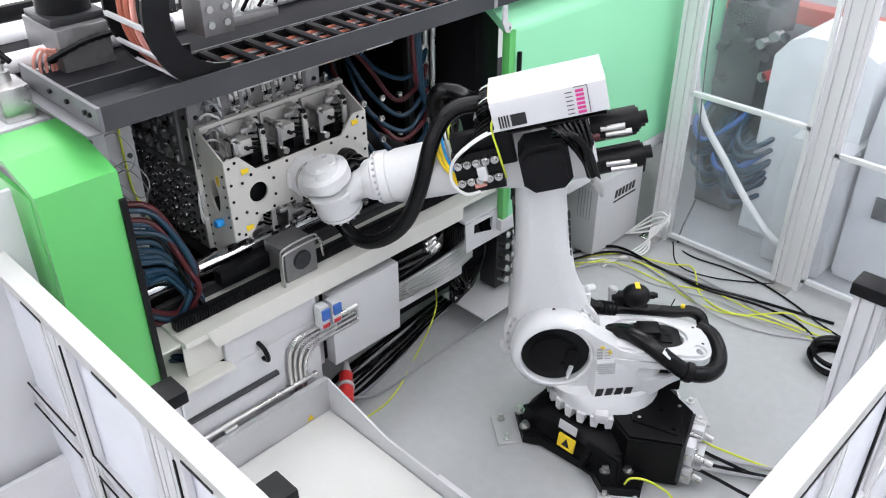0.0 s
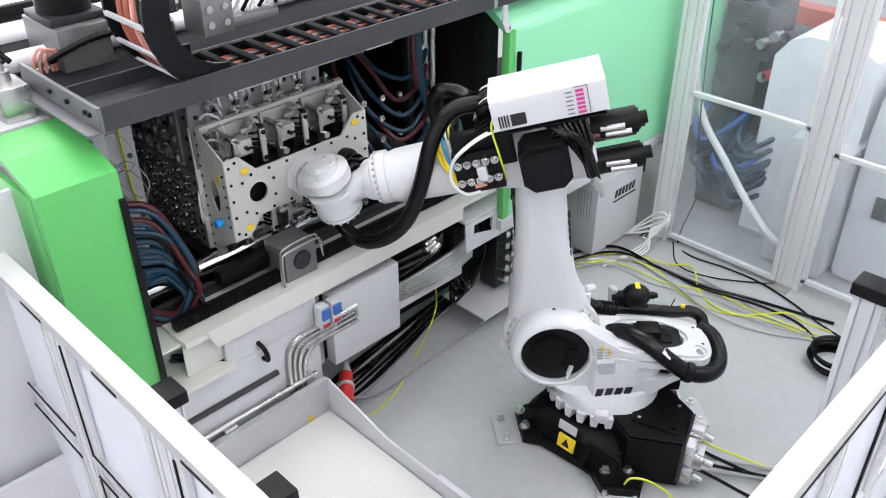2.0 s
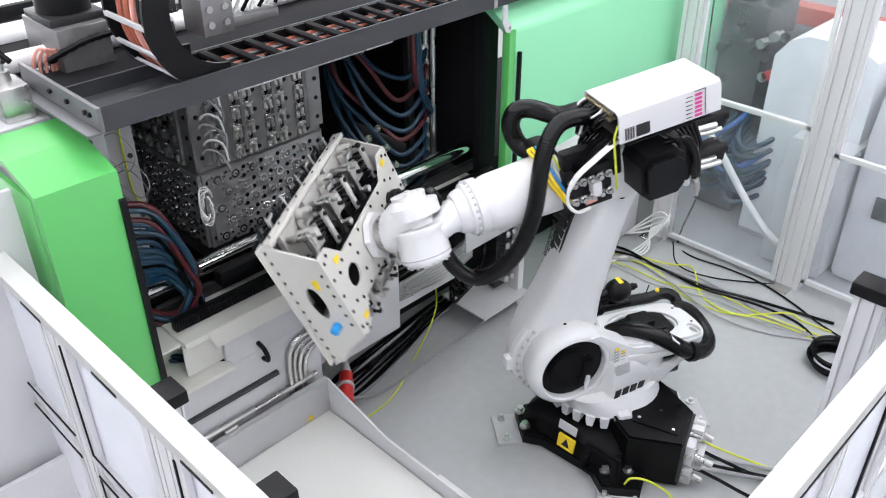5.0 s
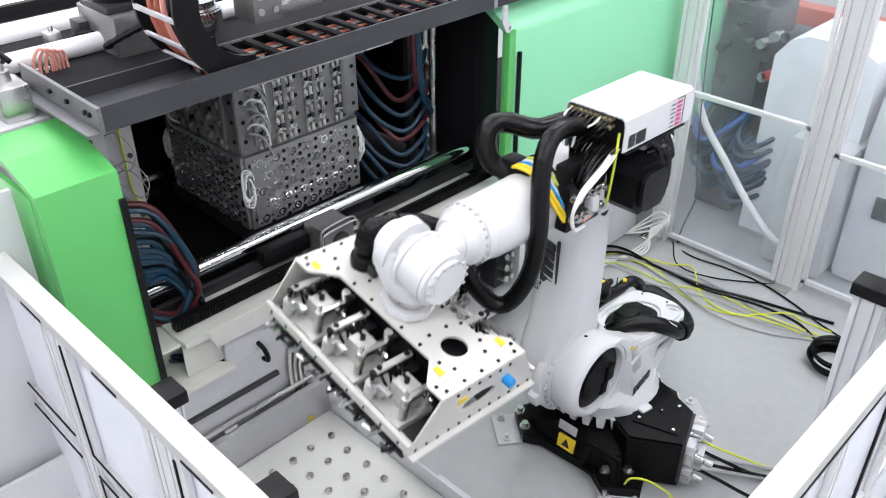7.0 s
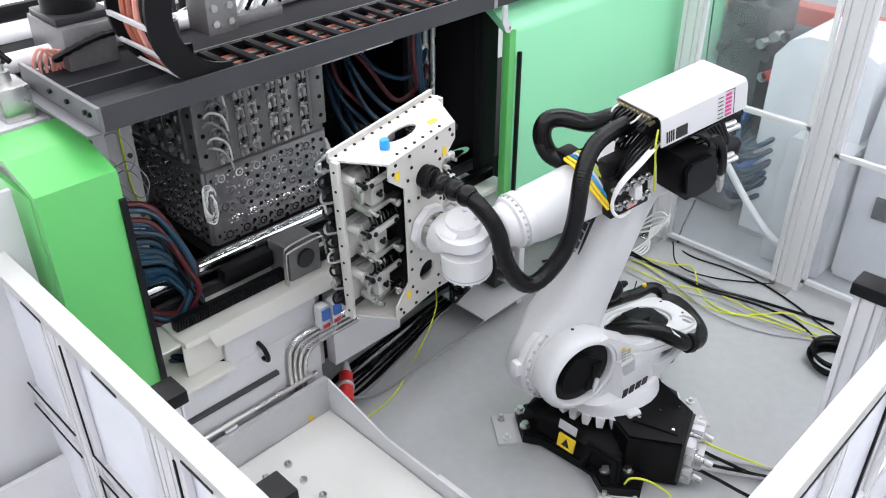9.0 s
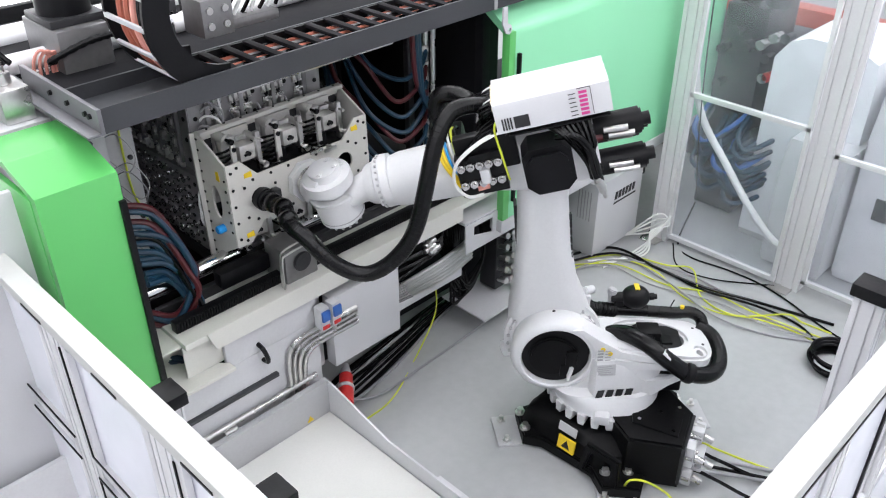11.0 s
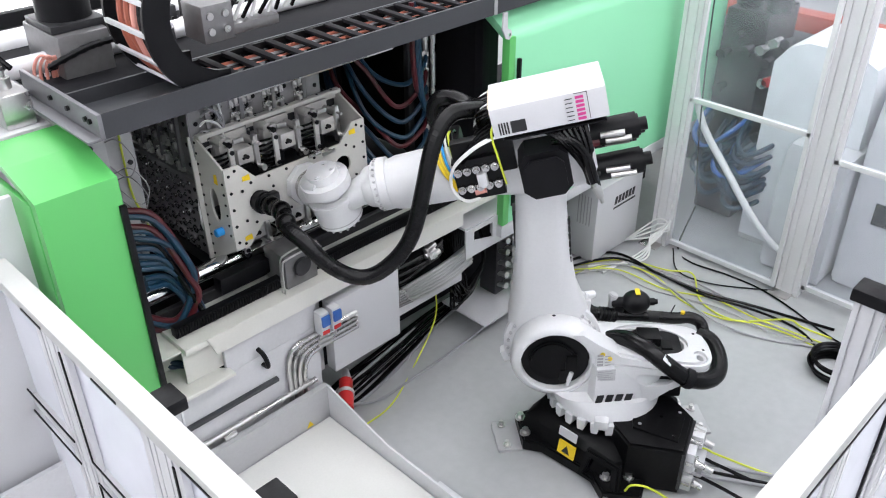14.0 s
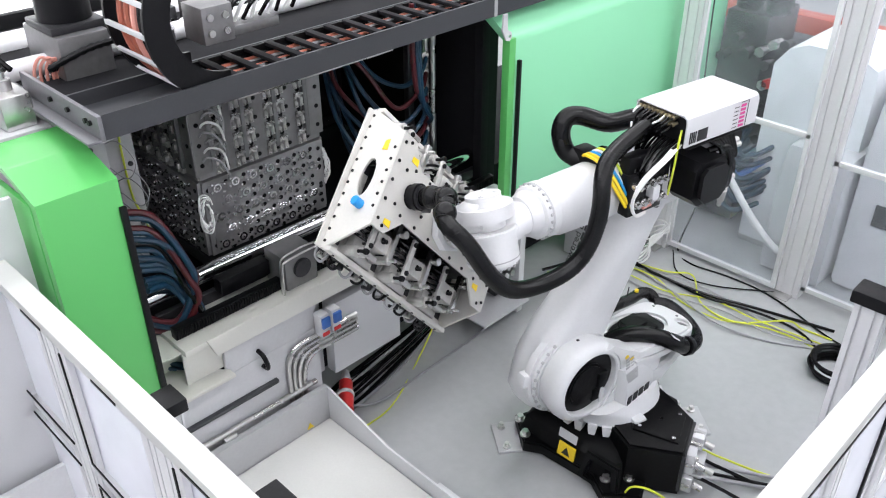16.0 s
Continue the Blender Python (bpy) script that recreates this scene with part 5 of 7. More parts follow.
    part("clamp", cyl(cyl(B(), (-0.41, 0.235, 0.645), (-0.455, 0.235, 0.628), 0.062, 18, bev=0.004), (-0.43, 0.235, 0.60), (-0.43, 0.235, 0.57), 0.02, 10), BLACK, hose)
    part("tag", box(B(), (-0.03, -0.028, 0.050), (0.03, 0.028, 0.0535), 0.001, to_axes((-0.30, 0.222, 0.722), Vector((-0.75, 0.30, -0.59)).normalized(), Vector((0.43, 0.90, 0.0)).normalized(), Vector((0.53, -0.25, 0.65)).normalized().lerp(Vector((-0.3, 0.6, 0.7)), 0.6).normalized())), WHITE, hose)
    up = part("upper_hose", tube(B(), [(0.16, -0.20, 0.83), (0.10, -0.21, 0.78), (0.02, -0.22, 0.755), (-0.12, -0.232, 0.745), (-0.28, -0.238, 0.735), (-0.42, -0.238, 0.725), (-0.52, -0.235, 0.735), (-0.585, -0.21, 0.71), (-0.60, -0.16, 0.66)], 0.038, 14, 11, ribs=0.03), RUBBER, col, "black corrugated hose along the tail")
    for k in range(5):
        part("hose_sleeve", cyl(B(), (0.06 - 0.024 * k, -0.213 - 0.003 * k, 0.764 - 0.004 * k), (0.044 - 0.024 * k, -0.215 - 0.003 * k, 0.760 - 0.004 * k), 0.047, 18, bev=0.004), BLACK, up)
    part("yellow_tie", cyl(B(), (-0.47, -0.235, 0.766), (-0.47, -0.235, 0.782), 0.014, 8), YELLOW, up)
    part("tie_tail", cyl(B(), (-0.40, -0.25, 0.76), (-0.42, -0.26, 0.81), 0.004, 5), BLACK, up)
    bm = ball(B(), (-0.17, -0.235, 0.845), 0.08, 1.12, 0.95, 0.98)
    cyl(bm, (-0.24, -0.232, 0.850), (-0.285, -0.230, 0.855), 0.024, 12, bev=0.004)
    cyl(bm, (-0.275, -0.230, 0.854), (-0.30, -0.229, 0.856), 0.017, 10)
    cyl(bm, (-0.10, -0.238, 0.84), (-0.02, -0.245, 0.83), 0.034, 14, bev=0.006)
    box(bm, (-0.10, -0.26, 0.75), (-0.04, -0.21, 0.83), 0.01)
    tank = part("accumulator", bm, BLACK, col, "round black accumulator with a yellow label")
    part("label", box(B(), (-0.185, -0.265, 0.9205), (-0.155, -0.20, 0.9265), 0.001), YELLOW, tank)
    bm = cyl(B(), (-0.02, -0.245, 0.80), (-0.02, -0.245, 0.86), 0.020, 12)
    cyl(bm, (-0.02, -0.245, 0.86), (-0.03, -0.245, 0.895), 0.03, 14, bev=0.006)
    part("pressure_gauge", bm, GREY, col)
    bm = B()
    for x, y, z in ((0.17, -0.19, 0.86), (0.20, -0.17, 0.91), (0.13, -0.20, 0.90)):
        cyl(bm, (x - 0.03, y - 0.03, z), (x + 0.03, y + 0.02, z + 0.02), 0.026, 12, bev=0.005)
    box(bm, (0.12, -0.20, 0.76), (0.20, -0.15, 0.90), 0.01)
    part("hose_joint", bm, ALU, col)
    logo_bars("logo", to_axes((0.10, 0.2615, 0.447), Vector((-0.991, -0.134, 0)), Vector((0.011, -0.08, 0.9967)), Vector((-0.134, 0.988, 0.081))), (0.235, 0.052), 4, col, gap=0.3, th=0.006)
    pl = to_axes((0.105, 0.2445, 0.60), Vector((-0.991, -0.134, 0)), Vector((0.02, -0.15, 0.9885)), Vector((-0.132, 0.979, 0.15)))
    bm = B()
    for k in range(4):
        plate(bm, [(0, 0.105 + 0.020 * k), (0.035, 0.105 + 0.020 * k), (0.035, 0.118 + 0.020 * k), (0, 0.118 + 0.020 * k)], [], 0.002, pl)
        plate(bm, [(0.045, 0.105 + 0.020 * k), (0.08, 0.105 + 0.020 * k), (0.08, 0.110 + 0.020 * k), (0.045, 0.110 + 0.020 * k)], [], 0.002, pl)
    part("type_print", bm, GREYINK, col)
    part("type_plate", plate(B(), [(0, 0), (0.115, 0), (0.115, 0.075), (0, 0.075)], [], 0.003, pl), GREY, col, "small grey type plate")
    bm = B()
    for k in range(5):
        plate(bm, [(0.008, 0.008 + 0.013 * k), (0.10 - 0.012 * (k % 3), 0.008 + 0.013 * k), (0.10 - 0.012 * (k % 3), 0.014 + 0.013 * k), (0.008, 0.014 + 0.013 * k)], [], 0.004, pl)
    part("plate_print", bm, GREYINK, col)
    for x, z in ((0.075, 0.765), (0.03, 0.735)):
        part("lube_mark", plate(B(), circle(0, 0, 0.015, 10), [], 0.003, to_axes((x, 0.197, z), -X, Z, Y)), YELLOW, col)

    # link arm
    arm = new("link_arm")
    arm.parent = r
    rings = []
    for z, w, t, y, cx in ((-0.28, 0.30, 0.20, -0.13, 0), (-0.20, 0.46, 0.24, -0.13, 0), (0, 0.54, 0.26, -0.13, 0), (0.22, 0.47, 0.28, -0.11, 0.02), (0.40, 0.38, 0.30, -0.08, 0.03), (0.70, 0.31, 0.30, -0.05, 0.03), (1.0, 0.28, 0.28, -0.03, 0.025), (1.2, 0.29, 0.25, -0.01, 0.01), (1.36, 0.29, 0.22, 0, 0), (1.46, 0.22, 0.18, 0, 0)):
        rings.append([(cx + a, y + b, z) for a, b in rounded(w, t, min(w, t) * 0.35, 5)])
    part("arm_casting", loft(B(), rings), ROBOT, arm, "white cast link arm")
    ring = part("bolt_ring", cyl(B(), (0, -0.09, 0), (0, 0.004, 0), 0.30, 48, bev=0.025), ROBOT, arm)
    part("lug", box(B(), (0.24, -0.09, -0.06), (0.335, -0.02, 0.03), 0.02, pose(0, 0, 0, 0, 14, 0)), ROBOT, ring)
    dot = finish(cyl(B(), (0, 0, 0), (0, 0.012, 0), 0.010, 8), "bolt", GREY)
    for k in range(30):
        q = math.tau * k / 30
        piece("bolt", dot, ring, Matrix.Translation((0.276 * math.cos(q), 0.002, 0.276 * math.sin(q))))
    part("cap_plug", cyl(B(), (0.02, 0.06, 1.12), (0.02, 0.122, 1.12), 0.025, 16), BLACK, arm)
    logo_bars("logo", to_axes((0.170, -0.06, 0.58), Z, -Y, X), (0.34, 0.085), 6, arm, th=0.018)
    part("logo_line", plate(B(), [(0, 0), (0.36, 0), (0.36, 0.012), (0, 0.012)], [], 0.018, to_axes((0.170, -0.03, 0.58), Z, -Y, X)), INK, arm)
    logo_bars("logo", to_axes((-0.110, -0.02, 0.60), Z, Y, -X), (0.3, 0.05), 6, arm, th=0.02)
    cu = bpy.data.curves.new("lettering", "FONT")
    cu.body, cu.size, cu.extrude = "powered by", 0.062, 0.001
    cu.materials.append(INK)
    txt = new("lettering", cu)
    txt.parent = arm
    txt.matrix_basis = to_axes((0.1885, -0.152, 0.58), Z, -Y, X)

    # forearm
    fo = new("forearm")
    fo.parent = r
    a = -0.05
    bm = B()
    loft(bm, [[(x, cy + p, a + cz + q) for p, q in rounded(w, h, k, 5)] for x, w, h, k, cy, cz in ((-0.26, 0.30, 0.26, 0.06, 0, 0), (-0.20, 0.36, 0.34, 0.08, 0, 0), (0.10, 0.36, 0.36, 0.10, 0, 0), (0.28, 0.32, 0.32, 0.12, 0, 0), (0.42, 0.30, 0.30, 0.14, 0, 0))])
    part("elbow_casting", bm, ROBOT, fo, "white cast elbow")
    bm = B()
    loft(bm, [[(x, r0 * math.cos(k * math.tau / 32), a + r0 * math.sin(k * math.tau / 32)) for k in range(32)] for x, r0 in ((0.40, 0.155), (0.46, 0.16), (0.80, 0.150), (0.86, 0.135))])
    part("tube", bm, ROBOT, fo, "white forearm tube")
    octa = [(-0.125, -0.075), (-0.075, -0.125), (0.075, -0.125), (0.125, -0.075), (0.125, 0.085), (0.085, 0.125), (-0.085, 0.125), (-0.125, 0.085)]
    motor = part("axis_three_motor", plate(B(), octa, [], 0.20, to_axes((0, 0.34, -0.01), X, Z, -Y), 0.012), BLACK, fo, "square black axis motor with chamfered corners")
    part("motor_cap", plate(B(), [(0.80 * x, 0.80 * z) for x, z in octa], [], 0.035, to_axes((0, 0.375, -0.01), X, Z, -Y), 0.014), BLACK, motor)
    part("motor_foot", cyl(B(), (0, 0.12, -0.02), (0, 0.15, -0.02), 0.15, 24, bev=0.006), ROBOT, motor)
    for k in range(2):
        lead = part("motor_lead", tube(B(), [(-0.06 - 0.03 * k, 0.26, 0.12), (-0.14 - 0.02 * k, 0.30, 0.13), (-0.20 - 0.015 * k, 0.30, 0.04), (-0.215 - 0.02 * k, 0.29, -0.10), (-0.24, 0.26, -0.20 + 0.03 * k)], 0.017, 10, 7), RUBBER, fo, "black motor cable with a steel plug")
        part("cable_plug", cyl(cyl(B(), (-0.222, 0.285, -0.13 - 0.02 * k), (-0.245, 0.262, -0.21 - 0.02 * k), 0.021, 12, bev=0.003), (-0.245, 0.262, -0.21 - 0.02 * k), (-0.25, 0.255, -0.25 - 0.02 * k), 0.012, 10), STEEL, lead)
    for y, z in ((0.09, 0.06), (0.09, -0.14), (-0.09, -0.04)):
        mo = part("rear_motor", cyl(B(), (-0.24, y, z + a * 0.3), (-0.50, y, z + a * 0.3), 0.07, 20, bev=0.012), BLACK, fo, "black cylindrical drive motor")
        part("motor_end", cyl(B(), (-0.50, y, z + a * 0.3), (-0.54, y, z + a * 0.3), 0.035, 12), BLACK, mo)
        for k in range(2):
            part("plug", cyl(B(), (-0.30 - 0.02 * k, y + 0.075, z - 0.035 * k), (-0.42 - 0.03 * k, y + 0.09, z - 0.035 * k), 0.016, 10), STEEL, mo)
    part("red_plug", cyl(B(), (-0.25, 0.15, 0.02), (-0.29, 0.15, 0.02), 0.022, 10), REDHOSE, fo)
    part("motor_plate", box(B(), (-0.25, -0.16, -0.24), (-0.22, 0.20, 0.24), 0.01), ROBOT, fo)
    # wiring on the flank
    for k in range(8):
        y0 = 0.20 + 0.02 * (k % 3)
        part("flank_cable", tube(B(), [(-0.02 - 0.03 * k, 0.25, 0.20), (-0.10 - 0.02 * k, 0.30, 0.14 - 0.01 * k), (-0.16 - 0.01 * k, 0.27, 0.02), (-0.20, 0.24, -0.08 - 0.01 * k), (-0.26, 0.2, -0.13)], 0.013, 7, 6), RUBBER, fo)
    for k in range(12):
        part("air_tube", tube(B(), [(0.20, 0.05 + 0.02 * k, 0.24), (0.30, 0.08 + 0.016 * k, 0.20 - 0.01 * (k % 3)), (0.38 + 0.01 * (k % 4), 0.16 + 0.008 * k, 0.12), (0.40, 0.19, 0.06)], 0.008, 6, 6), RUBBER, fo)
    part("elbow_cover", box(B(), (0.14, 0.12, -0.02), (0.46, 0.188, 0.19), 0.012), BLACK, fo)
    valve = part("valve_bank", box(B(), (0.22, 0.15, -0.13), (0.47, 0.22, 0.10), 0.008), BLACK, fo, "black valve bank with fittings")
    knob = finish(cyl(cyl(B(), (0, 0, 0), (0, 0.03, 0), 0.022, 12), (0, 0.03, 0), (0, 0.05, 0), 0.014, 8), "fitting", STEEL)
    for k in range(10):
        piece("fitting", knob, valve, Matrix.Translation((0.25 + 0.048 * (k % 5), 0.22, 0.05 - 0.10 * (k // 5))))
    part("manifold_block", box(B(), (0.30, 0.22, -0.05), (0.35, 0.27, 0.03), 0.006), WHITE, valve)
    part("brass_fitting", cyl(B(), (0.32, 0.235, -0.08), (0.38, 0.235, -0.085), 0.014, 8), COPPER, valve)
    for k in range(3):
        part("air_line", tube(B(), [(0.18, 0.24 + 0.012 * k, 0.22), (0.32, 0.28 + 0.012 * k, 0.19), (0.45, 0.27 + 0.01 * k, 0.10), (0.49, 0.26, -0.02), (0.44, 0.25, -0.11), (0.36 + 0.02 * k, 0.24, -0.12)], (0.009, 0.005, 0.005)[k], 8, 7), WHITECABLE, fo, "white air line")
    part("earth_wire", tube(B(), [(0.19, 0.26, 0.30), (0.225, 0.28, 0.24), (0.22, 0.27, 0.10), (0.21, 0.25, -0.06)], 0.006, 6, 7), YELGREEN, fo)
    for k in range(6):
        o, mt = 0.021 * k, (YELLOW, YELLOW, BRIGHTBLUE, WHITECABLE, YELGREEN, RUBBER)[k]
        part("yellow_hose" if mt is YELLOW else "cable", tube(B(), [(0.50 - 0.6 * o, -0.10 + 0.2 * o, 0.11), (0.55 - o, -0.02, 0.155 + 0.2 * o), (0.555 - o, 0.07, 0.15 + 0.2 * o), (0.535 - o, 0.155 + 0.01 * (k % 3), 0.06), (0.47 - 0.8 * o, 0.205 + 0.01 * (k % 2), -0.07)], 0.009 if mt is YELLOW else 0.007, 8, 6), mt, fo)
    part("hose_holder", box(B(), (0.42, -0.16, 0.02), (0.52, 0.02, 0.15), 0.02), BLACK, fo, "black hose holder")
    # cover box with its socket panel
    prof = [(0.305, 0.222), (0.305, 0.35), (0.298, 0.372), (0.28, 0.385), (-0.01, 0.385), (-0.03, 0.37), (-0.03, 0.222), (-0.022, 0.222), (-0.022, 0.365), (-0.008, 0.377), (0.277, 0.377), (0.292, 0.368), (0.297, 0.348), (0.297, 0.222)]
    cov = part("cover", plate(B(), prof, [], 0.565, to_axes((-0.355, 0, 0), Y, Z, X)), WHITE, fo, "white sheet-metal cover box open below")
    part("rear_lid", box(B(), (-0.355, -0.022, 0.225), (-0.347, 0.297, 0.376), 0.002), WHITE, cov)
    part("mounting_plate", box(B(), (-0.34, -0.02, 0.19), (0.16, 0.29, 0.20), 0.003), BLACK, cov)
    logo_bars("logo", to_axes((0.18, 0.306, 0.236), -X, Z, Y), (0.055, 0.062), 4, cov, slant=0, gap=0.4)
    part("logo_square", plate(B(), [(0, 0), (0.075, 0), (0.075, 0.062), (0, 0.062)], [], 0.002, to_axes((0.12, 0.306, 0.236), -X, Z, Y)), INK, cov, "black square logo")
    bm = B()
    for k in range(6):
        plate(bm, [(0, 0.022 * k), (0.04, 0.022 * k), (0.04, 0.022 * k + 0.014), (0, 0.022 * k + 0.014)], [], 0.002, to_axes((-0.205, 0.306, 0.232), -X, Z, Y))
    part("colour_bars", bm, PINK, cov)
    bm = B()
    for k in range(6):
        plate(bm, [(0, 0.022 * k), (0.035, 0.022 * k), (0.035, 0.022 * k + 0.004), (0, 0.022 * k + 0.004)], [], 0.002, to_axes((-0.155, 0.306, 0.236), -X, Z, Y))
    plate(bm, [(0, 0), (0.003, 0), (0.003, 0.14), (0, 0.14)], [], 0.002, to_axes((-0.262, 0.306, 0.228), -X, Z, Y))
    plate(bm, [(0, 0), (0.065, 0), (0.065, 0.003), (0, 0.003)], [], 0.002, to_axes((-0.2, 0.306, 0.368), -X, Z, Y))
    part("print", bm, INK, cov)
    part("socket_panel", box(B(), (0.17, -0.02, 0.20), (0.178, 0.294, 0.374), 0.003), BLACK, cov, "black panel full of air fittings")
    nip = finish(cyl(cyl(B(), (0, 0, 0), (0.045, 0, 0), 0.009, 8), (0.03, 0, 0), (0.04, 0, 0), 0.012, 8), "air_fitting", mat("brass_nickel", (0.6, 0.52, 0.36), 0.3, 0.8, 0.1))
    for k in range(18):
        piece("air_fitting", nip, cov, Matrix.Translation((0.175, 0.0 + 0.027 * (k % 9), 0.355 - 0.035 * (k // 9))))
    rnd = random.Random(4)
    for k in range(18):
        y = 0.0 + 0.027 * (k % 9)
        z = 0.355 - 0.035 * (k // 9)
        part("air_tube", tube(B(), [(0.21, y, z), (0.25 + 0.04 * rnd.random(), y, z - 0.02), (0.29, 0.02 + 0.5 * y, z - 0.07 - 0.04 * rnd.random()), (0.32, 0.06 + 0.25 * y, 0.22)], 0.006, 6, 5), RUBBER if k % 6 else WHITECABLE, cov)
    # rear loop of the supply hose, carried by the forearm
    part("supply_loop", tube(B(), [(0.16, 0.08, 0.30), (0.24, 0.0, 0.29), (0.33, -0.10, 0.25), (0.43, -0.20, 0.28), (0.51, -0.225, 0.28), (0.55, -0.22, 0.21), (0.53, -0.19, 0.11), (0.47, -0.11, 0.06)], 0.050, 14, 10, ribs=0.012), RUBBER, fo, "thick black supply hose bent in a loop")

    # wrist: bolted sleeve, slim neck and the drum of axis five on one side
    wr = new("wrist")
    wr.parent = r
    bm = B()
    loft(bm, [[(x, r0 * math.cos(k * math.tau / 36), r0 * math.sin(k * math.tau / 36)) for k in range(36)] for x, r0 in ((-0.35, 0.125), (-0.345, 0.146), (-0.300, 0.148), (-0.295, 0.138), (-0.265, 0.136), (-0.255, 0.120), (-0.22, 0.112), (-0.20, 0.098))])
    part("wrist_sleeve", bm, ROBOT, wr, "white bolted wrist sleeve")
    bm = B()
    loft(bm, [[(x, cy + p, q) for p, q in rounded(w, h, k, 6)] for x, w, h, k, cy in ((-0.23, 0.19, 0.19, 0.09, 0.0), (-0.17, 0.155, 0.17, 0.075, 0.012), (-0.10, 0.135, 0.18, 0.065, 0.04), (-0.03, 0.13, 0.20, 0.06, 0.062), (0.04, 0.11, 0.17, 0.05, 0.066))])
    part("wrist_neck", bm, ROBOT, wr, "white cast wrist neck")
    bolt = finish(cyl(B(), (0, 0, 0), (-0.012, 0, 0), 0.008, 6), "bolt", GREY)
    for k in range(24):
        q = k * math.tau / 24
        piece("bolt", bolt, wr, Matrix.Translation((-0.292, 0.141 * math.cos(q), 0.141 * math.sin(q))) @ pose(0, 0, 0, 0, 0, 180))
    drum = part("axis_five_drum", cyl(cyl(B(), (0, 0.0, 0), (0, 0.185, 0), 0.130, 44, bev=0.022), (0, -0.008, 0), (0, 0.022, 0), 0.139, 44, bev=0.006), ROBOT, wr, "white round axis housing")
    for k in range(16):
        q = k * math.tau / 16
        piece("bolt", bolt, drum, to_axes((0.108 * math.cos(q), 0.180, 0.108 * math.sin(q)), -Y, X, -Z))
    part("ring_print", cyl(B(), (0, 0.140, 0), (0, 0.146, 0), 0.1305, 44), GREYINK, drum)
    part("drum_cap", cyl(B(), (0, 0.185, 0), (0, 0.190, 0), 0.08, 32, bev=0.002), ROBOT, drum)

    # hand and flange
    ha = new("hand")
    ha.parent = r
    bm = cyl(B(), (0, -0.175, 0), (0, -0.010, 0), 0.138, 40, bev=0.05)
    part("hand_dome", bm, ROBOT, ha, "white rounded hand housing")
    bm = B()
    loft(bm, [[(p, cy + q, z) for p, q in rounded(w, h, k, 6)] for z, w, h, k, cy in ((-0.03, 0.23, 0.14, 0.055, -0.085), (0.03, 0.262, 0.16, 0.06, -0.08), (0.09, 0.258, 0.20, 0.085, -0.05), (0.13, 0.24, 0.225, 0.10, -0.015), (0.165, 0.21, 0.21, 0.10, 0.0))])
    part("hand_casting", bm, ROBOT, ha, "white cast hand")
    cap = finish(cyl(cyl(B(), (0, 0, 0), (0, -0.008, 0), 0.016, 14), (0, -0.008, 0), (0, -0.011, 0), 0.009, 6), "screw_cap", ROBOT)
    for x, z in ((0.055, 0.03), (-0.055, -0.03), (0.04, -0.05)):
        piece("screw_cap", cap, ha, Matrix.Translation((x, -0.173, z)))
    part("flange", cyl(cyl(B(), (0, 0, 0.13), (0, 0, 0.20), 0.10, 32, bev=0.008), (0, 0, 0.20), (0, 0, TOOL - 0.012), 0.085, 32), STEEL, ha, "steel tool flange")
    part("adapter", cyl(B(), (0, 0, TOOL - 0.05), (0, 0, TOOL - 0.013), 0.125, 8), ROBOT, ha)
    return r, {"column": col, "link_arm": arm, "forearm": fo, "wrist": wr, "hand": ha}


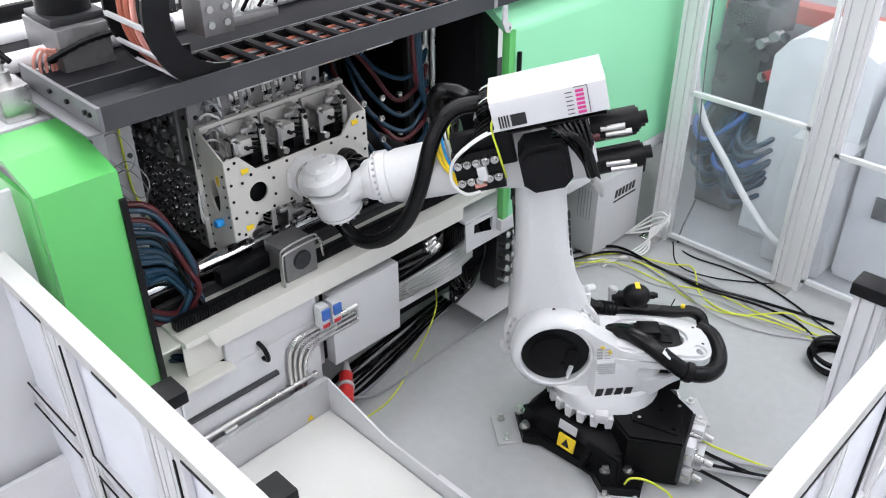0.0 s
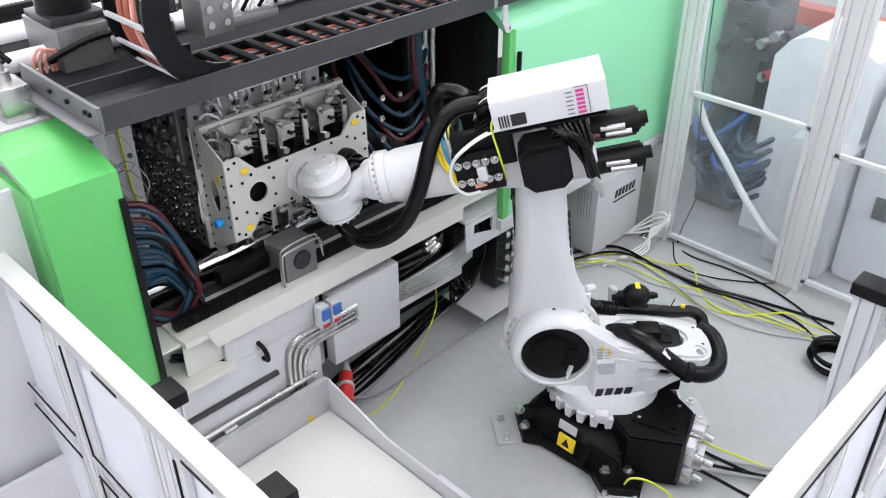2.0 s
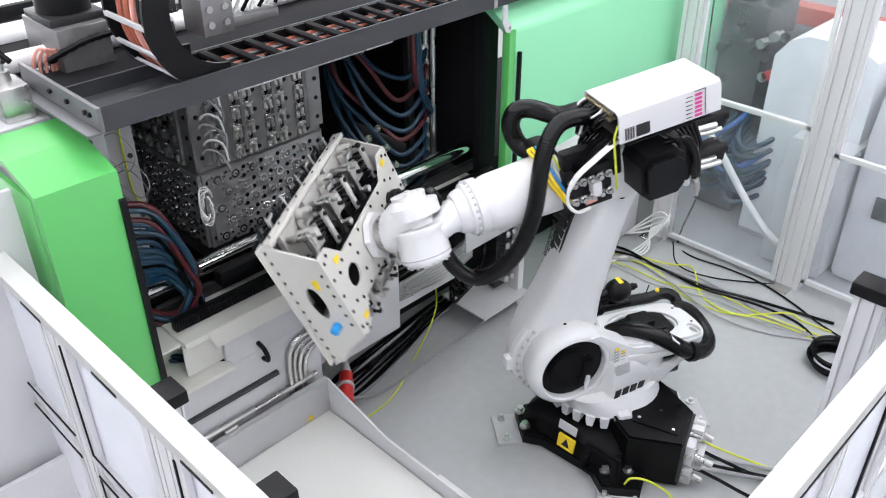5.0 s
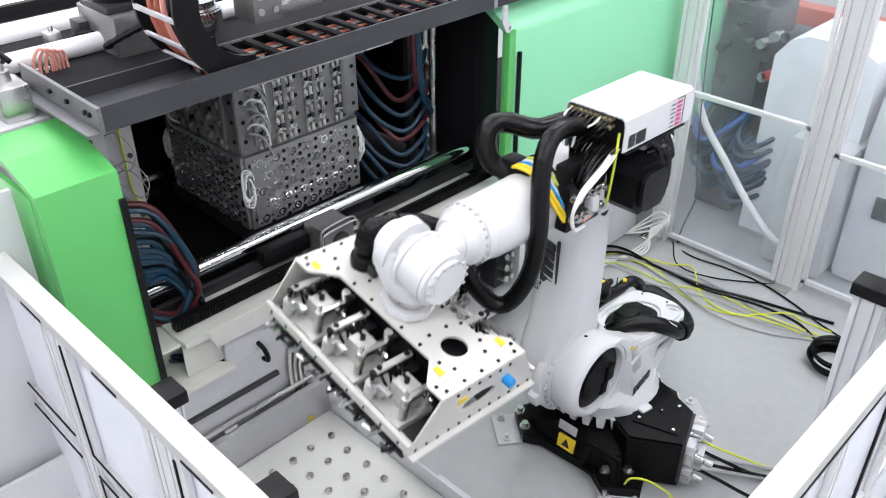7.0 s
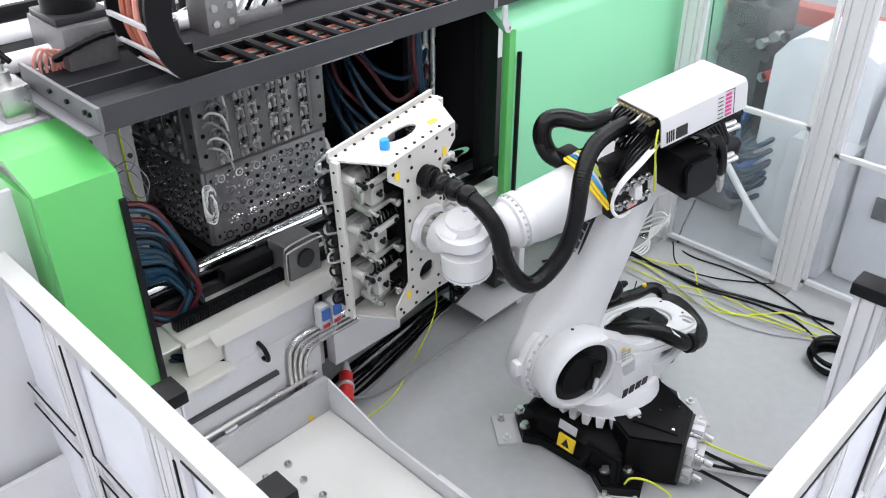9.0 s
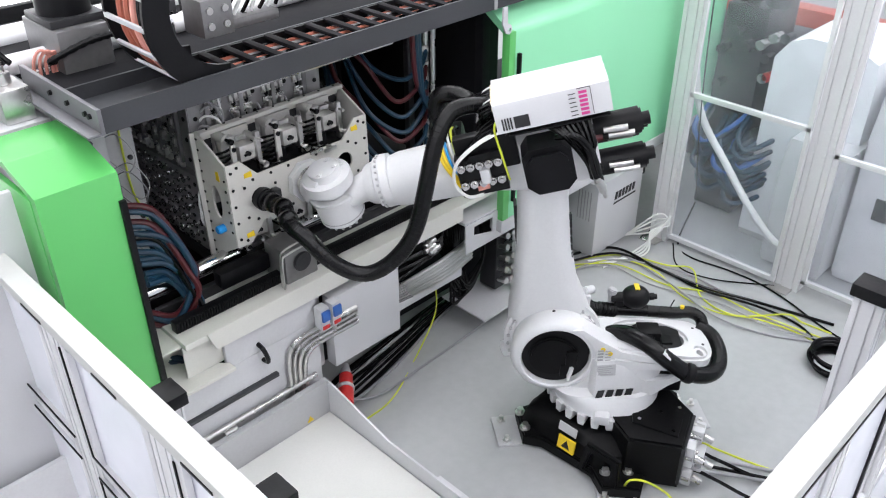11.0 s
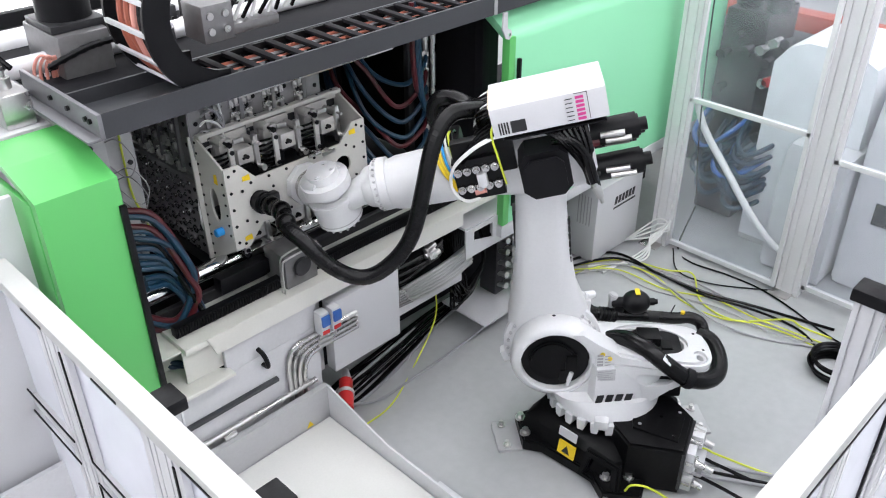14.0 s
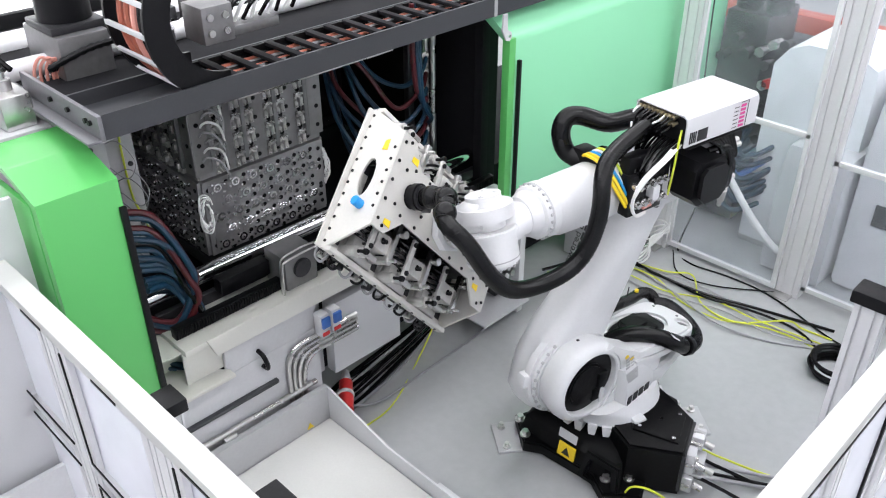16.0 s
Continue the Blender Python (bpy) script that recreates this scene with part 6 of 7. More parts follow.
# ---- the gripper ----
def build_gripper():
    g = thing("gripper", "box-shaped removal gripper of pale plates with black valves and steel arms", "gripper")
    pu, pv, bv, dep = 0.495, 0.245, 0.375, 0.228
    outer = [(-pu, -pv), (-0.40, -pv), (-0.30, -0.14), (0.30, -0.14), (0.40, -pv), (pu, -pv), (pu, pv), (0.40, pv), (0.30, 0.14), (-0.30, 0.14), (-0.40, pv), (-pu, pv)]
    front = part("front_plate", plate(B(), outer, [circle(0.305, 0, 0.06, 24, 1.0, 1.0), circle(-0.305, 0, 0.06, 24, 1.0, 1.0)], 0.014, Matrix.Translation((0, 0, -0.007)), 0.002), PLATE, g, "pale anodised front plate with drilled holes")
    bolt = finish(cyl(B(), (0, 0, 0), (0, 0, -0.004), 0.009, 8), "bolt", BLACK)
    for sx in (-1, 1):
        for x, y in ((0.47, 0.2), (0.47, 0.1), (0.47, 0.0), (0.47, -0.1), (0.47, -0.2), (0.43, 0.22), (0.43, -0.22), (0.34, 0.12), (0.34, -0.12), (0.22, 0.12), (0.22, -0.12), (0.10, 0.12), (0.10, -0.12), (0.20, 0.05), (0.2, -0.05), (0.40, 0.09), (0.40, -0.09)):
            piece("bolt", bolt, front, Matrix.Translation((sx * x, y, -0.008)))
    for x, y in ((0.36, 0.16), (-0.38, -0.15), (0.40, -0.19), (-0.40, 0.19)):
        part("yellow_mark", plate(B(), [(0, 0), (0.05, 0.005), (0.05, 0.03), (0.005, 0.035)], [], 0.002, Matrix.Translation((x - 0.02, y - 0.02, -0.0105))), YELLOW, front)
    # end plates
    for s in (-1, 1):
        tr = [(-pv, 0.0), (-bv, dep), (-bv, dep + 0.02), (bv, dep + 0.02), (bv, dep), (pv, 0.0)]
        end = part("end_plate", plate(B(), tr, [circle(0.0, 0.13, 0.05, 20, 2.0, 0.8)], 0.012, to_axes((s * (pu + 0.002) - (0.012 if s > 0 else 0.0), 0, 0), Y, Z, X), 0.002), PLATE, g, "trapezoid end plate with an oval opening")
        dot = finish(cyl(B(), (0, 0, 0), (s * 0.004, 0, 0), 0.008, 8), "bolt", BLACK)
        for k in range(12):
            piece("bolt", dot, end, Matrix.Translation((s * (pu + 0.002), -0.34 + 0.062 * k, dep + 0.005)))
            if 2 < k < 9:
                piece("bolt", dot, end, Matrix.Translation((s * (pu + 0.002), -0.34 + 0.062 * k, 0.02)))
        part("blue_plug", cyl(B(), (s * pu, -0.15 * s, 0.10), (s * (pu + 0.05), -0.15 * s, 0.10), 0.024, 14, bev=0.004), BRIGHTBLUE, end, "bright blue plastic plug")
        part("yellow_mark", plate(B(), [(0, 0), (0.06, 0.005), (0.055, 0.03), (0.005, 0.035)], [], 0.002, to_axes((s * (pu + 0.004), 0.14 * s, 0.06), Y, Z, X * s if s > 0 else X)), YELLOW, end)
        # flange lip along the back edge
        part("lip", box(B(), (s * pu - 0.03, -bv, dep + 0.02), (s * pu + 0.03, bv, dep + 0.034), 0.003), PLATE, end)
        for k in range(4):
            part("lug", cyl(cyl(B(), (s * 0.43, -0.3 + 0.2 * k, dep + 0.03), (s * 0.43, -0.3 + 0.2 * k, dep + 0.075), 0.022, 10), (s * 0.43, -0.3 + 0.2 * k, dep + 0.075), (s * 0.43, -0.3 + 0.2 * k, dep + 0.10), 0.014, 8), STEEL, end)
    # back plate with long beams
    bm = B()
    box(bm, (-pu, -bv, dep), (pu, -bv + 0.05, dep + 0.02), 0.003)
    box(bm, (-pu, bv - 0.05, dep), (pu, bv, dep + 0.02), 0.003)
    box(bm, (-pu, -0.06, dep), (pu, 0.06, dep + 0.02), 0.003)
    part("back_beam", bm, PLATE, g)
    part("back_plate", box(B(), (-pu + 0.02, -bv + 0.05, dep + 0.004), (pu - 0.02, bv - 0.05, dep + 0.014), 0.002), DARKSTEEL, g)
    for s in (-1, 1):
        part("cross_bar", box(B(), (-pu, s * bv - 0.012, dep - 0.045), (pu, s * bv + 0.012, dep + 0.002), 0.004), PLATE, g, "long pale side bar")
        dot = finish(cyl(B(), (0, 0, 0), (0, s * 0.004, 0), 0.007, 8), "bolt", BLACK)
        for k in range(9):
            piece("bolt", dot, g, Matrix.Translation((-0.44 + 0.11 * k, s * (bv + 0.012), dep - 0.02)))
    part("inner_block", box(B(), (-0.40, -0.11, 0.05), (0.40, 0.11, dep), 0.01), BLACK, g, "black valve block row")
    # six cylinder modules
    rnd = random.Random(8)
    for s in (-1, 1):
        for x in (-0.29, 0.0, 0.29):
            mo = part("cylinder_module", box(B(), (x - 0.055, s * 0.235 - 0.045, 0.085), (x + 0.045, s * 0.235 + 0.045, 0.20), 0.006), CASTALU, g, "grey pneumatic gripping module")
            part("swing_arm", box(B(), (x - 0.085, s * 0.22 - 0.10, 0.068), (x - 0.055, s * 0.22 + 0.12, 0.10), 0.006), STEEL, mo)
            part("cylinder", cyl(cyl(B(), (x - 0.07, s * 0.30, 0.07), (x - 0.07, s * 0.30, 0.19), 0.021, 14, bev=0.004), (x - 0.07, s * 0.30, 0.03), (x - 0.07, s * 0.30, 0.07), 0.009, 10), STEEL, mo)
            part("pin", cyl(cyl(B(), (x - 0.07, s * 0.16, 0.03), (x - 0.07, s * 0.16, 0.2), 0.012, 10), (x - 0.07, s * 0.16, 0.02), (x - 0.07, s * 0.16, 0.045), 0.02, 10), STEEL, mo)
            part("slide_block", box(B(), (x + 0.05, s * 0.27 - 0.05, 0.14), (x + 0.12, s * 0.27 + 0.05, 0.19), 0.005), CASTALU, mo)
            piston = part("piston", cyl(B(), (x + 0.10, s * 0.335, 0.21), (x + 0.10, s * 0.335, 0.115), 0.027, 18, bev=0.004), CASTALU, mo, "pale round piston with a black tip")
            part("tip", cyl(cyl(B(), (x + 0.10, s * 0.335, 0.115), (x + 0.10, s * 0.335, 0.075), 0.009, 8), (x + 0.10, s * 0.335, 0.075), (x + 0.10, s * 0.335, 0.055), 0.016, 12, bev=0.003), BLACK, piston)
            lever = part("lever", box(B(), (x + 0.085, s * 0.225 - 0.10, 0.052), (x + 0.115, s * 0.225 + 0.095, 0.070), 0.004), CASTALU, mo)
            for q in (-0.08, 0.07):
                part("pivot", cyl(B(), (x + 0.10, s * 0.225 + q, 0.074), (x + 0.10, s * 0.225 + q, 0.044), 0.013, 10), BLACK, lever)
            part("support", box(B(), (x - 0.10, s * 0.25 - 0.10, 0.198), (x + 0.12, s * 0.25 + 0.10, dep + 0.005), 0.004), CASTALU, mo)
            part("valve", box(B(), (x + 0.03, s * 0.15 - 0.03, 0.09), (x + 0.10, s * 0.15 + 0.03, 0.16), 0.006), BLACK, mo)
            part("rail", cyl(B(), (x - 0.12, s * 0.19, 0.12), (x + 0.15, s * 0.19, 0.12), 0.009, 10), CHROME, mo)
            part("jaw", box(box(B(), (x + 0.055, s * 0.33 - 0.02, 0.10), (x + 0.10, s * 0.33 + 0.02, 0.145), 0.004), (x - 0.01, s * 0.33 - 0.012, 0.09), (x + 0.055, s * 0.33 + 0.012, 0.11), 0.003), STEEL, mo)
            part("elbow_fitting", cyl(cyl(B(), (x, s * 0.235, 0.085), (x, s * 0.235, 0.06), 0.012, 8), (x, s * 0.235, 0.066), (x + 0.03, s * 0.235, 0.060), 0.008, 8), BLACK, mo)
            part("nut", cyl(B(), (x - 0.07, s * 0.16, 0.066), (x - 0.07, s * 0.16, 0.056), 0.016, 6), STEEL, mo)
            for k in range(7):
                y = s * (0.11 + 0.028 * k)
                part("air_tube", tube(B(), [(x + 0.06, y, 0.15), (x + 0.09, y + s * 0.01, 0.06 + 0.05 * rnd.random()), (x + 0.14, y, 0.10), (x + 0.17, y - s * 0.03, 0.18)], 0.007, 6, 5), RUBBER, mo)
    # parts grippers behind the back plate
    cup = B()
    cyl(cup, (0, 0, 0), (0, 0, 0.05), 0.014, 10)
    cyl(cup, (0, 0, 0.045), (0, 0, 0.075), 0.024, 12, 0.018)
    cup = finish(cup, "suction_cup", STEEL)
    for i in range(8):
        for j in range(6):
            piece("suction_cup", cup, g, Matrix.Translation((-0.42 + 0.12 * i, -0.33 + 0.132 * j, dep + 0.015)))
    for s in (-1, 1):
        for k in range(10):
            x = -0.42 + 0.093 * k
            part("tube_loop", tube(B(), [(x, s * 0.36, dep + 0.03), (x + 0.015, s * (0.40 + 0.02 * rnd.random()), dep + 0.05), (x + 0.04, s * 0.40, dep + 0.075), (x + 0.05, s * 0.35, dep + 0.07)], 0.007, 6, 5), GREYCABLE if k % 2 else BLACK, g)
    for s in (-1, 1):
        rail = part("rear_manifold", box(B(), (-0.46, s * 0.335 - 0.03, dep + 0.034), (0.46, s * 0.335 + 0.03, dep + 0.085), 0.006), BLACK, g, "black manifold rail behind the back plate")
        for k in range(8):
            x = -0.41 + 0.117 * k
            part("fitting", cyl(cyl(B(), (x, s * 0.365, dep + 0.06), (x, s * 0.395, dep + 0.06), 0.014, 10), (x, s * 0.39, dep + 0.06), (x + 0.05, s * 0.398, dep + 0.062), 0.009, 8), STEEL if k % 2 else DARKSTEEL, rail)
        for k in range(5):
            x = -0.40 + 0.19 * k
            part("valve_body", box(B(), (x, s * 0.31 - 0.03, dep + 0.085), (x + 0.09, s * 0.31 + 0.03, dep + 0.115), 0.006), DARKSTEEL if k % 2 else MOULD, rail)
    # hose neck that turns with the gripper
    neck = part("hose_neck", cyl(cyl(B(), (0.305, 0, 0.05), (0.305, 0, -0.05), 0.055, 18), (0.305, 0, -0.03), (0.305, 0, -0.06), 0.065, 18), BLACK, g, "black hose coupling")
    for k in range(3):
        part("coupling_ring", cyl(B(), (0.30, 0, -0.06 - 0.002 * k), (0.30, 0, -0.075), 0.058, 18), DARKSTEEL, neck)
    part("sensor", box(B(), (0.20, -0.03, -0.06), (0.25, 0.03, -0.008), 0.006), DARKSTEEL, g)
    for x, y in ((-0.20, 0.13), (-0.10, 0.15)):
        part("bracket", box(box(B(), (x, y, -0.05), (x + 0.02, y + 0.02, 0.0), 0.003), (x - 0.02, y, -0.06), (x + 0.07, y + 0.02, -0.045), 0.003), STEEL, g)
    return g


# ---- the supply hose: rigid rings along a bending line ----
HOSE_RINGS = 72
# how the hose hangs at rest: share of the way from forearm to gripper, metres to its side, and height over its upper end
HANG_PICK = [(0.15, 0.08, -0.02), (0.24, 0.17, -0.18), (0.29, 0.22, -0.43), (0.46, 0.22, -0.72), (0.8, 0.22, -0.91), (1.06, 0.22, -0.84), (1.15, 0.18, -0.67), (1.12, 0.1, -0.54)]
HANG_DROP = [(0.17, 0.1, 0.07), (0.26, 0.2, -0.08), (0.24, 0.2, -0.4), (0.26, 0.16, -0.69), (0.35, 0.1, -0.85), (0.48, 0.04, -0.69), (0.56, -0.03, -0.48), (0.7, -0.06, -0.39)]
HANG_WAIT = [(0.22, 0.08, -0.02), (0.36, 0.17, -0.13), (0.41, 0.22, -0.33), (0.48, 0.22, -0.54), (0.67, 0.22, -0.68), (0.83, 0.22, -0.5), (0.86, 0.18, -0.33), (0.96, 0.1, -0.19)]
HANG_TURNED = [(0.14, 0.08, 0.03), (0.23, 0.17, -0.11), (0.28, 0.22, -0.34), (0.36, 0.22, -0.66), (0.57, 0.22, -0.86), (0.76, 0.22, -0.77), (0.88, 0.18, -0.64), (0.97, 0.1, -0.6)]
HANG_LAST = [(0.22, 0.08, -0.06), (0.34, 0.17, -0.12), (0.37, 0.22, -0.31), (0.47, 0.22, -0.56), (0.76, 0.22, -0.6), (0.91, 0.22, -0.46), (1.0, 0.18, -0.27), (1.07, 0.1, -0.17)]
HANGS = [(0.0, HANG_PICK), (4.25, HANG_PICK), (6.0, HANG_DROP), (6.75, HANG_DROP), (7.6, HANG_WAIT), (9.3, HANG_WAIT), (10.8, HANG_TURNED), (15.2, HANG_TURNED), (15.8, HANG_LAST), (16.01, HANG_LAST)]


def hang_at(t):
    i = max(k for k in range(len(HANGS) - 1) if HANGS[k][0] <= t + 1e-9)
    (t0, a), (t1, b) = HANGS[i], HANGS[i + 1]
    w = (t - t0) / (t1 - t0)
    w = w * w * (3 - 2 * w)
    return [[m + (n - m) * w for m, n in zip(p, q)] for p, q in zip(a, b)]


def hose_line(f, t):
    """Points and directions along the hose for one pose of the robot."""
    fo, gr = f["forearm"], f["gripper"]
    p0 = fo @ Vector((0.28, 0.10, 0.30))
    p3 = gr @ Vector((0.303, 0, -0.03))
    out = -Vector(gr.col[2][:3])
    stub = p3 + 0.19 * out
    way = stub - p0
    way.z = 0
    side = Z.cross(way).normalized()
    pts = [p0 - 0.05 * (fo.to_3x3() @ Vector((1, 0, 0)))] + [p0 + h * way + b * side + Vector((0, 0, z)) for h, b, z in hang_at(t)] + [stub, p3 + 0.09 * out, p3]
    pts = smooth_path(pts, 14)
    for _ in range(30):
        pts = [pts[0]] + [(a + 2 * b + c) / 4 for a, b, c in zip(pts, pts[1:], pts[2:])] + [pts[-1]]
    cum = [0.0]
    for p, q in zip(pts, pts[1:]):
        cum.append(cum[-1] + (q - p).length)
    line, j = [], 0
    for k in range(HOSE_RINGS):
        s = cum[-1] * k / (HOSE_RINGS - 1)
        while j < len(pts) - 2 and cum[j + 1] < s:
            j += 1
        w = (s - cum[j]) / max(1e-9, cum[j + 1] - cum[j])
        d = (pts[min(j + 3, len(pts) - 1)] - pts[max(j - 2, 0)]).normalized()
        line.append((pts[j].lerp(pts[j + 1], w), d))
    return line


def build_hose(robot):
    bm = B()
    rings = []
    for i in range(9):
        z = -0.030 + 0.0075 * i
        rr = 0.042 + (0.0024 if i % 2 else 0)
        rings.append([(rr * math.cos(a), rr * math.sin(a), z) for a in [math.tau * k / 16 for k in range(16)]])
    loft(bm, rings)
    ball(bm, (0, 0, 0), 0.0425, seg=12)
    me = finish(bm, "hose_ring", RUBBER)
    bm = ball(B(), (0, 0, 0), 0.056, seg=20)
    cyl(bm, (0, 0, -0.045), (0, 0, 0.045), 0.043, 18, bev=0.004)
    bead = finish(bm, "hose_ring", RUBBER)
    return [piece("hose_ring", bead if k in (62, 65, 68) else me, robot) for k in range(HOSE_RINGS)]


# ---- parts on the belt ----
def build_mouldings():
    bm = B()
    plate(bm, circle(0, 0, 0.022, 14), [circle(0, 0, 0.012, 10)], 0.02, None, 0.003)
    cyl(bm, (0, 0, 0.0), (0, 0, 0.006), 0.013, 10)
    me = finish(bm, "body", STEEL)
    rnd = random.Random(2)
    obs = []
    for i in range(6):
        for j in range(7):
            t = tagged(new("moulded_cap", me), "small shiny round moulded cap on the white belt", "moulded part", "moulded caps on the belt")
            obs.append((t, Vector((-1.48 - 0.138 * i + 0.012 * rnd.random(), 0.93 - 0.158 * j + (0.0 if i % 2 else -0.012) + 0.012 * rnd.random(), 0.252)), rnd.random() * 360))
    return obs


# ---- motions ----
# time, turn of column, lean of link arm, rise of forearm, long axis of the gripper, its reach direction
POSE_PICK = (131.59, 6.1, -14.03, (1, 0, 0), (0, 1, -0.03))
POSE_PICK_TURNED = (131.73, 6.11, -14.14, (-1.0, -0.017, 0.009), (-0.018, 0.998, -0.054))
POSE_DROP = (182.74, 11.37, -5.16, (-0.057, 0.998, -0.004), (-0.102, -0.01, -0.995))
POSE_WAIT = (164.95, -20.38, -9.6, (-0.099, -0.082, 0.992), (-0.099, 0.992, 0.073))
POSE_LAST = (170.78, -24.21, 0.07, (-0.632, 0.112, 0.767), (-0.176, 0.943, -0.283))

ARM_KEYS = [
    (0.0, POSE_PICK), (4.25, POSE_PICK),
    (4.5, (135.3, 2.6, -15.6, (1, 0.03, 0.01), (-0.04, 1, 0.03))),
    (4.8, (146, -8, -13, (0.97, 0.2, 0.05), (-0.2, 0.97, -0.1))),
    (5.2, (164, -15, -7, (0.65, 0.75, 0.1), (-0.5, 0.55, -0.6))),
    (5.6, (176, -4, -2, (0.15, 0.98, 0.1), (-0.25, 0.2, -0.94))),
    (5.95, (181, 7, -2, (0, 1, 0.03), (-0.1, 0.03, -0.99))),
    (6.25, POSE_DROP), (6.75, POSE_DROP),
    (6.9, (181.01, 6.85, 0.18, (0.025, 0.998, 0.052), (-0.054, 0.053, -0.997))),
    (7.1, (177.02, -4.56, 0.87, (0.05, 0.933, 0.355), (-0.053, 0.358, -0.932))),
    (7.3, (170.89, -17.68, 1.15, (0.114, 0.741, 0.662), (-0.097, 0.671, -0.735))),
    (7.5, (167.81, -20.52, -4.24, (0.011, 0.297, 0.955), (-0.045, 0.954, -0.296))),
    (7.75, POSE_WAIT), (9.3, POSE_WAIT),
    (9.8, (158, -19, -10, (-0.7, -0.2, 0.7), (-0.1, 0.98, 0.05))),
    (10.3, (146, -9, -13, (-1, 0, 0.05), (0, 1, 0))),
    (10.8, (135.3, 2.6, -15, (-1, -0.03, 0), (-0.03, 1, 0.0))),
    (11.1, POSE_PICK_TURNED), (15.05, POSE_PICK_TURNED),
    (15.2, (135.30, 2.59, -15.66, (-0.999, -0.039, -0.018), (-0.04, 0.998, 0.042))),
    (15.3, (139.64, -1.37, -14.13, (-0.999, -0.042, 0.025), (-0.041, 0.999, 0.027))),
    (15.5, (152.05, -10.28, -11.42, (-0.885, -0.123, 0.449), (-0.103, 0.992, 0.069))),
    (15.7, (161.5, -20.8, -7.0, (-0.46, -0.10, 0.88), (-0.21, 0.975, 0.0))),
    (16.0, POSE_LAST),
]

# time, slide of the mould along the tie bars, turn of the mould block
MOULD_KEYS = [(0.0, 0.0, 0), (4.6, 0.0, 0), (6.2, 0.0, 0), (6.35, 0.01, 0), (6.5, 0.07, 0), (6.75, 0.20, 0), (7.0, 0.285, 0), (7.3, 0.29, 0), (7.4, 0.29, -3), (7.5, 0.29, -15), (7.6, 0.29, -32),
              (7.7, 0.29, -48), (7.8, 0.29, -64), (7.9, 0.29, -79), (8.0, 0.29, -88), (8.1, 0.29, -90), (8.3, 0.27, -90), (8.5, 0.19, -90), (8.75, 0.09, -90), (9.0, 0.025, -90), (9.3, 0.0, -90), (16.0, 0.0, -90)]


def turned(pose_row):
    """Rotation of the gripper as a quaternion."""
    u, n = Vector(pose_row[3]).normalized(), Vector(pose_row[4])
    n = (n - u * u.dot(n)).normalized()
    return Matrix((u, n.cross(u), n)).transposed().to_quaternion()


def arm_at(t):
    """The robot's pose between two keys, with speeds that match from key to key."""
    ks = ARM_KEYS
    i = max(k for k in range(len(ks) - 1) if ks[k][0] <= t + 1e-9)
    (t0, a), (t1, b) = ks[i], ks[i + 1]
    w = min(1.0, max(0.0, (t - t0) / (t1 - t0)))

    def slope(j, c):
        if j <= 0 or j >= len(ks) - 1:
            return 0.0
        l, m = (ks[j][1][c] - ks[j - 1][1][c]) / (ks[j][0] - ks[j - 1][0]), (ks[j + 1][1][c] - ks[j][1][c]) / (ks[j + 1][0] - ks[j][0])
        return 0.0 if l * m <= 0 else 2 * l * m / (l + m)

    out = []
    for c in range(3):
        h = t1 - t0
        w2, w3 = w * w, w ** 3
        out.append((2 * w3 - 3 * w2 + 1) * a[c] + (w3 - 2 * w2 + w) * h * slope(i, c) + (3 * w2 - 2 * w3) * b[c] + (w3 - w2) * h * slope(i + 1, c))
    still_before = i == 0 or ks[i - 1][1] == a
    still_after = i + 2 >= len(ks) or ks[i + 2][1] == b
    e = w
    if still_before and still_after:
        e = 3 * w * w - 2 * w ** 3
    elif still_before:
        e = w * w * (1.5 - 0.5 * w)
    elif still_after:
        v = 1 - w
        e = 1 - v * v * (1.5 - 0.5 * v)
    qa, qb = turned(a), turned(b)
    qb.make_compatible(qa)
    q = qa.slerp(qb, e)
    m = q.to_matrix()
    return robot_frames(*out, m.col[0].copy(), m.col[2].copy())


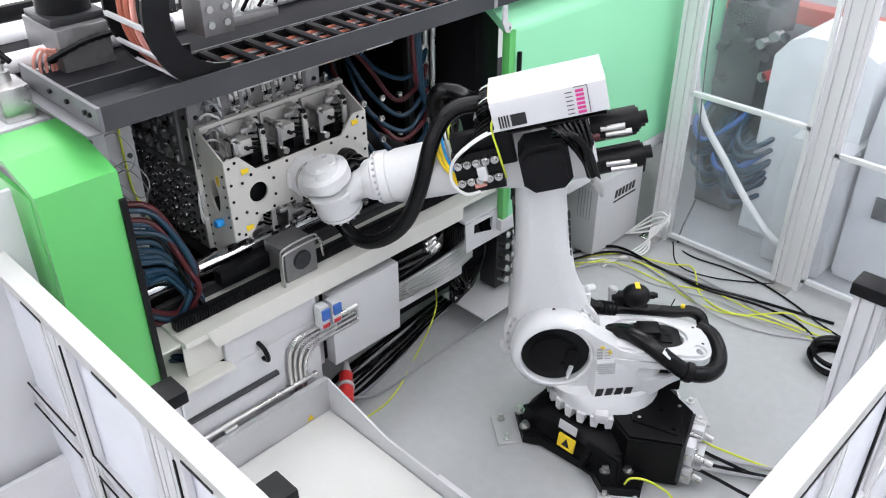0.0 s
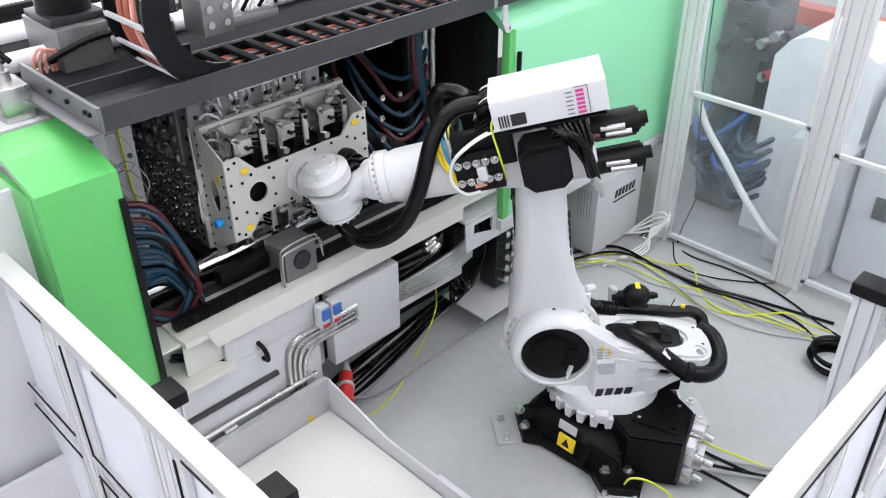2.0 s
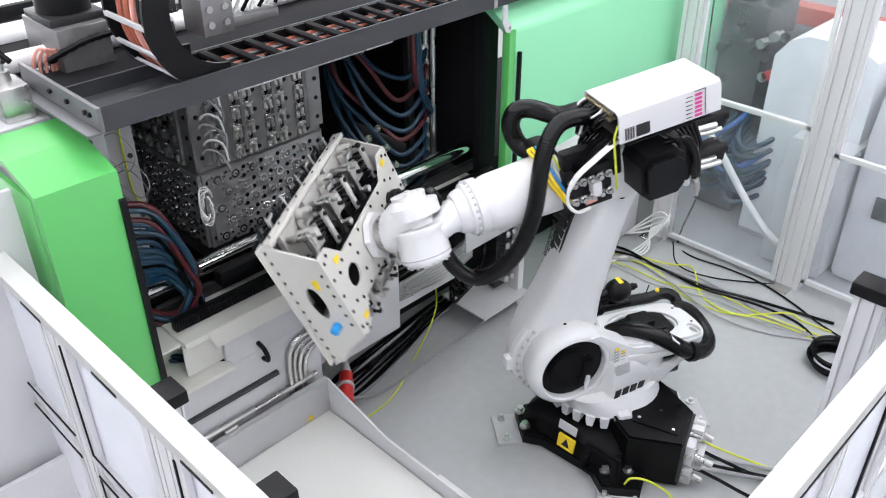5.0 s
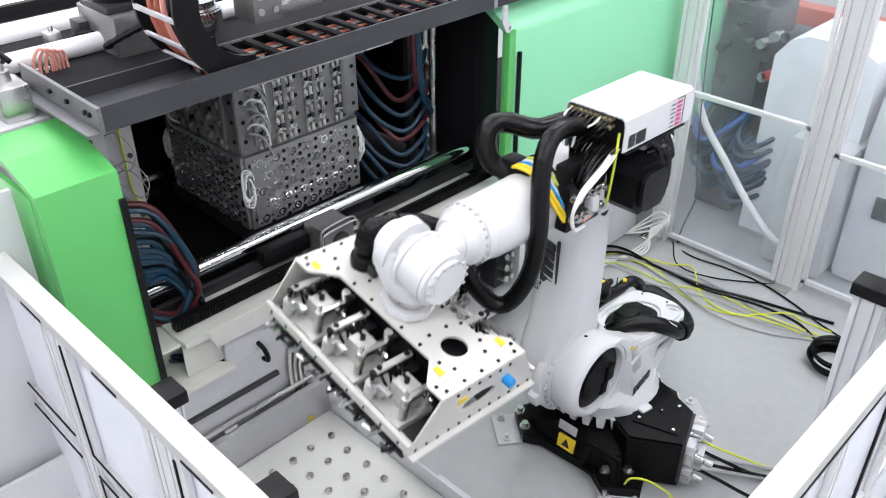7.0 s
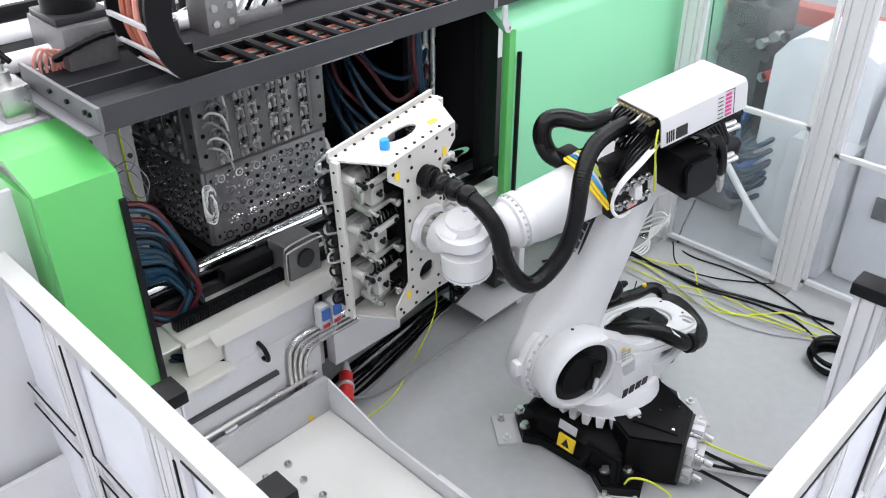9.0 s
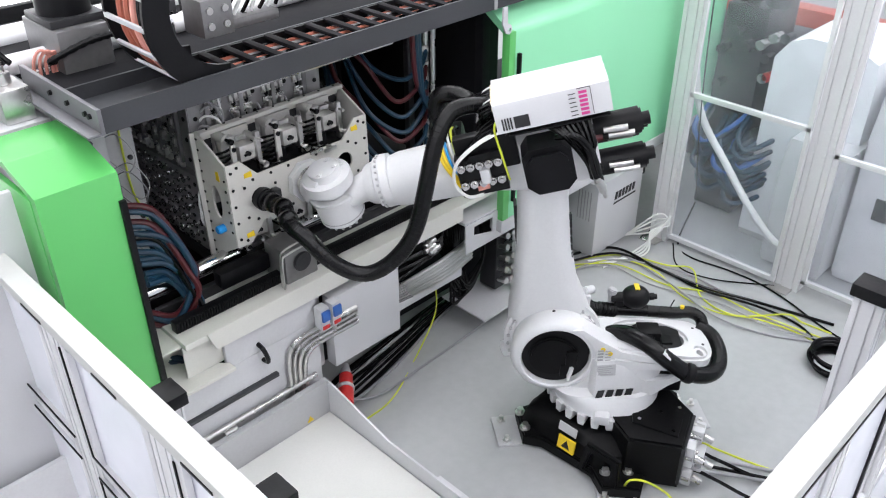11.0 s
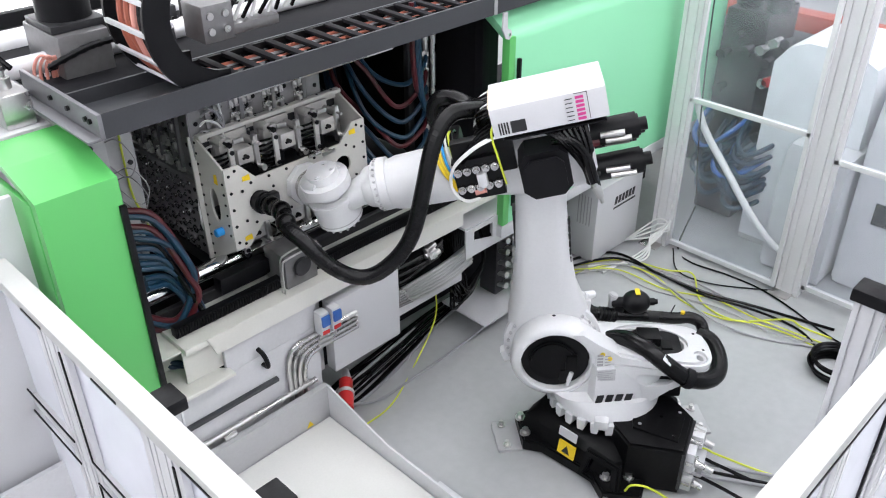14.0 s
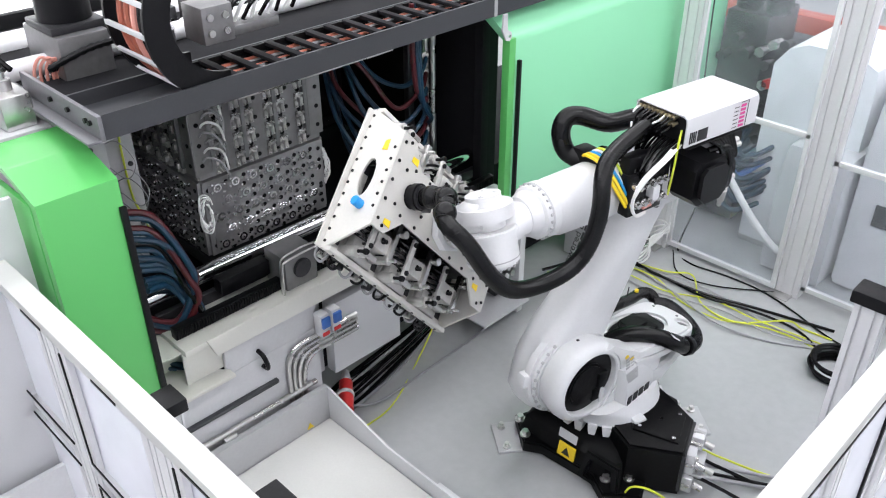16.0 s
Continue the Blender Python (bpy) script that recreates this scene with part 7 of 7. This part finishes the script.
def moments():
    """Times at which the moving things are keyed: dense while the arm moves."""
    ts = {0.0, 16.0}
    for (t0, a), (t1, b) in zip(ARM_KEYS, ARM_KEYS[1:]):
        if a == b:
            ts |= {t0, t1}
        else:
            n = max(2, round((t1 - t0) / 0.05))
            ts |= {round(t0 + (t1 - t0) * k / n, 3) for k in range(n + 1)}
    return sorted(ts)


def motions():
    ts = moments()
    poses = [(t, arm_at(t)) for t in ts]
    for name, ob in LINKS.items():
        walk(ob, [(t, f[name]) for t, f in poses])
    walk(GRIPPER, [(t, f["gripper"]) for t, f in poses])
    lines = [(t, hose_line(f, t)) for t, f in poses]
    for k, ob in enumerate(HOSE):
        rows = []
        for t, line in lines:
            p, d = line[k]
            rows.append((t, Matrix.Translation(p) @ d.to_track_quat("Z", "Y").to_matrix().to_4x4()))
        walk(ob, rows)
    walk(CUBE, [(t, pose(-1.17 + s, 2.19, 0, 0, 0, a)) for t, s, a in MOULD_KEYS])
    walk(CARRIAGE, [(t, pose(s, 0, 0)) for t, s, a in MOULD_KEYS])
    walk(scene.objects["energy_chain_bend"], [(t, pose(s * 0.5, 0, 0)) for t, s, a in MOULD_KEYS])
    # caps ride in the gripper, drop on the belt and leave with it
    loose = arm_at(6.5)["gripper"].inverted()
    for k, (ob, p, a) in enumerate(MOULDINGS):
        spin = pose(0, 0, 0, 0, 0, a)
        held = loose @ Matrix.Translation((p.x, p.y, 0.0)) @ spin
        held.translation.z = 0.30
        drop = 6.45 + 0.02 * (k % 7)
        rows = [(t, f["gripper"] @ held) for t, f in poses if t < drop]
        rest = Matrix.Translation(p) @ spin
        rows += [(drop + 0.3, rest), (6.95, rest)]
        for t in (7.4, 8.2, 9.0, 10.0, 11.0, 13.0, 16.0):
            rows.append((t, Matrix.Translation((-0.157 * min(t - 6.95, 6.05), 0, 0)) @ rest))
        walk(ob, rows)


build_hall()
build_machine()
build_tray_and_drive()
build_top_gear()
CARRIAGE = build_carriage()
CUBE = build_cube()
build_fences()
build_parts_tray()
build_background()
build_cables()
ROBOT_THING, LINKS = build_robot()
GRIPPER = build_gripper()
HOSE = build_hose(ROBOT_THING)
MOULDINGS = build_mouldings()
motions()
